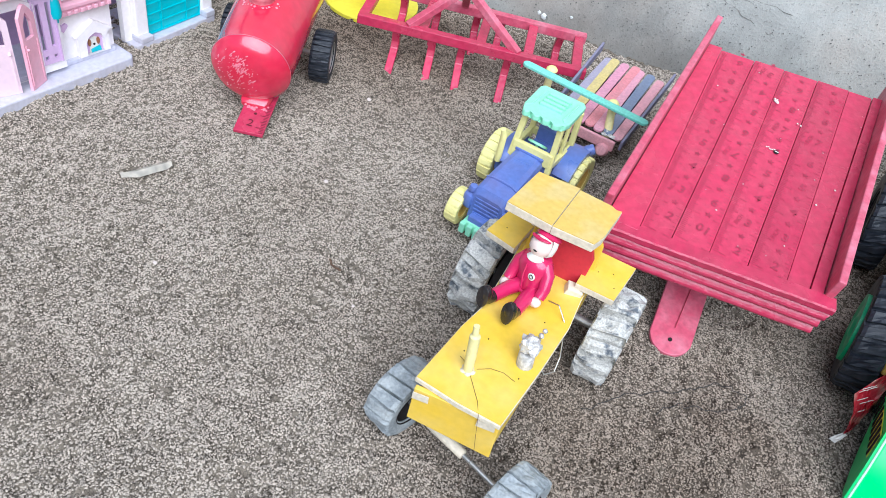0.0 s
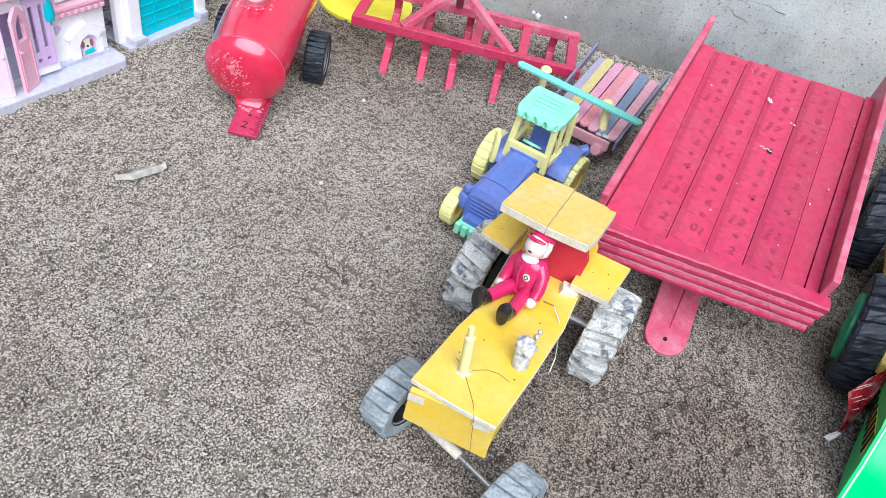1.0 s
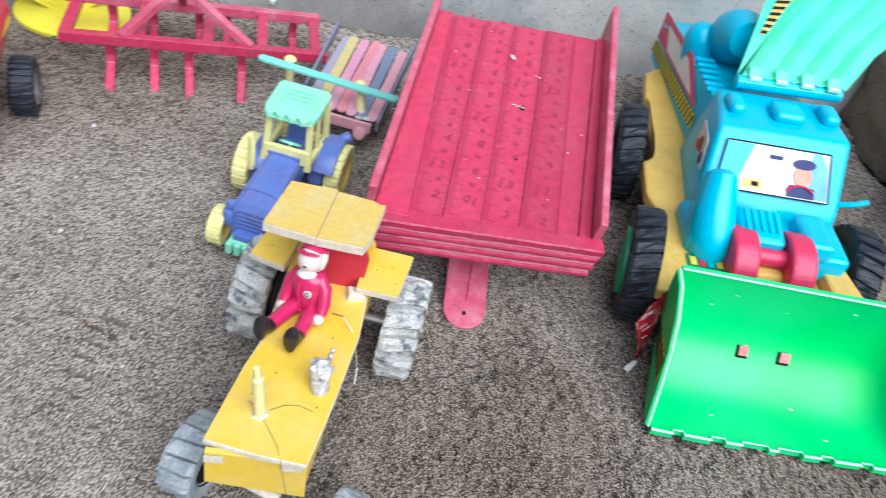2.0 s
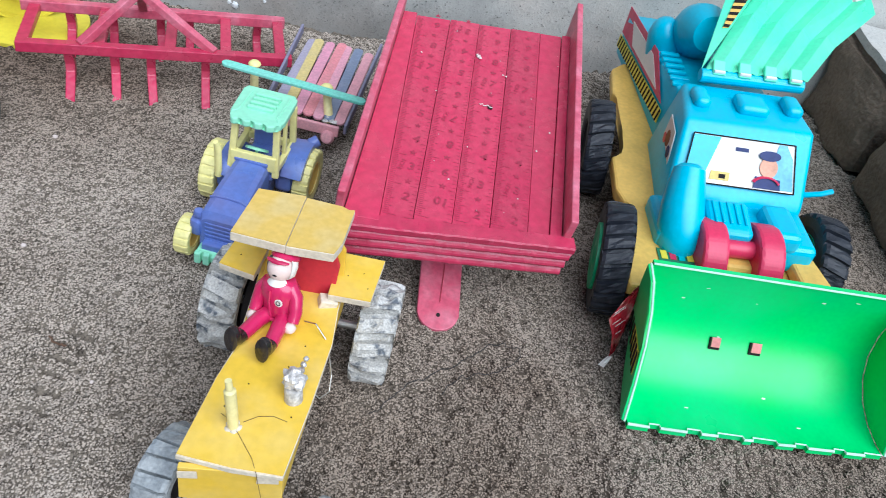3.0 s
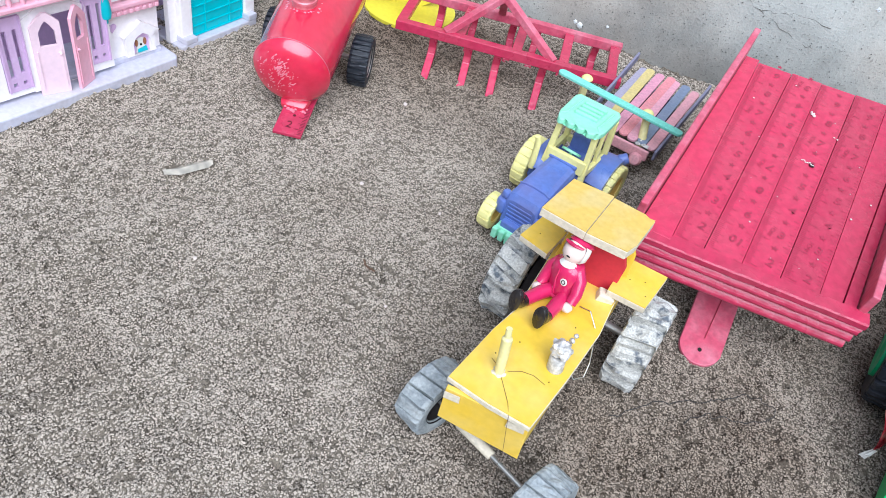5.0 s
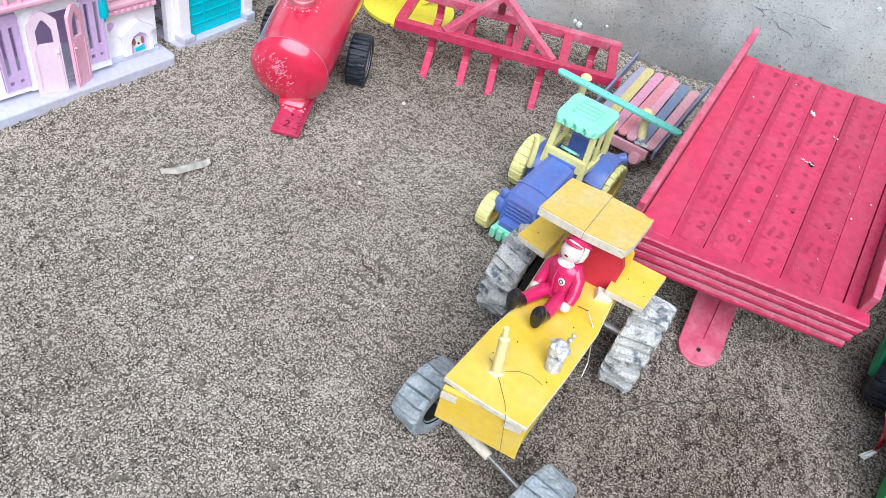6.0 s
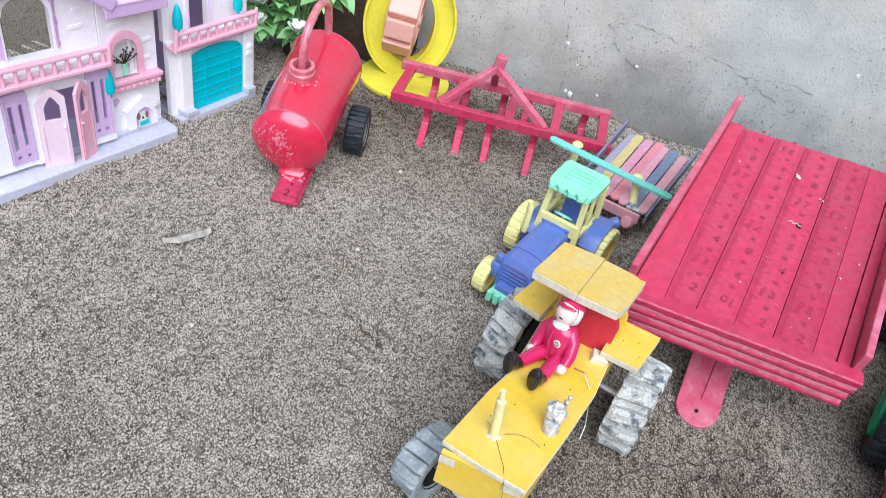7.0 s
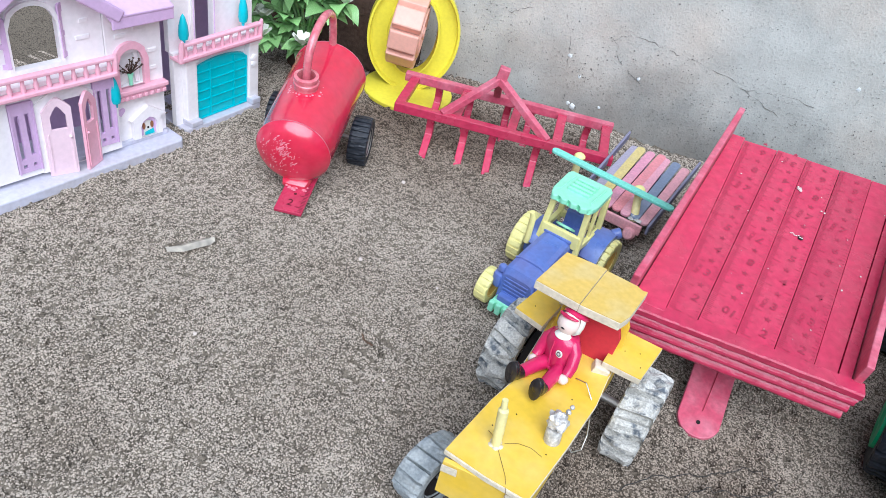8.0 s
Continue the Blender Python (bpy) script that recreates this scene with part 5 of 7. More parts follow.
    part("lamp", bm, BLUE_TOY, t, smooth=True)
    bm = bmnew()
    tube(bm, [(-0.0200, 0.0100, 0.0300), (-0.0205, 0.0100, 0.0520), (-0.0215, 0.0085, 0.0570)], [0.0024, 0.0024, 0.0018], 10)
    part("exhaust", bm, YEL_TOY, t, "pale yellow exhaust pipe", smooth=True)
    # cab frame
    lo = [(-0.0140, 0.0155), (0.0160, 0.0170), (0.0170, 0.0490), (-0.0155, 0.0480)]
    hi = [(-0.0120, 0.0180), (0.0140, 0.0200), (0.0155, 0.0480), (-0.0140, 0.0470)]
    for (x0, y0), (x1, y1) in zip(lo, hi):
        bm = bmnew()
        bar(bm, (x0, y0, 0.0350), (x1, y1, 0.0725), 0.0036, 0.0044, 0.0008, up=(1, 0, 0))
        part("cab_post", bm, YEL_TOY, t)
    bm = bmnew()
    for i in range(4):
        a, b = lo[i], lo[(i + 1) % 4]
        bar(bm, (*a, 0.0420 if i else 0.0450), (*b, 0.0420 if i else 0.0450), 0.0036, 0.0052 if i else 0.0110, 0.0006)
    bar(bm, (lo[1][0], 0.033, 0.036), (hi[1][0] + 0.001, 0.034, 0.0725), 0.0026, 0.0026, 0.0005, up=(1, 0, 0))
    part("cab_sill", bm, YEL_TOY, t)
    bm = bmnew()
    box(bm, 0.0160, 0.0110, 0.0050, 0, 0.0350, 0.0370, bevel=0.0012)
    box(bm, 0.0160, 0.0040, 0.0160, 0, 0.0420, 0.0370, bevel=0.0012)
    part("seat", bm, BLUE_TOY, t)
    bm = bmnew()
    lathe(bm, [(0.0060, -0.0008), (0.0076, -0.0008), (0.0076, 0.0008), (0.0060, 0.0008), (0.0060, -0.0008)], 20, pose(0, 0.0250, 0.0480, -35, 0, 0))
    bar(bm, (-0.006, 0.0250, 0.0480), (0.006, 0.0250, 0.0480), 0.0016, 0.0014)
    rod(bm, (0, 0.0255, 0.0480), (0, 0.0200, 0.0380), 0.0012)
    part("steering_wheel", bm, MINT, t, "mint steering wheel")
    bm = bmnew()
    box(bm, 0.0280, 0.0280, 0.0050, 0, 0.0310, 0.0310, bevel=0.0010)
    part("cab_floor", bm, BLUE_TOY, t)
    # roof
    bm = bmnew()
    poly = [(-0.0175, -0.0130), (-0.0155, -0.0195)]
    for k in range(4):
        cx = -0.0115 + 0.0077 * k
        poly += [(cx - 0.0030, -0.0225 - 0.0005 * k), (cx - 0.0010, -0.0236), (cx + 0.0018, -0.0222), (cx + 0.0026, -0.0195)]
    poly += [(0.0165, -0.0190), (0.0178, -0.0130), (0.0178, 0.0160), (0.0150, 0.0205), (-0.0165, 0.0205), (-0.0185, 0.0160)]
    plate(bm, poly, 0.0045, pose(0.0, 0.0340, 0.0720, -2, 0, 3), bevel=0.0009)
    roof = part("roof", bm, MINT, t, "mint cab roof with ribs")
    for k in range(4):
        bm = bmnew()
        y = 0.0270 + 0.0052 * k
        bar(bm, (-0.0085, y, 0.0774), (0.0085, y + 0.0008, 0.0774), 0.0028, 0.0030, 0.0008)
        part("roof_rib", bm, MINT, roof)
    for sx in (-1, 1):
        bm = bmnew()
        bar(bm, (sx * 0.0125, 0.0220, 0.0767), (sx * 0.0125, 0.0480, 0.0763), 0.0014, 0.0014, 0.0004)
        bar(bm, (sx * 0.0125, 0.0220, 0.0767), (sx * 0.0155, 0.0180, 0.0767), 0.0014, 0.0014, 0.0004)
        part("roof_rib", bm, MINT, roof)


make_blue_tractor()


# ---- artificial plant and dark block behind ----
def make_plant():
    t = thing("artificial_plant", pose(-0.3450, 0.6350, 0.0), "artificial plant with glossy green leaves and white flowers", "plant")
    bm = bmnew()
    lathe(bm, [(0, 0), (0.014, 0), (0.017, 0.004), (0.019, 0.026), (0.021, 0.028), (0.018, 0.028), (0.016, 0.024), (0, 0.024)], 24)
    part("pot", bm, DARK_BROWN, t, "dark brown pot", smooth=True)
    rnd = random.Random(11)
    leaf_me = []
    for v in range(3):
        bm = bmnew()
        n = 7
        L, w = 1.0, 0.30 + 0.05 * v
        rows = []
        for i in range(n):
            k = i / (n - 1)
            hw = w * math.sin(math.pi * (0.06 + 0.94 * k) ** 0.8) * (1 if k < 1 else 0) + 0.004
            zz = 0.16 * math.sin(math.pi * k * 0.9) - 0.22 * k * k * (1 + 0.4 * v)
            rows.append([bm.verts.new((-hw, k * L, zz + 0.10 * hw)), bm.verts.new((0, k * L, zz - 0.02)), bm.verts.new((hw, k * L, zz + 0.10 * hw))])
        for p, q in zip(rows, rows[1:]):
            for i in range(2):
                bm.faces.new((p[i], p[i + 1], q[i + 1], q[i]))
        me = bpy.data.meshes.new("leaf")
        for f in bm.faces:
            f.smooth = True
        bm.to_mesh(me)
        bm.free()
        me.materials.append(LEAF)
        leaf_me.append(me)
    stems = bmnew()
    flowers = []
    spots = []
    for k in range(24):
        a = rnd.uniform(0, 6.28)
        r = rnd.uniform(0.02, 0.062)
        top = Vector((r * math.cos(a) * 1.1, r * math.sin(a) * 0.7 - 0.01, rnd.uniform(0.038, 0.130)))
        mid = Vector((top.x * 0.45, top.y * 0.45, top.z * 0.75))
        tube(stems, [(0, 0, 0.025), mid, top], [0.0014, 0.0012, 0.0008], 6)
        for q in range(10):
            s = rnd.uniform(0.35, 1.0)
            p = mid.lerp(top, (s - 0.35) / 0.65) if s > 0.35 else mid
            spots.append(p)
        if k % 4 != 3:
            flowers.append(top)
    tagged(part("stem_tuft", stems, LEAF, t), kind="stuff")
    for p in spots:
        ob = new("leaf", rnd.choice(leaf_me))
        ob.parent = t
        sc = rnd.uniform(0.014, 0.027)
        d = Vector((p.x, p.y - 0.02, 0))
        yaw = math.degrees(math.atan2(-d.x, d.y)) + rnd.uniform(-70, 70)
        ob.matrix_basis = Matrix.Translation(p) @ pose(0, 0, 0, rnd.uniform(-25, 40), rnd.uniform(-30, 30), yaw) @ Matrix.Diagonal((sc, sc, sc, 1))
    for p in flowers:
        for q in range(7):
            bm = bmnew()
            pts = [(-0.0014, 0), (0.0014, 0), (0.0040, 0.0070), (0.0024, 0.0135), (-0.0024, 0.0135), (-0.0040, 0.0070)]
            plate(bm, pts, 0.0005, Matrix.Translation(p + Vector((0, 0, 0.001))) @ pose(0, 0, 0, 0, 0, 51 * q) @ pose(0, 0, 0, 42 + 10 * (q % 2), 0, 0))
            part("petal", bm, PETAL, t)


make_plant()


# dark block added to stand for the shaded corner behind the plant
def make_brick():
    bm = bmnew()
    box(bm, 0.30, 0.050, 0.20, 0, 0, 0, bevel=0.004)
    b = part("mud_brick", bm, DARK_BROWN, m=pose(-0.400, 0.697, -0.004, 0, 0, 2))
    tagged(b, "dark brown block added in place of the shaded wall corner", "brick")


make_brick()


# ---- yellow wooden tractor ----
def lumpy(bm, c, r, seed, squash=1.0, amp=0.25):
    b2 = bmnew()
    bmesh.ops.create_icosphere(b2, subdivisions=3, radius=1)
    for v in b2.verts:
        k = 1 + amp * noise.noise(v.co * 2.3 + Vector((seed, 0, 0)))
        v.co = Vector((v.co.x * r * k, v.co.y * r * k, v.co.z * r * k * squash))
    bmesh.ops.translate(b2, vec=c, verts=b2.verts)
    merge(bm, b2)


def many(name, pieces, parent, label=""):
    """One mesh out of several differently coloured pieces: (bmesh, material)."""
    me = bpy.data.meshes.new(name)
    out = bmnew()
    for i, (bm, material) in enumerate(pieces):
        bmesh.ops.recalc_face_normals(bm, faces=bm.faces[:])
        for f in bm.faces:
            f.material_index = i
            f.smooth = True
        merge(out, bm)
        me.materials.append(material)
    for e in out.edges:
        if len(e.link_faces) == 2 and e.calc_face_angle(0) > 0.8:
            e.smooth = False
    out.to_mesh(me)
    out.free()
    ob = new(name, me)
    ob.parent = parent
    if label:
        ob["label"] = label
    return ob


def foam_board(name, parent, poly, z, thick, m=None, label="", sheet=None):
    """A yellow sheet on a white core: the sheet's edges show pale."""
    sheet = sheet or YELLOW
    bm = bmnew()
    plate(bm, poly, thick, (m if m is not None else Matrix.Identity(4)) @ pose(0, 0, z), bevel=0.0004)
    core = part(name, bm, FOAM, parent, label)
    bm = bmnew()
    cx = sum(p[0] for p in poly) / len(poly)
    cy = sum(p[1] for p in poly) / len(poly)
    plate(bm, [(cx + (x - cx) * 0.985, cy + (y - cy) * 0.985) for x, y in poly], 0.0005, (m if m is not None else Matrix.Identity(4)) @ pose(0, 0, z + thick))
    part("yellow_sheet", bm, sheet, core)
    return core


def make_tractor():
    t = thing("wooden_tractor", pose(-0.0075, 0.2001, 0.0, 0, 0, -11), "yellow board toy tractor with muddy tyres on sand", "toy tractor")
    # bonnet: top sheet, nose panel, sides
    foam_board("bonnet_top", t, [(-0.0226, 0.0008), (0.0000, 0.0002), (0.0213, 0.0016), (0.0232, 0.040), (0.0238, 0.076), (0.0214, 0.098), (0.0205, 0.128), (-0.0240, 0.122), (-0.0180, 0.060), (-0.0206, 0.0415)], 0.0672, 0.0026, label="yellow bonnet sheet with worn pale edges")
    bm = bmnew()
    plate(bm, [(-0.0212, 0.0045), (0.0215, 0.0005), (0.0205, 0.0270), (-0.0212, 0.0275)], 0.0026, Matrix.Translation((0, -0.0005, 0.0395)) @ pose(0, 0, 0, 90, 0, 9.6), bevel=0.0003)
    bmesh.ops.translate(bm, vec=(0, 0.0042, 0), verts=bm.verts)
    nose = part("nose_panel", bm, YELLOW, t, "yellow nose panel")
    for x, w in ((-0.0165, 0.0080), (0.0150, 0.0090)):
        bm = bmnew()
        plate(bm, [(-w / 2, 0), (w / 2, 0.0006), (w / 2 * 0.9, 0.0052), (-w / 2, 0.0046)], 0.0004, Matrix.Translation((x, 0.0042 + x * 0.168 - 0.0036, 0.0605)) @ pose(0, 0, 0, 90, 0, 9.6))
        part("paper_patch", bm, FOAM, nose, "torn white paper patch")
    for sx, y0 in ((-1, 0.0020), (1, 0.0090)):
        bm = bmnew()
        box(bm, 0.0026, 0.118, 0.0245, sx * (0.0175 if sx < 0 else 0.0192), y0 + 0.059, 0.0425, bevel=0.0003)
        part("side_panel", bm, YELLOW, t)
    bm = bmnew()
    box(bm, 0.0280, 0.100, 0.0140, 0, 0.074, 0.0280, bevel=0.0008)
    part("chassis", bm, FOAM, t)
    # axles
    fl, fr = Vector((-0.0335, 0.0225, 0.0205)), Vector((0.0405, 0.0030, 0.0200))
    d = (fr - fl).normalized()
    bm = bmnew()
    rod(bm, fl, fr, 0.0012, seg=10)
    part("front_axle", bm, METAL, t, "bare steel wire axle", smooth=True)
    bm = bmnew()
    rod(bm, fl + d * 0.020, fl + d * 0.044, 0.0032, 0.0026, seg=12, bevel=0.0006)
    part("axle_tube", bm, FOAM, t, "white plastic straw over the axle", smooth=True)
    yaw = math.degrees(math.atan2(d.y, d.x))
    tyre(t, pose(*fl, 0, 0, yaw), 0.0205, 0.0175, RUBBER, 17, 0.0024, 10, name="front_wheel", rim=DARK, gap=0.11)
    tyre(t, pose(*fr, 0, 0, yaw), 0.0200, 0.0175, RUBBER, 17, 0.0024, 10, name="front_wheel", rim=DARK, gap=0.11)
    tyre(t, pose(-0.0425, 0.1275, 0.0285), 0.0290, 0.0200, MUD, 13, 0.0056, -14, name="rear_wheel", rim=DARK, gap=0.36)
    tyre(t, pose(0.0415, 0.1270, 0.0285), 0.0285, 0.0210, MUD, 13, 0.0056, 12, name="rear_wheel", rim=DARK, gap=0.36)
    bm = bmnew()
    rod(bm, (-0.0425, 0.1275, 0.0285), (0.0415, 0.1270, 0.0285), 0.0024)
    part("rear_axle", bm, METAL, t)
    bm = bmnew()
    rod(bm, (-0.0325, 0.1270, 0.0290), (-0.020, 0.1270, 0.0290), 0.0160, 0.0120, seg=20, bevel=0.001)
    part("hub_disc", bm, DARK, t, smooth=True)
    # mudguards and roof
    foam_board("mudguard", t, [(0.0148, 0.0992), (0.0362, 0.1008), (0.0378, 0.1325), (0.0140, 0.1312)], 0.0735, 0.0038, label="square yellow mudguard board")
    foam_board("mudguard", t, [(-0.0412, 0.1030), (-0.0225, 0.1000), (-0.0215, 0.1300), (-0.0385, 0.1280)], 0.0735, 0.0038, label="square yellow mudguard board")
    rm = pose(-0.0060, 0.1075, 0.1080, 0, 0, 2.0)
    foam_board("roof_board", t, [(-0.0262, -0.0172), (-0.0006, -0.0186), (0.0006, 0.0192), (-0.0228, 0.0172)], -0.0006, 0.0050, rm, "yellow roof board with pale edge", OCHRE)
    foam_board("roof_board", t, [(-0.0005, -0.0186), (0.0215, -0.0172), (0.0238, -0.0090), (0.0252, 0.0166), (0.0222, 0.0160), (0.0190, 0.0176), (0.0007, 0.0182)], -0.0008, 0.0050, rm, "stained yellow roof board, chipped corner", OCHRE)
    bm = bmnew()
    bm.faces.new([bm.verts.new(rm @ Vector((0.0175 + 0.0052 * math.cos(a) * (1 + 0.2 * math.sin(3 * a)), 0.0115 + 0.0026 * math.sin(a) * (1 + 0.3 * math.cos(5 * a)), 0.0046))) for a in (2 * math.pi * k / 18 for k in range(18))])
    part("stain", bm, STAIN, t)
    for x, y in ((-0.022, 0.126), (0.010, 0.125)):
        bm = bmnew()
        bar(bm, (x, y, 0.068), (x, y, 0.1085), 0.0032, 0.0040, 0.0004, up=(0, 1, 0))
        part("roof_post", bm, FOAM, t)
    bm = bmnew()
    for x, y, z in ((0.0215, 0.1150, 0.0780), (0.0290, 0.1190, 0.0780), (0.0330, 0.1090, 0.0780), (-0.0330, 0.1120, 0.0780), (0.0120, 0.0700, 0.0706), (-0.0060, 0.0420, 0.0706), (0.0080, 0.0560, 0.0706), (-0.0120, 0.0280, 0.0706), (0.0165, 0.0300, 0.0706)):
        lathe(bm, [(0, 0.0002), (0.00025, 0.0001), (0.0004, -0.0006)], 8, pose(x, y, z))
    tagged(part("nail_head", bm, DARK, t), kind="stuff")
    # seat back
    bm = bmnew()
    plate(bm, [(-0.0140, 0), (0.0165, 0), (0.0175, 0.0180), (0.0120, 0.0310), (-0.0090, 0.0315), (-0.0150, 0.0200)], 0.0030, Matrix.Translation((0.0, 0.1075, 0.0695)) @ pose(0, 0, 0, 80, 0, 4), bevel=0.0004)
    part("seat_back", bm, SEAT_RED, t, "red octagonal seat back")
    bm = bmnew()
    plate(bm, [(-0.0210, 0), (0.0200, 0), (0.0185, 0.0230), (0.0130, 0.0330), (-0.0170, 0.0330)], 0.0028, Matrix.Translation((0.0, 0.1145, 0.0695)) @ pose(0, 0, 0, 84, 0, 4), bevel=0.0004)
    part("rear_board", bm, YELLOW, t)
    bm = bmnew()
    box(bm, 0.0090, 0.0070, 0.0060, 0.0145, 0.1000, 0.0680, pose(0, 0, 0, 0, 12, 20), bevel=0.0006)
    part("bracket", bm, FOAM, t)
    # lever and crumpled cap
    bm = bmnew()
    tube(bm, [(-0.0052, 0.0194, 0.0695), (-0.0060, 0.0198, 0.0790), (-0.0074, 0.0204, 0.0925), (-0.0076, 0.0205, 0.0935), (-0.0083, 0.0208, 0.0985)], [0.0023, 0.0025, 0.0026, 0.0016, 0.0015], 10)
    part("lever", bm, CREAM, t, "pale yellow plastic stick", smooth=True)
    bm = bmnew()
    for k in range(5):
        lumpy(bm, (-0.0052 + 0.0022 * math.cos(k * 1.3), 0.0194 + 0.0022 * math.sin(k * 1.3), 0.0698), 0.0018, k, 0.6)
    part("glue", bm, FOAM, t, smooth=True)
    bm = bmnew()
    rod(bm, (0.0150, 0.0395, 0.0695), (0.0140, 0.0405, 0.0780), 0.0042, 0.0040, seg=14, bevel=0.0006)
    k1 = part("exhaust", bm, GREY_GLUE, t, "greyed glue stub with crumpled top", smooth=True)
    bm = bmnew()
    lumpy(bm, (0.0138, 0.0415, 0.0820), 0.0050, 4, 0.9, 0.45)
    part("crumpled_foil", bm, FOIL, k1)
    bm = bmnew()
    for k in range(3):
        lumpy(bm, (0.0150 + 0.0006 * k, 0.0490 + 0.0012 * k, 0.0790 + 0.0028 * k), 0.0016 - 0.0002 * k, 7 + k, 1.0)
    part("bead", bm, FOIL, k1, smooth=True)
    # two long hairs: one runs over the nose down to the sand, one curls on the bonnet
    for pts in ([(-0.0120, 0.0240, 0.0706), (-0.0079, 0.0222, 0.0706), (-0.0013, 0.0156, 0.0706), (0.0069, 0.0065, 0.0706), (0.0105, 0.0008, 0.0700), (0.0116, 0.0002, 0.0640), (0.0150, 0.0002, 0.0436), (0.0142, 0.0040, 0.0250), (0.0148, -0.0060, 0.0120), (0.0110, -0.0180, 0.0045)],
                [(-0.0020, 0.0222, 0.0706), (0.0033, 0.0267, 0.0706), (0.0092, 0.0284, 0.0706), (0.0156, 0.0272, 0.0706)]):
        bm = bmnew()
        tube(bm, pts, 0.00011, 5)
        part("hair", bm, TWIG_DK, t, "thin dark hair on the bonnet")
    # loose wire loop at the side
    bm = bmnew()
    tube(bm, [(0.0075, 0.085, 0.0705), (0.014, 0.080, 0.0760), (0.0200, 0.0770, 0.0705), (0.0235, 0.0760, 0.058), (0.0260, 0.0730, 0.050), (0.0270, 0.0660, 0.0460), (0.0235, 0.0600, 0.0470), (0.0205, 0.0600, 0.0500)], 0.00035, 6)
    part("wire", bm, METAL, t, "thin loose wire")


def make_driver():
    t = thing("doll_driver", pose(-0.0075, 0.2001, 0.0, 0, 0, -11) @ pose(-0.0038, 0.0860, 0.0700, 0, -7, -14), "seated red plastic doll with cap and black boots", "doll")
    red, skin, black, white = bmnew(), bmnew(), bmnew(), bmnew()
    # trunk
    lathe(red, [(0, 0), (0.0075, 0.0005), (0.0088, 0.004), (0.0080, 0.012), (0.0086, 0.019), (0.0070, 0.0235), (0.0035, 0.0255), (0, 0.026)], 20, Matrix.Diagonal((1.25, 0.95, 1, 1)))
    # arms
    for sx in (-1, 1):
        tube(red, [(sx * 0.0062, 0.0, 0.0215), (sx * 0.0098, -0.0015, 0.0170), (sx * 0.0112, -0.0045, 0.0100), (sx * 0.0112, -0.0080, 0.0060)], [0.0036, 0.0038, 0.0035, 0.0032], 12)
        lumpy(skin, (sx * 0.0110, -0.0105, 0.0046), 0.0032, sx + 3, 0.9, 0.12)
        # legs
        tube(red, [(sx * 0.0040, -0.0020, 0.0040), (sx * 0.0062, -0.0135, 0.0052), (sx * 0.0080, -0.0240, 0.0046)], [0.0046, 0.0042, 0.0038], 12)
        tube(black, [(sx * 0.0078, -0.0230, 0.0046), (sx * 0.0084, -0.0275, 0.0050), (sx * 0.0086, -0.0297, 0.0072)], [0.0036, 0.0036, 0.0036], 12)
        lumpy(black, (sx * 0.0088, -0.0300, 0.0084), 0.0038, 1, 1.6, 0.05)
        lathe(black, [(0, 0.0006), (0.0036, 0.0006), (0.0043, 0.0), (0.0043, -0.0010), (0.0036, -0.0014)], 16, pose(sx * 0.0088, -0.0328, 0.0084, 78, 0, 0) @ Matrix.Diagonal((0.9, 1.55, 1, 1)))
    # collar, round head with white hair, flat cap with a short peak
    lathe(white, [(0.0030, 0.0262), (0.0056, 0.0246), (0.0050, 0.0236)], 18, pose(0, -0.0012, 0.0), a0=180, a1=360)
    lumpy(skin, (0, -0.0012, 0.0312), 0.0068, 0, 1.0, 0.02)
    lathe(white, [(0.0052, 0.0262), (0.0072, 0.0280), (0.0078, 0.0320), (0.0074, 0.0352), (0.0060, 0.0366)], 22, pose(0, 0.0004, 0.0), a0=-25, a1=205)
    lathe(red, [(0.0060, 0.0352), (0.0074, 0.0358), (0.0078, 0.0368), (0.0066, 0.0384), (0.0036, 0.0392), (0, 0.0393)], 22, pose(0, 0.0000, 0.0, -4, 0, 0))
    plate(red, arc(0, 0, 0.0064, 180, 360, 12, 0.0036), 0.0010, pose(0, -0.0050, 0.0350, 12, 0, 0), bevel=0.0004)
    lathe(black, [(0, 0.0003), (0.0007, 0.0002), (0.0009, -0.0004)], 10, pose(0.0004, -0.0074, 0.0283, 70, 0, 0) @ Matrix.Diagonal((1.5, 0.6, 1, 1)))
    # jacket fold, badge, knees
    tube(red, [(-0.0012, -0.0076, 0.0225), (-0.0016, -0.0088, 0.0160), (-0.0010, -0.0090, 0.0070)], 0.0006, 6)
    tube(red, [(-0.0100, -0.0010, 0.0035), (-0.0060, -0.0078, 0.0042), (0.0, -0.0092, 0.0046), (0.0060, -0.0078, 0.0042), (0.0100, -0.0010, 0.0035)], 0.0011, 8)
    lathe(white, [(0, 0.0006), (0.0022, 0.0004), (0.0022, 0)], 14, pose(0.0034, -0.0076, 0.0160, 84, 0, 0))
    lathe(black, [(0.0009, 0.0004), (0.0012, 0.0008), (0.0014, 0.0004)], 10, pose(0.0034, -0.0078, 0.0160, 84, 0, 0))
    tilt = pose(0, -0.001, 0.0255, -27, 0, 0) @ pose(0, 0.001, -0.0255)
    for bm in (red, skin, black, white):
        for v in bm.verts:
            if v.co.z > 0.0247 and abs(v.co.x) < 0.009:
                v.co = tilt @ v.co
    ob = many("doll", [(red, DOLL_RED), (skin, SKIN), (black, BOOT), (white, STICKER)], None)
    ob.name = "doll_figure"
    m = t.matrix_world.copy()
    bpy.data.objects.remove(t)
    ob.name = "doll_driver"
    ob.matrix_world = m @ Matrix.Diagonal((0.91, 0.94, 0.96, 1))
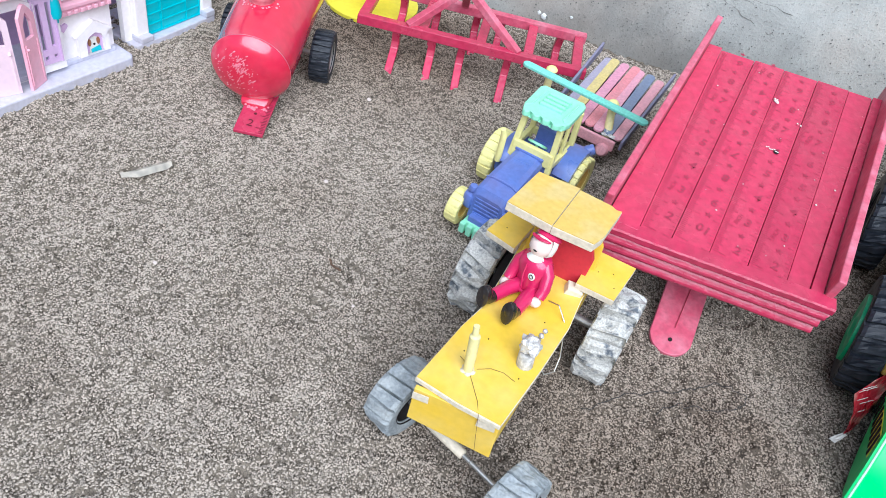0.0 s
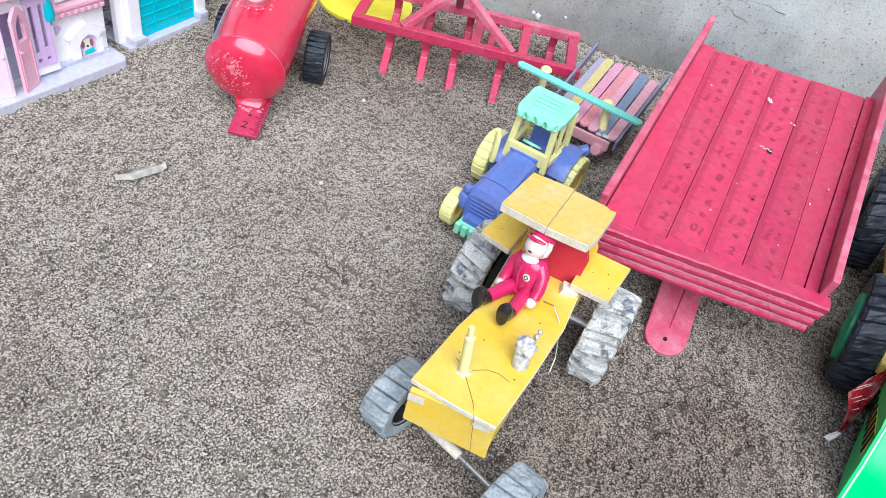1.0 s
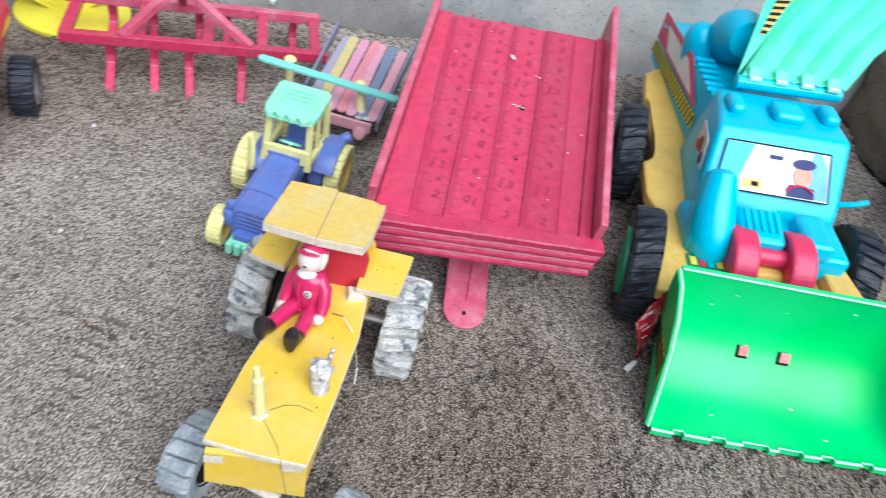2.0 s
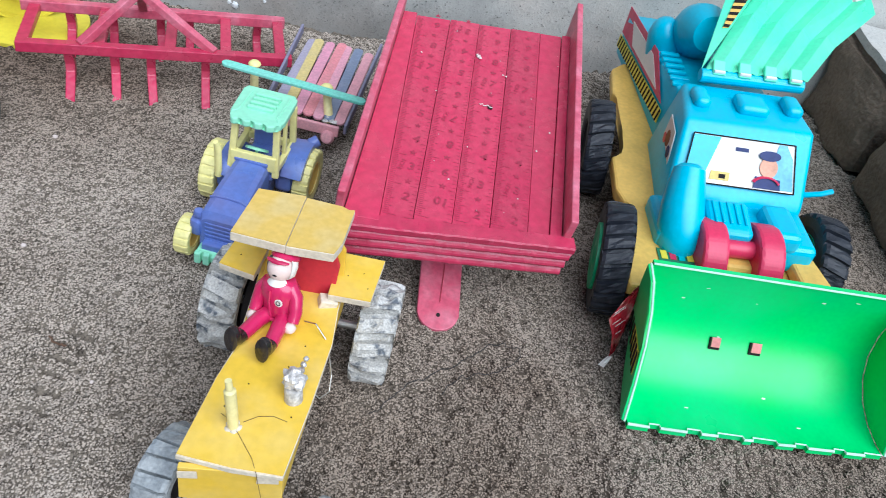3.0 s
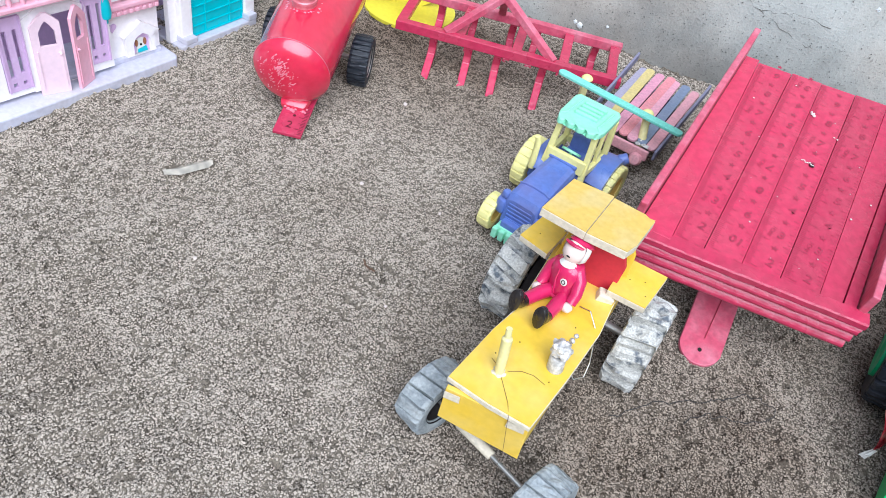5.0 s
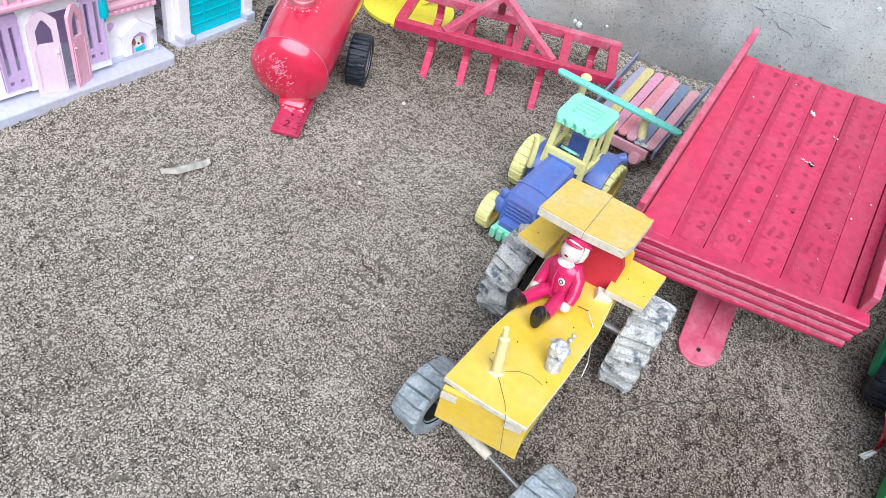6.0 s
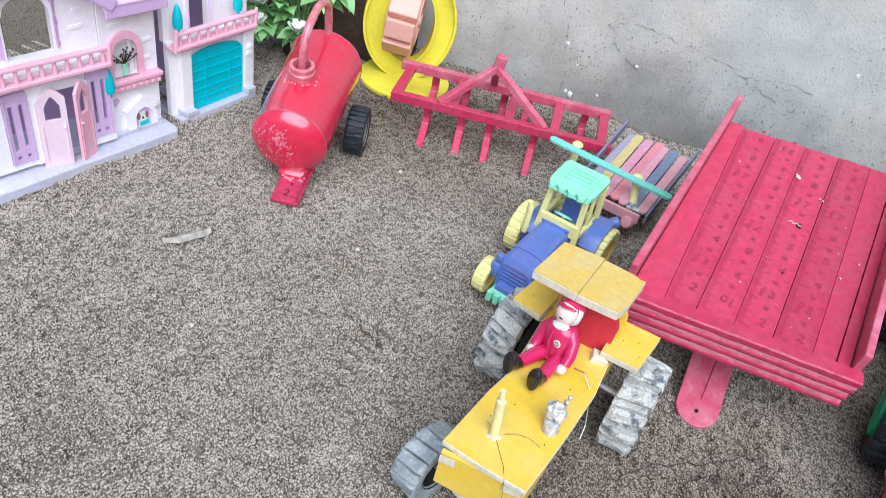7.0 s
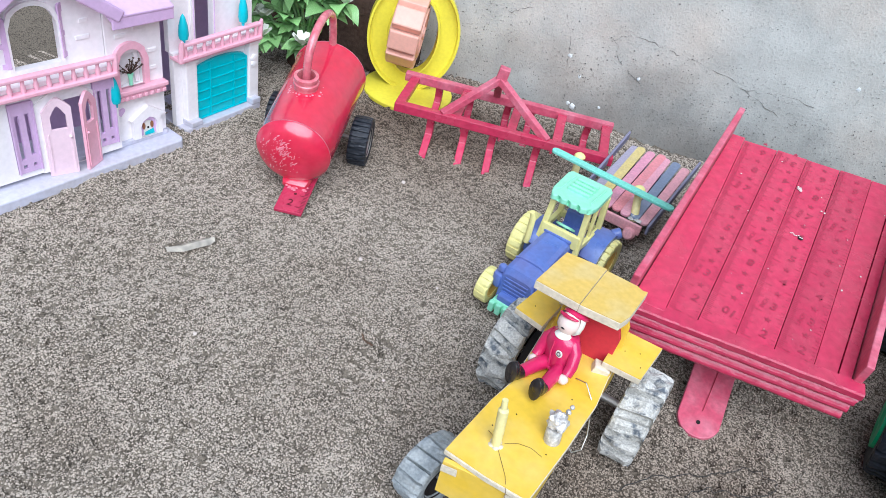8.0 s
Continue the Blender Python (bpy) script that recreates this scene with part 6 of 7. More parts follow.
    tagged(ob, "seated red plastic doll with cap and black boots", "doll")


make_tractor()
make_driver()


# ---- loader with a green bucket ----
def make_dozer():
    t = thing("toy_loader", pose(0.3010, 0.3985, 0.0, 0, 0, -6), "sky blue and amber plastic toy loader, green bucket, black tyres", "toy loader")
    # tyres
    for x, y, lean, yaw, hub in ((-0.0870, -0.0165, -8, -9, HUBGREEN), (-0.0825, 0.1180, -8, -7, BLACK), (0.0660, 0.0160, 2, -6, HUBGREEN), (0.0560, 0.1240, 0, -8, BLACK)):
        wheel = tyre(t, pose(x, y, 0.0385, 0, lean, yaw), 0.0375, 0.0200, BLACK, 24, 0.0026, 14 if x < 0 else -14, name="wheel", rim=hub, label="black lugged tyre")
        if hub is HUBGREEN:
            bm = bmnew()
            lathe(bm, [(0, 0.0020), (0.006, 0.0020), (0.0075, 0.0008), (0.0165, 0.0004), (0.0195, 0.0016), (0.0225, 0.0012), (0.0228, -0.004)], 32,
                  pose(x, y, 0.0385, 0, lean, yaw) @ pose(-0.0102 if x < 0 else 0.0102, 0, 0, 0, -90 if x < 0 else 90, 0))
            part("hub_cap", bm, HUBGREEN, wheel, "bright green hub cap", smooth=True)
    # amber chassis with wing plates over the wheels
    bm = bmnew()
    box(bm, 0.098, 0.270, 0.018, 0, 0.085, 0.0260, bevel=0.002)
    part("chassis", bm, AMBER, t, "worn amber plastic chassis")
    for sx in (-1, 1):
        bm = bmnew()
        poly = [(0.040, -0.054), (0.084, -0.054), (0.084, -0.033), (0.0745, -0.008), (0.067, 0.028), (0.075, 0.033), (0.079, 0.047), (0.0765, 0.088), (0.066, 0.092), (0.0655, 0.102), (0.0626, 0.1265), (0.058, 0.180), (0.063, 0.187), (0.0575, 0.232), (0.046, 0.243), (0.036, 0.250), (0.030, 0.220)]
        plate(bm, [(sx * (x if sx < 0 else 0.030 + (x - 0.030) * 0.45), y) for x, y in poly], 0.010, pose(0, 0, 0.0440), bevel=0.0022)
        part("side_plate", bm, AMBER, t, "amber running board")
    bm = bmnew()
    box(bm, 0.080, 0.030, 0.016, 0, -0.036, 0.0300, bevel=0.003)
    front = part("front_deck", bm, AMBER, t)
    bm = bmnew()
    box(bm, 0.0250, 0.0130, 0.0008, -0.0480, -0.0225, 0.0541)
    st = part("number_sticker", bm, GREEN_DK, front, "green and yellow printed sticker")
    for k, mt in enumerate((LEMON, CRIMSON, TURQ, LEMON)):
        bm = bmnew()
        box(bm, 0.0042, 0.0080, 0.0004, -0.0566 + 0.0058 * k, -0.0225, 0.0550)
        part("print", bm, mt, st)
    # blue nose with filter, grille block and lamp
    bm = bmnew()
    box(bm, 0.109, 0.044, 0.022, -0.0065, 0.0090, 0.0440, bevel=0.005, seg=3)
    part("nose", bm, SKYBLUE, t)
    bm = bmnew()
    b2 = bmnew()
    box(b2, 0.030, 0.030, 0.020, 0, 0, 0, bevel=0.004, seg=3)
    bmesh.ops.transform(b2, matrix=pose(-0.0165, 0.001, 0.0590, 12, 0, 0), verts=b2.verts)
    merge(bm, b2)
    gr = part("grille_block", bm, SKYBLUE, t)
    for k in range(5):
        bm = bmnew()
        bar(bm, (-0.0265 + 0.005 * k, -0.010, 0.0775), (-0.0265 + 0.005 * k, 0.008, 0.0808), 0.0018, 0.0022, 0.0005)
        part("grille_rib", bm, SKYBLUE, gr)
    bm = bmnew()
    tube(bm, [(-0.0445, -0.0105, 0.0480), (-0.0450, -0.0085, 0.0560), (-0.0455, -0.0040, 0.0660), (-0.0465, 0.0040, 0.0780), (-0.0460, 0.0120, 0.0880), (-0.0450, 0.0190, 0.0955), (-0.0448, 0.0212, 0.0980)], [0.0120, 0.0150, 0.0152, 0.0140, 0.0122, 0.0104, 0.0060], 20)
    part("air_filter", bm, SKYBLUE, t, "rounded blue air filter", smooth=True)
    bm = bmnew()
    box(bm, 0.021, 0.036, 0.016, 0.0230, 0.0040, 0.0600, bevel=0.005, seg=3)
    part("lamp_box", bm, SKYBLUE, t)
    # cab: tapered box with a sloped windscreen
    bm = bmnew()
    lo = [(-0.0545, 0.022), (0.0460, 0.022), (0.0500, 0.114), (-0.0460, 0.114)]
    mi = [(-0.0500, 0.030), (0.0500, 0.031), (0.0550, 0.117), (-0.0420, 0.116)]
    hi = [(-0.0425, 0.066), (0.0525, 0.067), (0.0510, 0.119), (-0.0330, 0.119)]
    rows = [[bm.verts.new((x, y, z)) for x, y in r] for r, z in ((lo, 0.044), (mi, 0.068), (hi, 0.108))]
    for p, q in zip(rows, rows[1:]):
        for i in range(4):
            bm.faces.new((p[i], p[(i + 1) % 4], q[(i + 1) % 4], q[i]))
    bm.faces.new(rows[0][::-1])
    bm.faces.new(rows[-1])
    bmesh.ops.bevel(bm, geom=bm.edges[:], offset=0.004, segments=3, profile=0.5, affect="EDGES")
    cab = part("cab", bm, SKYBLUE, t, "glossy sky blue cab", smooth=True)
    bm = bmnew()
    for x, y, w in ((-0.027, 0.092, 0.012), (0.010, 0.090, 0.023), (0.042, 0.096, 0.013)):
        box(bm, w, 0.022, 0.0095, x, y, 0.1055, bevel=0.0042, seg=3)
    part("roof_lamp", bm, SKYBLUE, cab, smooth=True)
    # windscreen sticker in the slope's plane
    a, b = Vector((0, 0.0300, 0.068)), Vector((0, 0.066, 0.108))
    up = (b - a).normalized()
    nrm = Vector((0, -up.z, up.y))
    wm = Matrix((Vector((1, 0, 0)), up, nrm)).transposed().to_4x4()
    wm.translation = a + nrm * 0.0008
    wm = wm @ pose(0.0008, 0.0060, 0) @ Matrix.Diagonal((0.93, 0.85, 1, 1))
    bm = bmnew()
    plate(bm, [(-0.0440, 0.004), (0.0420, 0.004), (0.0395, 0.0440), (-0.0390, 0.0440)], 0.0005, wm)
    ws = part("windscreen_sticker", bm, STICKER, cab, "windscreen sticker with a printed driver in simple shapes")
    def pr(poly, material, lift=0.0008):
        bm = bmnew()
        plate(bm, poly, 0.0003, wm @ pose(0, 0, lift))
        part("print", bm, material, ws)
    rim = [(-0.0440, 0.004), (0.0420, 0.004), (0.0395, 0.0440), (-0.0390, 0.0440)]
    bm = bmnew()
    for i in range(4):
        p, q = rim[i], rim[(i + 1) % 4]
        bar(bm, wm @ Vector((*p, 0.001)), wm @ Vector((*q, 0.001)), 0.0008, 0.0006)
    part("print_border", bm, DARK, ws)
    pr([(-0.0435, 0.005), (-0.0300, 0.005), (-0.0180, 0.0430), (-0.0385, 0.0430)], SKYBLUE)
    pr([(0.0180, 0.0060), (0.0405, 0.0060), (0.0385, 0.0320), (0.0330, 0.0430), (0.0270, 0.0430)], PALEBLUE)
    pr(arc(0.0205, 0.0230, 0.0070, 0, 360, 18, 0.0085)[:-1], FACE, 0.0012)
    pr(arc(0.0205, 0.0325, 0.0085, 0, 360, 16, 0.0042)[:-1], NAVY, 0.0016)
    pr([(0.0100, 0.0055), (0.0310, 0.0055), (0.0300, 0.0140), (0.0110, 0.0150)], NAVY, 0.0011)
    bm = bmnew()
    face = arc(0.0195, 0.0075, 0.0105, 20, 160, 12, 0.0075)
    for p, q in zip(face, face[1:]):
        bar(bm, wm @ Vector((*p, 0.0018)), wm @ Vector((*q, 0.0018)), 0.0022, 0.0006)
    part("print", bm, CRIMSON, ws)
    pr([(-0.0060, 0.0335), (0.0040, 0.0335), (0.0040, 0.0365), (-0.0060, 0.0365)], NAVY)
    pr([(-0.0240, 0.0080), (-0.0090, 0.0080), (-0.0085, 0.0150), (-0.0230, 0.0150)], PALEYEL)
    pr([(-0.0170, 0.0095), (-0.0120, 0.0095), (-0.0120, 0.0130), (-0.0170, 0.0130)], DARK, 0.0012)
    # side sticker on the cab
    bm = bmnew()
    sd = Vector((0.108, 1, 0)).normalized()
    wm2 = Matrix((sd, Vector((0, 0, 1)), sd.cross(Vector((0, 0, 1))) * -1)).transposed().to_4x4()
    wm2.translation = Vector((-0.0466, 0.052, 0.0710))
    plate(bm, [(0, 0), (0.040, 0), (0.038, 0.024), (0.012, 0.024)], 0.0006, wm2)
    sw = part("window_sticker", bm, STICKER, cab, "printed side window")
    for px, pz, q, mt in ((0.012, 0.008, 0.0045, NAVY), (0.024, 0.012, 0.0060, DOG), (0.033, 0.007, 0.0040, CRIMSON)):
        bm = bmnew()
        plate(bm, arc(px, pz, q, 0, 360, 14)[:-1], 0.0004, wm2 @ pose(0, 0, 0.0007))
        part("print", bm, mt, sw)
    bm = bmnew()
    tube(bm, [(0.0500, 0.040, 0.074), (0.0600, 0.038, 0.078), (0.0680, 0.040, 0.080)], 0.0020, 8)
    part("mirror_arm", bm, SKYBLUE, cab, smooth=True)
    # rear body: sloped side panels with stickers
    bm = bmnew()
    lo = [(-0.0380, 0.112), (0.0480, 0.112), (0.0460, 0.288), (-0.0440, 0.288)]
    hi = [(-0.0340, 0.122), (0.0400, 0.122), (0.0420, 0.282), (-0.0430, 0.282)]
    rows = [[bm.verts.new((x, y, z + dz * (y - 0.12) / 0.16)) for x, y in r] for r, z, dz in ((lo, 0.048, -0.004), (hi, 0.100, -0.014))]
    for i in range(4):
        bm.faces.new((rows[0][i], rows[0][(i + 1) % 4], rows[1][(i + 1) % 4], rows[1][i]))
    bm.faces.new(rows[0][::-1])
    bm.faces.new(rows[1])
    bmesh.ops.bevel(bm, geom=bm.edges[:], offset=0.003, segments=2, profile=0.5, affect="EDGES")
    rear = part("rear_body", bm, SKYBLUE, t, smooth=True)
    a = Vector((-0.0408, 0.204, 0.0495))
    fwd = Vector((0.040, -1, 0.075)).normalized()
    up = Vector((0.07, 0.075, 1)).normalized()
    nrm = fwd.cross(up).normalized()
    up = nrm.cross(fwd)
    sm = Matrix((fwd, up, nrm)).transposed().to_4x4()
    sm.translation = a + nrm * 0.0012
    sm = sm @ Matrix.Diagonal((1.28, 1, 1, 1))
    bm = bmnew()
    plate(bm, [(-0.062, 0.023), (0.055, 0.023), (0.020, 0.048), (-0.062, 0.048)], 0.0005, sm)
    sd = part("side_sticker", bm, CRIMSON, rear, "red and white printed side sticker")
    bm = bmnew()
    plate(bm, [(-0.030, 0.026), (0.040, 0.026), (0.014, 0.042), (-0.045, 0.042)], 0.0004, sm @ pose(0, 0, 0.0005))
    part("print", bm, STICKER, sd)
    bm = bmnew()
    plate(bm, [(-0.064, 0.009), (0.060, 0.009), (0.060, 0.020), (-0.064, 0.020)], 0.0005, sm)
    hz = part("hazard_sticker", bm, LEMON, rear, "black and yellow hazard stripe")
    for k in range(22):
        bm = bmnew()
        x = -0.062 + 0.0056 * k
        plate(bm, [(x, 0.009), (x + 0.0020, 0.009), (x + 0.0046, 0.020), (x + 0.0026, 0.020)], 0.0003, sm @ pose(0, 0, 0.0006))
        part("stripe", bm, DARK, hz)
    for k in range(6):
        bm = bmnew()
        bar(bm, (-0.0370, 0.130 + 0.010 * k, 0.0990), (-0.0210, 0.130 + 0.010 * k, 0.0990), 0.0045, 0.0030, 0.0010)
        part("vent_rib", bm, SKYBLUE, rear)
    # boom and hoe bucket folded over the cab
    bm = bmnew()
    tube(bm, [(-0.002, 0.225, 0.094), (-0.006, 0.196, 0.116), (-0.008, 0.184, 0.122), (-0.006, 0.172, 0.124)], [0.021, 0.022, 0.020, 0.014], 20)
    boom = part("boom", bm, SKYBLUE, t, "thick blue boom", smooth=True)
    bm = bmnew()
    lathe(bm, [(0, 0.0190), (0.006, 0.0175), (0.0105, 0.0130), (0.0135, 0.0060), (0.0145, -0.004), (0.0150, -0.014)], 22, pose(-0.029, 0.206, 0.100, 0, -14, 0))
    part("knuckle", bm, SKYBLUE, boom, smooth=True)
    bm = bmnew()
    rod(bm, (-0.022, 0.122, 0.1130), (0.058, 0.124, 0.1140), 0.0052, bevel=0.001)
    part("hinge_bar", bm, SKYBLUE, boom)
    bm = bmnew()
    n = 4
    base = [(-0.0190 + 0.078 * k / (2 * n), 0.122, 0.1190 + 0.0010 * k / n + (0.0016 if k % 2 else -0.0016)) for k in range(2 * n + 1)]
    tops = [(0.0410 + 0.092 * k / (2 * n), 0.2075, 0.1790 - 0.0280 * k / (2 * n) + (0.0050 if k % 2 else -0.0050)) for k in range(2 * n + 1)]
    mids = [tuple((p[i] + q[i]) / 2 + (0, 0.010, -0.006)[i] for i in range(3)) for p, q in zip(base, tops)]
    back = Vector((0, 0.0025, -0.0025))
    for off in (Vector((0, 0, 0)), back):
        r0, r1, r2 = [[bm.verts.new(Vector(p) + off) for p in row] for row in (base, mids, tops)]
        for p, q in ((r0, r1), (r1, r2)):
            for i in range(2 * n):
                bm.faces.new((p[i], p[i + 1], q[i + 1], q[i]))
    hoe = part("hoe_bucket", bm, HOE_GREEN, boom, "bright green ribbed hoe bucket")
    for k in range(n):
        p = Vector(base[2 * k + 1])
        bm = bmnew()
        box(bm, 0.0100, 0.0120, 0.0030, p.x, p.y + 0.002, p.z - 0.0020, pose(0, 0, 0, 40, 0, 0), bevel=0.0010)
        part("tooth", bm, HOE_GREEN, hoe, "green tooth, white at the edge")
        bm = bmnew()
        box(bm, 0.0085, 0.0020, 0.0022, p.x, p.y - 0.0030, p.z - 0.0030, bevel=0.0006)
        part("worn_edge", bm, STICKER, hoe)
    for k in range(n):
        p, q = Vector(tops[2 * k]), Vector(tops[2 * k + 1])
        bm = bmnew()
        tube(bm, [p.lerp(q, 0.15), p.lerp(q, 0.95)], [0.0012, 0.0016], 7)
        part("worn_edge", bm, STICKER, hoe)
    # cheek at the hoe's side, with a hazard strip
    foot, inner, outer = Vector((-0.0215, 0.124, 0.1170)), Vector((0.0390, 0.2090, 0.1770)), Vector((0.0075, 0.2075, 0.1705))
    face = (inner - foot).cross(outer - foot).normalized()
    face = -face if face.y > 0 else face

    def slab(corners, lift, thick):
        bm = bmnew()
        lo, hi = [[bm.verts.new(p + face * q) for p in corners] for q in (lift - thick, lift)]
        bm.faces.new(lo[::-1])
        bm.faces.new(hi)
        for i in range(len(corners)):
            j = (i + 1) % len(corners)
            bm.faces.new((lo[i], lo[j], hi[j], hi[i]))
        return bm

    ck = part("hoe_cheek", slab([foot, inner, outer], 0.0, 0.0030), HOE_GREEN, hoe)
    a0, a1 = foot.lerp(inner, 0.36).lerp(foot.lerp(outer, 0.36), 0.14), foot.lerp(inner, 0.97).lerp(foot.lerp(outer, 0.97), 0.10)
    b0, b1 = foot.lerp(outer, 0.36).lerp(foot.lerp(inner, 0.36), 0.45), foot.lerp(outer, 0.97).lerp(foot.lerp(inner, 0.97), 0.34)
    part("hazard_sticker", slab([a0, a1, b1, b0], 0.0006, 0.0004), AMBER, ck, "amber and black hazard strip")
    for k in range(11):
        u0, u1 = k / 11, (k + 0.42) / 11
        part("stripe", slab([a0.lerp(a1, u0), a0.lerp(a1, u1), b0.lerp(b1, u1 + 0.02), b0.lerp(b1, u0 + 0.02)], 0.0011, 0.0004), DARK, ck)
    # lift arms
    for x in (-0.0285, 0.0085):
        bm = bmnew()
        poly = [(-0.060, 0.010), (-0.060, 0.026), (-0.042, 0.050)] + [(-0.014 + 0.026 * math.cos(radians(a)), 0.052 + 0.026 * math.sin(radians(a))) for a in range(150, -31, -15)] + [(-0.010, 0.024), (-0.030, 0.016)]
        plate(bm, [(y, z) for y, z in poly], 0.0170, Matrix(((0, 0, 1, x - 0.0085), (1, 0, 0, 0.0), (0, 1, 0, 0.0), (0, 0, 0, 1))), bevel=0.0025)
        arm = part("lift_arm", bm, CRIMSON, t, "rounded crimson lift arm")
        bm = bmnew()
        box(bm, 0.0055, 0.0016, 0.0085, x + 0.0015, -0.0345, 0.0585, pose(0, 0, 0, -40, 0, 0), bevel=0.0006)
        part("latch", bm, YEL_TOY, arm, "pale yellow latch")
    bm = bmnew()
    rod(bm, (-0.0240, -0.0180, 0.0640), (0.0040, -0.0180, 0.0640), 0.0062, bevel=0.001)
    part("cross_tube", bm, CRIMSON, t, smooth=True)
    bm = bmnew()
    box(bm, 0.026, 0.016, 0.012, -0.005, -0.022, 0.0460, bevel=0.003)
    part("arm_link", bm, AMBER, t)
    # bucket: curved shell with cheeks and a notched lip
    W = 0.0800
    prof = [(-0.1240, 0.0070), (-0.1160, 0.0058), (-0.1010, 0.0066), (-0.0870, 0.0110), (-0.0745, 0.0200), (-0.0665, 0.0320), (-0.0630, 0.0470), (-0.0635, 0.0640), (-0.0660, 0.0810)]
    bm = bmnew()
    cuts = [-W] + [-W + 2 * W * (k + 0.26 * math.sin(k * 2.4)) / 14 for k in range(1, 14)] + [W]
    xs = [x for a, b in zip(cuts, cuts[1:]) for x in (a + 0.0003, b - 0.0003)]
    tooth = [-0.0020 - 0.0004 * math.sin(k * 1.7) if (k // 2) % 2 == 0 else 0.0002 for k in range(len(xs))]
    inner, outer = [], []
    for i, (y, z) in enumerate(prof):
        y2, z2 = (prof[min(i + 1, len(prof) - 1)][0] - prof[max(i - 1, 0)][0], prof[min(i + 1, len(prof) - 1)][1] - prof[max(i - 1, 0)][1])
        ln = math.hypot(y2, z2)
        ny, nz = z2 / ln * 0.0035, -y2 / ln * 0.0035
        rowi, rowo = [], []
        for k, x in enumerate(xs):
            dy = tooth[k] if i == 0 else 0.0
            rowi.append(bm.verts.new((x, y + dy, z)))
            rowo.append(bm.verts.new((x, y + dy + ny, z + nz)))
        inner.append(rowi)
        outer.append(rowo)
    for rows in (inner, outer):
        for p, q in zip(rows, rows[1:]):
            for k in range(len(xs) - 1):
                bm.faces.new((p[k], p[k + 1], q[k + 1], q[k]))
    for p, q in ((inner[0], outer[0]), (inner[-1], outer[-1])):
        for k in range(len(xs) - 1):
            bm.faces.new((p[k], p[k + 1], q[k + 1], q[k]))
    shell = part("bucket", bm, GREEN, t, "bright green loader bucket, lip notched and worn white", smooth=True)
    for sx in (-1, 1):
        bm = bmnew()
        poly = prof + [(-0.0790, 0.0785), (-0.0920, 0.0665), (-0.1030, 0.0500), (-0.1140, 0.0290)]
        plate(bm, poly, 0.0035, Matrix(((0, 0, 1, sx * W - (0.0 if sx > 0 else 0.0035)), (1, 0, 0, 0.0), (0, 1, 0, 0.0), (0, 0, 0, 1))), bevel=0.0008)
        cheek = part("bucket_cheek", bm, GREEN, shell)
        edge = prof[-1:] + poly[len(prof):] + prof[:1]
        bm = bmnew()
        tube(bm, [(sx * (W + 0.0015), y, z) for y, z in edge], 0.0007, 8)
        part("worn_edge", bm, PALE_MINT, cheek, "whitish worn bucket edge", smooth=True)
        if sx < 0:
            bm = bmnew()
            plate(bm, [(-0.1080, 0.0300), (-0.0700, 0.0300), (-0.0700, 0.0440), (-0.1020, 0.0440)], 0.0004, Matrix(((0, 0, -1, -W - 0.0037), (1, 0, 0, 0.0), (0, 1, 0, 0.0), (0, 0, 0, 1))))
            hz = part("hazard_sticker", bm, LEMON, cheek, "yellow and black hazard stripes")
            for k in range(7):
                bm = bmnew()
                y = -0.1070 + 0.0056 * k
                plate(bm, [(y, 0.0302), (y + 0.0028, 0.0302), (y + 0.0060, 0.0438), (y + 0.0032, 0.0438)], 0.0004, Matrix(((0, 0, -1, -W - 0.0043), (1, 0, 0, 0.0), (0, 1, 0, 0.0), (0, 0, 0, 1))))
                part("stripe", bm, DARK, hz)
    rnd = random.Random(6)
    for k in range(9):
        i = rnd.choice((1, 2, 4, 5, 6, 7))
        f = rnd.uniform(0.1, 0.9)
        (y0, z0), (y1, z1) = prof[i], prof[i + 1]
        ln = math.hypot(y1 - y0, z1 - z0)
        c = Vector((rnd.uniform(-0.065, 0.055), y0 + (y1 - y0) * f - (z1 - z0) / ln * 0.0004, z0 + (z1 - z0) * f + (y1 - y0) / ln * 0.0004))
        along = Vector((0, (y1 - y0) / ln, (z1 - z0) / ln))
        a, b = rnd.uniform(0.0005, 0.0020), rnd.uniform(0.0003, 0.0008)
        bm = bmnew()
        bm.faces.new([bm.verts.new(c + Vector((a * math.cos(q), 0, 0)) + along * b * math.sin(q)) for q in (0, 1, 2, 3, 4, 5)])
        part("scuff", bm, STICKER, shell, "pale scuff on the green plastic")
    bm = bmnew()
    tube(bm, [(-W, -0.0665, 0.0815), (W, -0.0665, 0.0815)], 0.0007, 8)
    part("worn_edge", bm, PALE_MINT, shell, smooth=True)
    bm = bmnew()
    tube(bm, [(x, prof[0][0] + tooth[k], prof[0][1] + 0.0004) for k, x in enumerate(xs)], [0.0009 if (k // 2) % 2 == 0 else 0.0005 for k in range(len(xs))], 7)
    part("worn_lip", bm, PALE_MINT, shell, "whitish worn lip", smooth=True)
    for x in (-0.0235, 0.0050):
        bm = bmnew()
        box(bm, 0.0078, 0.0030, 0.0078, x, -0.0718, 0.0238, pose(0, 0, 0, -33, 0, 0), bevel=0.0003)
        tab = part("arm_tab", bm, DARK, shell)
        bm = bmnew()
        box(bm, 0.0064, 0.0012, 0.0064, x + 0.0003, -0.0724, 0.0262, pose(0, 0, 0, -33, 0, 0), bevel=0.0003)
        part("tab_end", bm, ROSE, tab, "rosy square arm end in a slot")
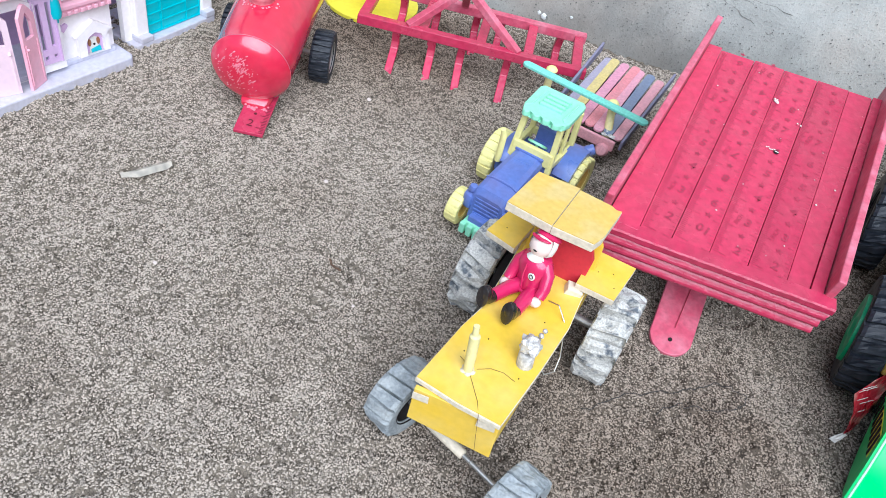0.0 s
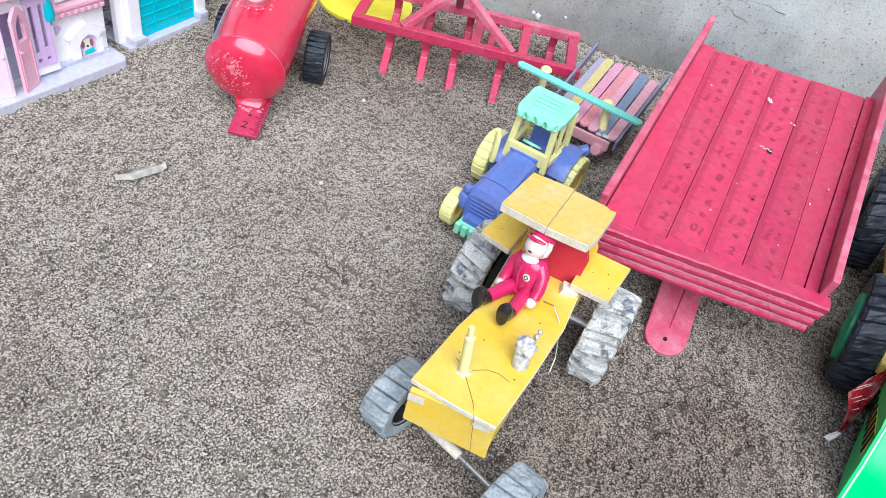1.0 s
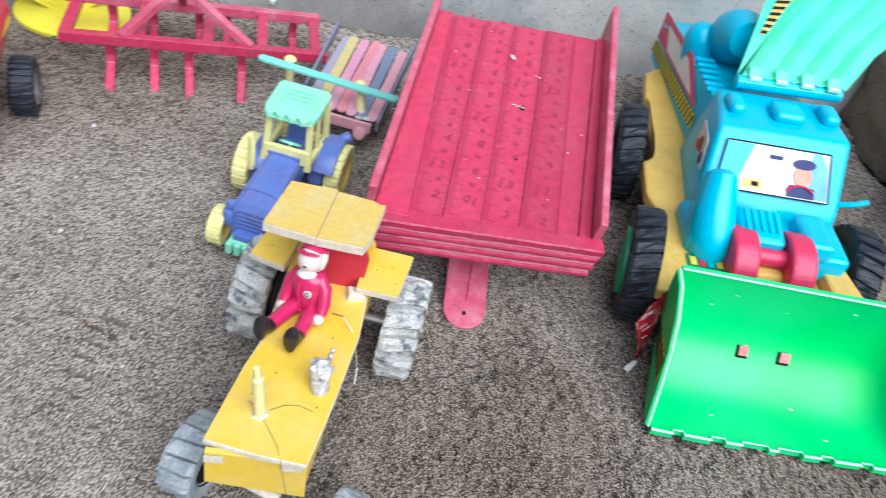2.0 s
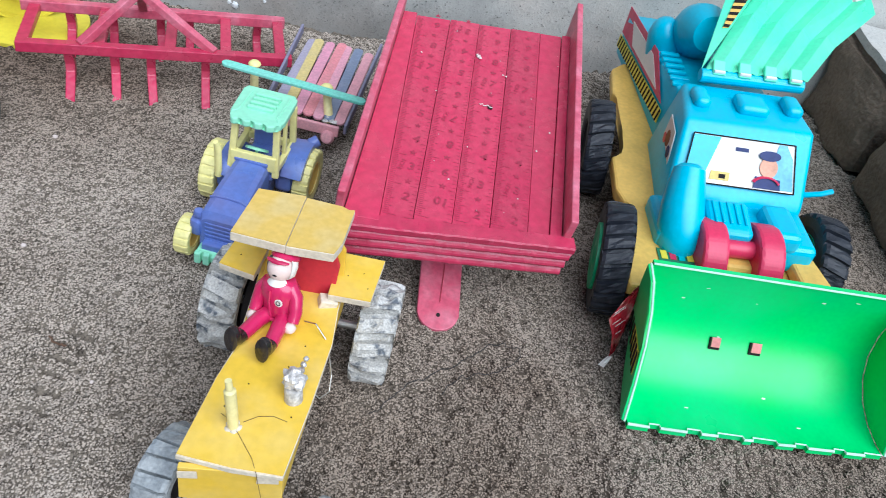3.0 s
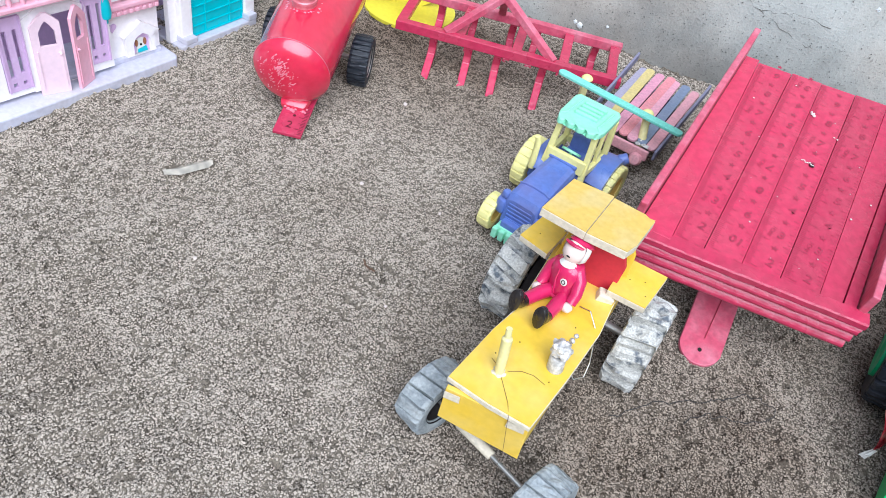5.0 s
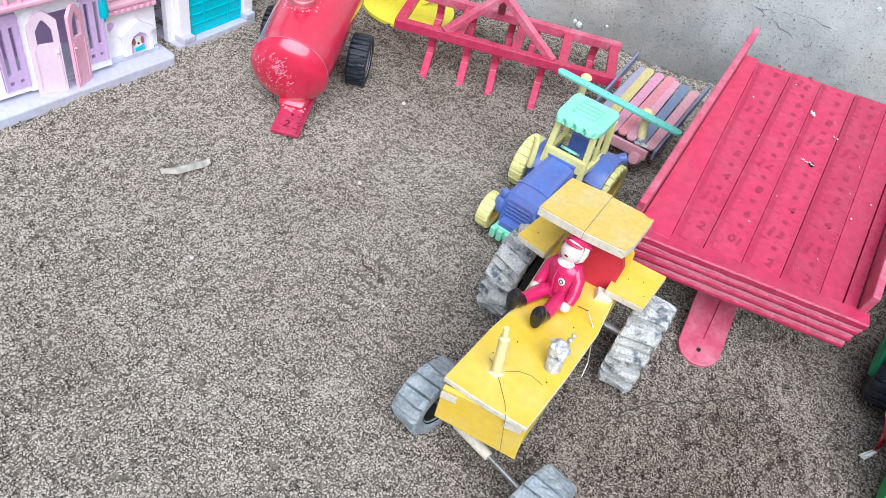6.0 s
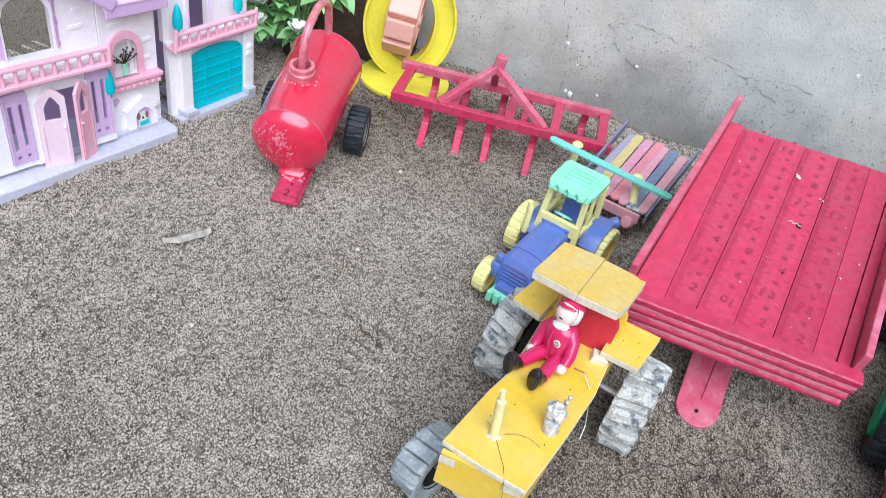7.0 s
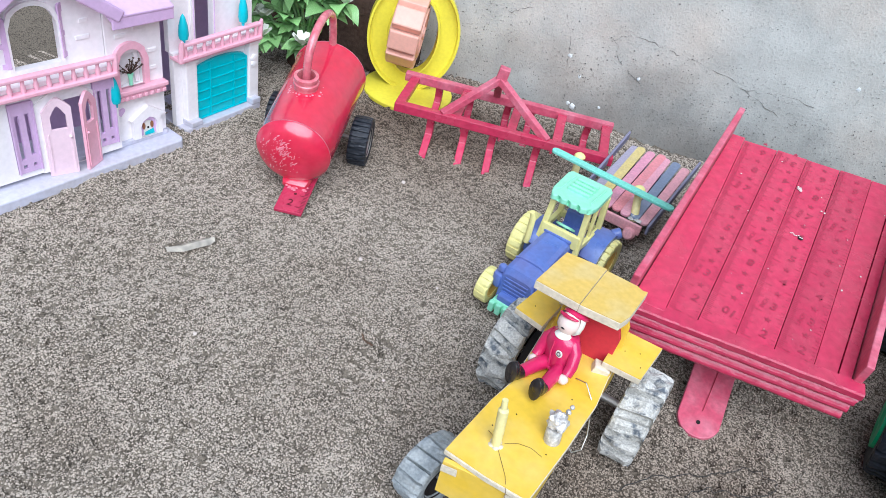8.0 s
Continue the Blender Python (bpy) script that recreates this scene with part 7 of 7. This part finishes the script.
    # the bucket narrows towards its back and floor
    for ob in (shell, *shell.children_recursive):
        for v in ob.data.vertices:
            if v.co.x < 0:
                v.co.x *= 1 - 0.12 * min(1, max(0, (v.co.y + 0.120) / 0.05)) * min(1, max(0, 1 - v.co.z / 0.081))
    # the body leans a little on the uneven sand
    for ob in t.children:
        k = ob.name.split(".")[0]
        if k == "bucket":
            ob.matrix_basis = pose(-0.080, 0, 0.010, 0, -2.2, 0) @ pose(0.080, 0, -0.010)
        elif k != "wheel":
            ob.matrix_basis = pose(-0.050, 0, 0.045, 0, -4.0, 0) @ pose(0.050, 0, -0.045)


make_dozer()


# ---- snack wrapper caught on the bucket ----
def make_wrapper():
    line = [Vector(p) for p in ((0.2120, 0.3440, 0.0600), (0.2090, 0.3415, 0.0540), (0.2062, 0.3390, 0.0430), (0.2085, 0.3350, 0.0290), (0.2092, 0.3325, 0.0170), (0.2088, 0.3308, 0.0090))]
    wide = (0.004, 0.013, 0.021, 0.011, 0.0055, 0.0030)
    across = Vector((0.78, 0.42, 0.46))

    def crumpled(u0, u1, n, m, wmul, seed):
        bm = bmnew()
        g = []
        for i in range(n + 1):
            u = (u0 + (u1 - u0) * i / n) * (len(line) - 1)
            k = min(int(u), len(line) - 2)
            f = u - k
            c = line[k].lerp(line[k + 1], f)
            w = (wide[k] * (1 - f) + wide[k + 1] * f) * wmul
            row = []
            for j in range(m + 1):
                v = j / m - 0.5
                p = c + across * v * w
                fold = 0.0016 * (1 if (j + i // 3) % 2 else -1) * (1 - abs(v))
                p += Vector((-0.5, -0.6, 0.5)) * (fold + 0.0030 * noise.noise(Vector((u * 2.2, v * 5, seed))))
                row.append(bm.verts.new(p))
            g.append(row)
        for i in range(n):
            for j in range(m):
                bm.faces.new((g[i][j], g[i + 1][j], g[i + 1][j + 1], g[i][j + 1]))
        return bm, [[v.co.copy() for v in row] for row in g]

    bm, spot = crumpled(0.0, 0.97, 22, 8, 1.0, 2.0)
    b = part("snack_wrapper", bm, WRAP, smooth=True)
    mod = b.modifiers.new("thick", "SOLIDIFY")
    mod.thickness = 0.0003
    tagged(b, "crumpled red snack wrapper with illegible white print", "wrapper")
    for i, j0, j1 in ((8, 1, 4), (9, 1, 5), (11, 1, 4), (12, 2, 6), (14, 2, 5)):
        bm = bmnew()
        q = [spot[i][j] + Vector((-0.0006, -0.0007, 0.0006)) for j in range(j0, j1 + 1)]
        for p0, p1 in zip(q, q[1:]):
            bar(bm, p0, p1, 0.0004, 0.0009, up=(-0.5, -0.6, 0.5))
        part("print_bar", bm, STICKER, b)
    # flattened silvery end on the sand
    bm = bmnew()
    g = []
    for i in range(6):
        s = i / 5
        c = line[-1].lerp(Vector((0.2030, 0.3258, 0.0050)), s)
        w = 0.0035 + 0.0045 * s * (1 - 0.5 * s)
        g.append([bm.verts.new(c + Vector((0.45, -0.55, 0.35)) * w * (j / 4 - 0.5) + Vector((0, 0, 0.0012 * noise.noise(Vector((i * 0.9, j * 1.3, 7)))))) for j in range(5)])
    for i in range(5):
        for j in range(4):
            bm.faces.new((g[i][j], g[i + 1][j], g[i + 1][j + 1], g[i][j + 1]))
    e = part("torn_end", bm, STICKER, b, "frayed silvery wrapper end")
    mod = e.modifiers.new("thick", "SOLIDIFY")
    mod.thickness = 0.0003


make_wrapper()


# ---- stones at the side ----
def rough_block(name, sx, sy, sz, m, seed, label):
    bm = bmnew()
    bmesh.ops.create_cube(bm, size=1)
    bmesh.ops.subdivide_edges(bm, edges=bm.edges[:], cuts=14, use_grid_fill=True)
    for v in bm.verts:
        c = v.co.copy()
        v.co = Vector((c.x * sx, c.y * sy, (c.z + 0.5) * sz))
        k = 0.010 * noise.noise(Vector((v.co.x * 14, v.co.y * 14, v.co.z * 14 + seed))) + 0.004 * noise.noise(v.co * 55 + Vector((seed, 0, 0)))
        d = Vector((c.x, c.y, c.z)).normalized()
        edge = sorted((abs(c.x), abs(c.y), abs(c.z)))[1]
        v.co += d * (k - 0.010 * max(0, edge - 0.42) / 0.08)
    b = part(name, bm, BLOCK, m=m, smooth=True)
    tagged(b, label, "stone", "stones along the side")
    bm = bmnew()
    bmesh.ops.create_grid(bm, x_segments=14, y_segments=14, size=0.5)
    for v in bm.verts:
        x, y = v.co.x * sx * 0.93, v.co.y * sy * 0.93
        v.co = Vector((x, y, sz + 0.006 + 0.0035 * noise.noise(Vector((x * 30, y * 30, seed)))))
    bmesh.ops.solidify(bm, geom=bm.faces[:], thickness=0.008)
    part("cement_cap", bm, PLASTER, b, "pale cement skim on top")
    return b


rough_block("side_stone", 0.150, 0.135, 0.100, pose(0.596, 0.655, -0.004, 0, 0, -8), 3, "rough brown stone with cement on top")
rough_block("side_stone", 0.150, 0.170, 0.105, pose(0.574, 0.490, -0.004, 0, 0, -10), 9, "rough brown stone beside the toy loader")


# ---- bits on the sand ----
def make_debris():
    bm = bmnew()
    pts = [(-0.2690, 0.3160), (-0.2620, 0.3240), (-0.2555, 0.3330), (-0.2520, 0.3400), (-0.2490, 0.3430)]
    ws = [0.0022, 0.0040, 0.0042, 0.0040, 0.0020]
    top = []
    for (x, y), w in zip(pts, ws):
        zz = ground_height(x, y) + 0.0050
        top.append([bm.verts.new((x - w * 0.8, y + w * 0.6, zz - 0.0008)), bm.verts.new((x, y, zz + 0.0016)), bm.verts.new((x + w * 0.8, y - w * 0.6, zz - 0.0008))])
    for p, q in zip(top, top[1:]):
        for i in range(2):
            bm.faces.new((p[i], p[i + 1], q[i + 1], q[i]))
    bmesh.ops.solidify(bm, geom=bm.faces[:], thickness=0.0012)
    b = part("dry_husk", bm, TWIG, smooth=False)
    tagged(b, "dry pale bark husk lying on the sand", "husk")
    rnd = random.Random(21)

    def stray(name, pts, r, material, label, cat):
        bm = bmnew()
        fine = []
        for p, q in zip(pts, pts[1:]):
            for k in range(5):
                s = k / 5
                x, y = p[0] * (1 - s) + q[0] * s, p[1] * (1 - s) + q[1] * s
                fine.append((x + rnd.uniform(-1, 1) * 0.0007, y + rnd.uniform(-1, 1) * 0.0005, ground_height(x, y) + 0.0024))
        tube(bm, fine, r, 6)
        tagged(part(name, bm, material, smooth=True), label, cat)

    stray("black_thread", [(0.0576, 0.2823), (0.0664, 0.2902), (0.0784, 0.3010), (0.0948, 0.3093), (0.1078, 0.3186), (0.1209, 0.3303), (0.1312, 0.3369), (0.1419, 0.3381), (0.1492, 0.3344), (0.1501, 0.3286), (0.1462, 0.3230), (0.1292, 0.3146), (0.1138, 0.3113), (0.1058, 0.3051), (0.0982, 0.2957)], 0.00028, THREAD, "loose black thread curled on the sand", "thread")
    stray("stray_twig", [(-0.1180, 0.3150), (-0.1120, 0.3110), (-0.1060, 0.3080)], 0.0006, TWIG_DK, "short dark twig lying on the sand", "twig")
    for x, y, s, light in ((-0.2040, 0.3170, 0.0028, 0), (-0.1540, 0.3860, 0.0022, 1), (-0.0930, 0.3870, 0.0016, 1), (-0.2080, 0.2640, 0.0020, 1), (-0.2280, 0.2380, 0.0026, 0),
                           (-0.1300, 0.4100, 0.0018, 0), (-0.1700, 0.5000, 0.0026, 1), (-0.0500, 0.2400, 0.0022, 0), (-0.1000, 0.2100, 0.0030, 0), (-0.1500, 0.1900, 0.0032, 0),
                           (-0.0900, 0.2900, 0.0016, 1), (0.0900, 0.2400, 0.0022, 0), (-0.0600, 0.4700, 0.0022, 0), (-0.2450, 0.2150, 0.0026, 0)):
        bm = bmnew()
        s *= 0.6 if light else 0.7
        lumpy(bm, (0, 0, s * 0.3), s, x * 90, 0.7, 0.5)
        tagged(part("pebble", bm, FLECK if light else SAND_BED, m=pose(x, y, ground_height(x, y) + 0.0006), smooth=True), "pale small pebble on the sand" if light else "dark small clod on the sand", "pebble", "pebbles on the sand")


make_debris()


def make_crumbs():
    """The loose top grains of the sand, too many to count, as one object."""
    r = np.random.default_rng(77)
    rim = np.arange(6) * np.pi / 3
    bv = np.concatenate((np.stack((np.cos(rim), np.sin(rim), np.full(6, -0.75)), axis=1), [(0.0, 0.0, 0.55)]))
    bf = np.array([(k, (k + 1) % 6, 6) for k in range(6)])
    step = 0.00122
    gx, gy = np.meshgrid(np.arange(-0.54, 0.53, step), np.arange(0.070, 0.726, step))
    x = (gx + r.uniform(-0.48, 0.48, gx.shape) * step).ravel()
    y = (gy + r.uniform(-0.48, 0.48, gy.shape) * step).ravel()
    i = np.clip(((x - GX0) / GSTEP).round().astype(int), 0, GNX - 1)
    j = np.clip(((y - GY0) / GSTEP).round().astype(int), 0, GNY - 1)
    smooth = np.clip(0.55 * band(9, 0.02, 0.20)[j, i] + 0.5 * band(10, 0.008, 0.03)[j, i], -0.4, 1.6)
    seen = (y > 0.160 + np.where(x < 0, 0.45, 0.15) * x) & (x > -0.145 - 0.97 * y)
    pit = band(11, 0.003, 0.012)[j, i] + 0.5 * band(12, 0.02, 0.06)[j, i]
    keep = seen & (PRINT[j, i] < 0.28) & (pit < 1.75)
    x, y, z, smooth = x[keep], y[keep], RELIEF[j, i][keep], smooth[keep]
    n = len(x)
    size = (0.00051 + 0.00026 * r.random(n) ** 1.5) * (1.0 + 0.10 * smooth)
    ang = r.uniform(0, 2 * np.pi, n)
    sx, sy, sz = r.uniform(1.0, 1.8, n) * size, r.uniform(0.75, 1.0, n) * size, r.uniform(0.85, 1.15, n) * size * (1.0 - 0.12 * smooth)
    v = bv[None, :, :] * (1 + r.uniform(-0.22, 0.30, (n, len(bv), 1)))
    px, py, pz = v[:, :, 0] * sx[:, None], v[:, :, 1] * sy[:, None], v[:, :, 2] * sz[:, None]
    c, s = np.cos(ang)[:, None], np.sin(ang)[:, None]
    co = np.stack((x[:, None] + px * c - py * s, y[:, None] + px * s + py * c, (z + 0.62 * size + r.uniform(-0.0001, 0.00025, n))[:, None] + pz), axis=-1)
    tri = (bf[None, :, :] + (np.arange(n) * len(bv))[:, None, None]).reshape(-1, 3)
    me = bpy.data.meshes.new("sand_crumbs")
    me.vertices.add(n * len(bv))
    me.vertices.foreach_set("co", co.ravel().astype(np.float32))
    me.loops.add(tri.size)
    me.loops.foreach_set("vertex_index", tri.ravel().astype(np.int32))
    me.polygons.add(len(tri))
    me.polygons.foreach_set("loop_start", (np.arange(len(tri)) * 3).astype(np.int32))
    me.polygons.foreach_set("use_smooth", np.ones(len(tri), dtype=bool))
    me.update(calc_edges=True)
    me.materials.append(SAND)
    tagged(new("sand_crumbs", me), "loose crumbs of damp grey-brown sand", "sand", kind="stuff")


make_crumbs()


# ---- cracks and specks on the wall ----
def wall_y(x, z):
    i, j = (x + 1.4) / 2.8 * 150, (z + 0.03) / 0.9 * 60
    return 0.728 + 0.004 * noise.noise(Vector((i * 0.35, j * 0.35, 5))) + 0.0015 * noise.noise(Vector((i * 1.3, j * 1.3, 9)))


CRACKS = [
    [(-0.0570, 0.0886), (-0.0415, 0.1025), (0.0001, 0.0974), (0.0374, 0.0947), (0.0768, 0.0834), (0.1211, 0.0659), (0.1513, 0.0648)],
    [(-0.0538, 0.0879), (-0.0434, 0.0708), (-0.0131, 0.0547)],
    [(-0.1868, 0.0891), (-0.1646, 0.0870), (-0.1403, 0.0992)],
    [(0.0768, 0.0834), (0.1077, 0.0895), (0.1447, 0.0898)],
    [(-0.1116, 0.1035), (-0.0971, 0.0785), (-0.0914, 0.0432)],
]
SPECKS = [(-0.0935, 0.0626, 0.0022), (-0.0783, 0.0446, 0.0018), (-0.0761, 0.0107, 0.0032), (-0.0817, 0.0127, 0.0020), (-0.1151, -0.0173, 0.0016), (-0.0213, 0.0612, 0.0016), (0.1681, 0.1157, 0.0020), (-0.0494, 0.0191, 0.0014)]


def make_cracks():
    rnd = random.Random(31)
    for pts in CRACKS:
        fine = []
        for p, q in zip(pts, pts[1:]):
            for k in range(7):
                s = k / 7
                x = p[0] * (1 - s) + q[0] * s + rnd.uniform(-1, 1) * 0.0022
                z = p[1] * (1 - s) + q[1] * s + rnd.uniform(-1, 1) * 0.0016
                fine.append((x, wall_y(x, z) - 0.0001, z))
        bm = bmnew()
        tube(bm, fine, [0.00003 + 0.00038 * rnd.random() ** 1.6 for _ in fine], 5)
        tagged(part("wall_crack", bm, CRACK), "thin dark crack in the cement plaster", "crack", "cracks in the wall", "structure")
    for x, z, r in SPECKS:
        bm = bmnew()
        lumpy(bm, (0, 0, 0), r, x * 70, 0.35, 0.5)
        tagged(part("cement_speck", bm, SPLASH, m=pose(x, wall_y(x, z), z, 90, 0, 0), smooth=True), "pale cement splash on the wall", "splash", "splashes on the wall", "structure")
    bm = bmnew()
    for k in range(2200):
        x, z = rnd.uniform(-0.25, 0.75), abs(rnd.gauss(0, 0.060)) + 0.003
        r = 0.0003 + 0.0005 * rnd.random() ** 3
        lumpy0(bm, (x, wall_y(x, z) - 0.0002, z), r)
    tagged(part("wall_pits", bm, PLASTER_DK, smooth=True), "coarse dark grit showing through the plaster", "grit", kind="stuff")


def lumpy0(bm, c, r):
    vs = [bm.verts.new(Vector(c) + Vector((r * math.cos(a) * random.uniform(0.6, 1.4), -0.0006, r * math.sin(a) * random.uniform(0.6, 1.4)))) for a in (0, 1.05, 2.1, 3.14, 4.2, 5.2)]
    bm.faces.new(vs)


make_cracks()
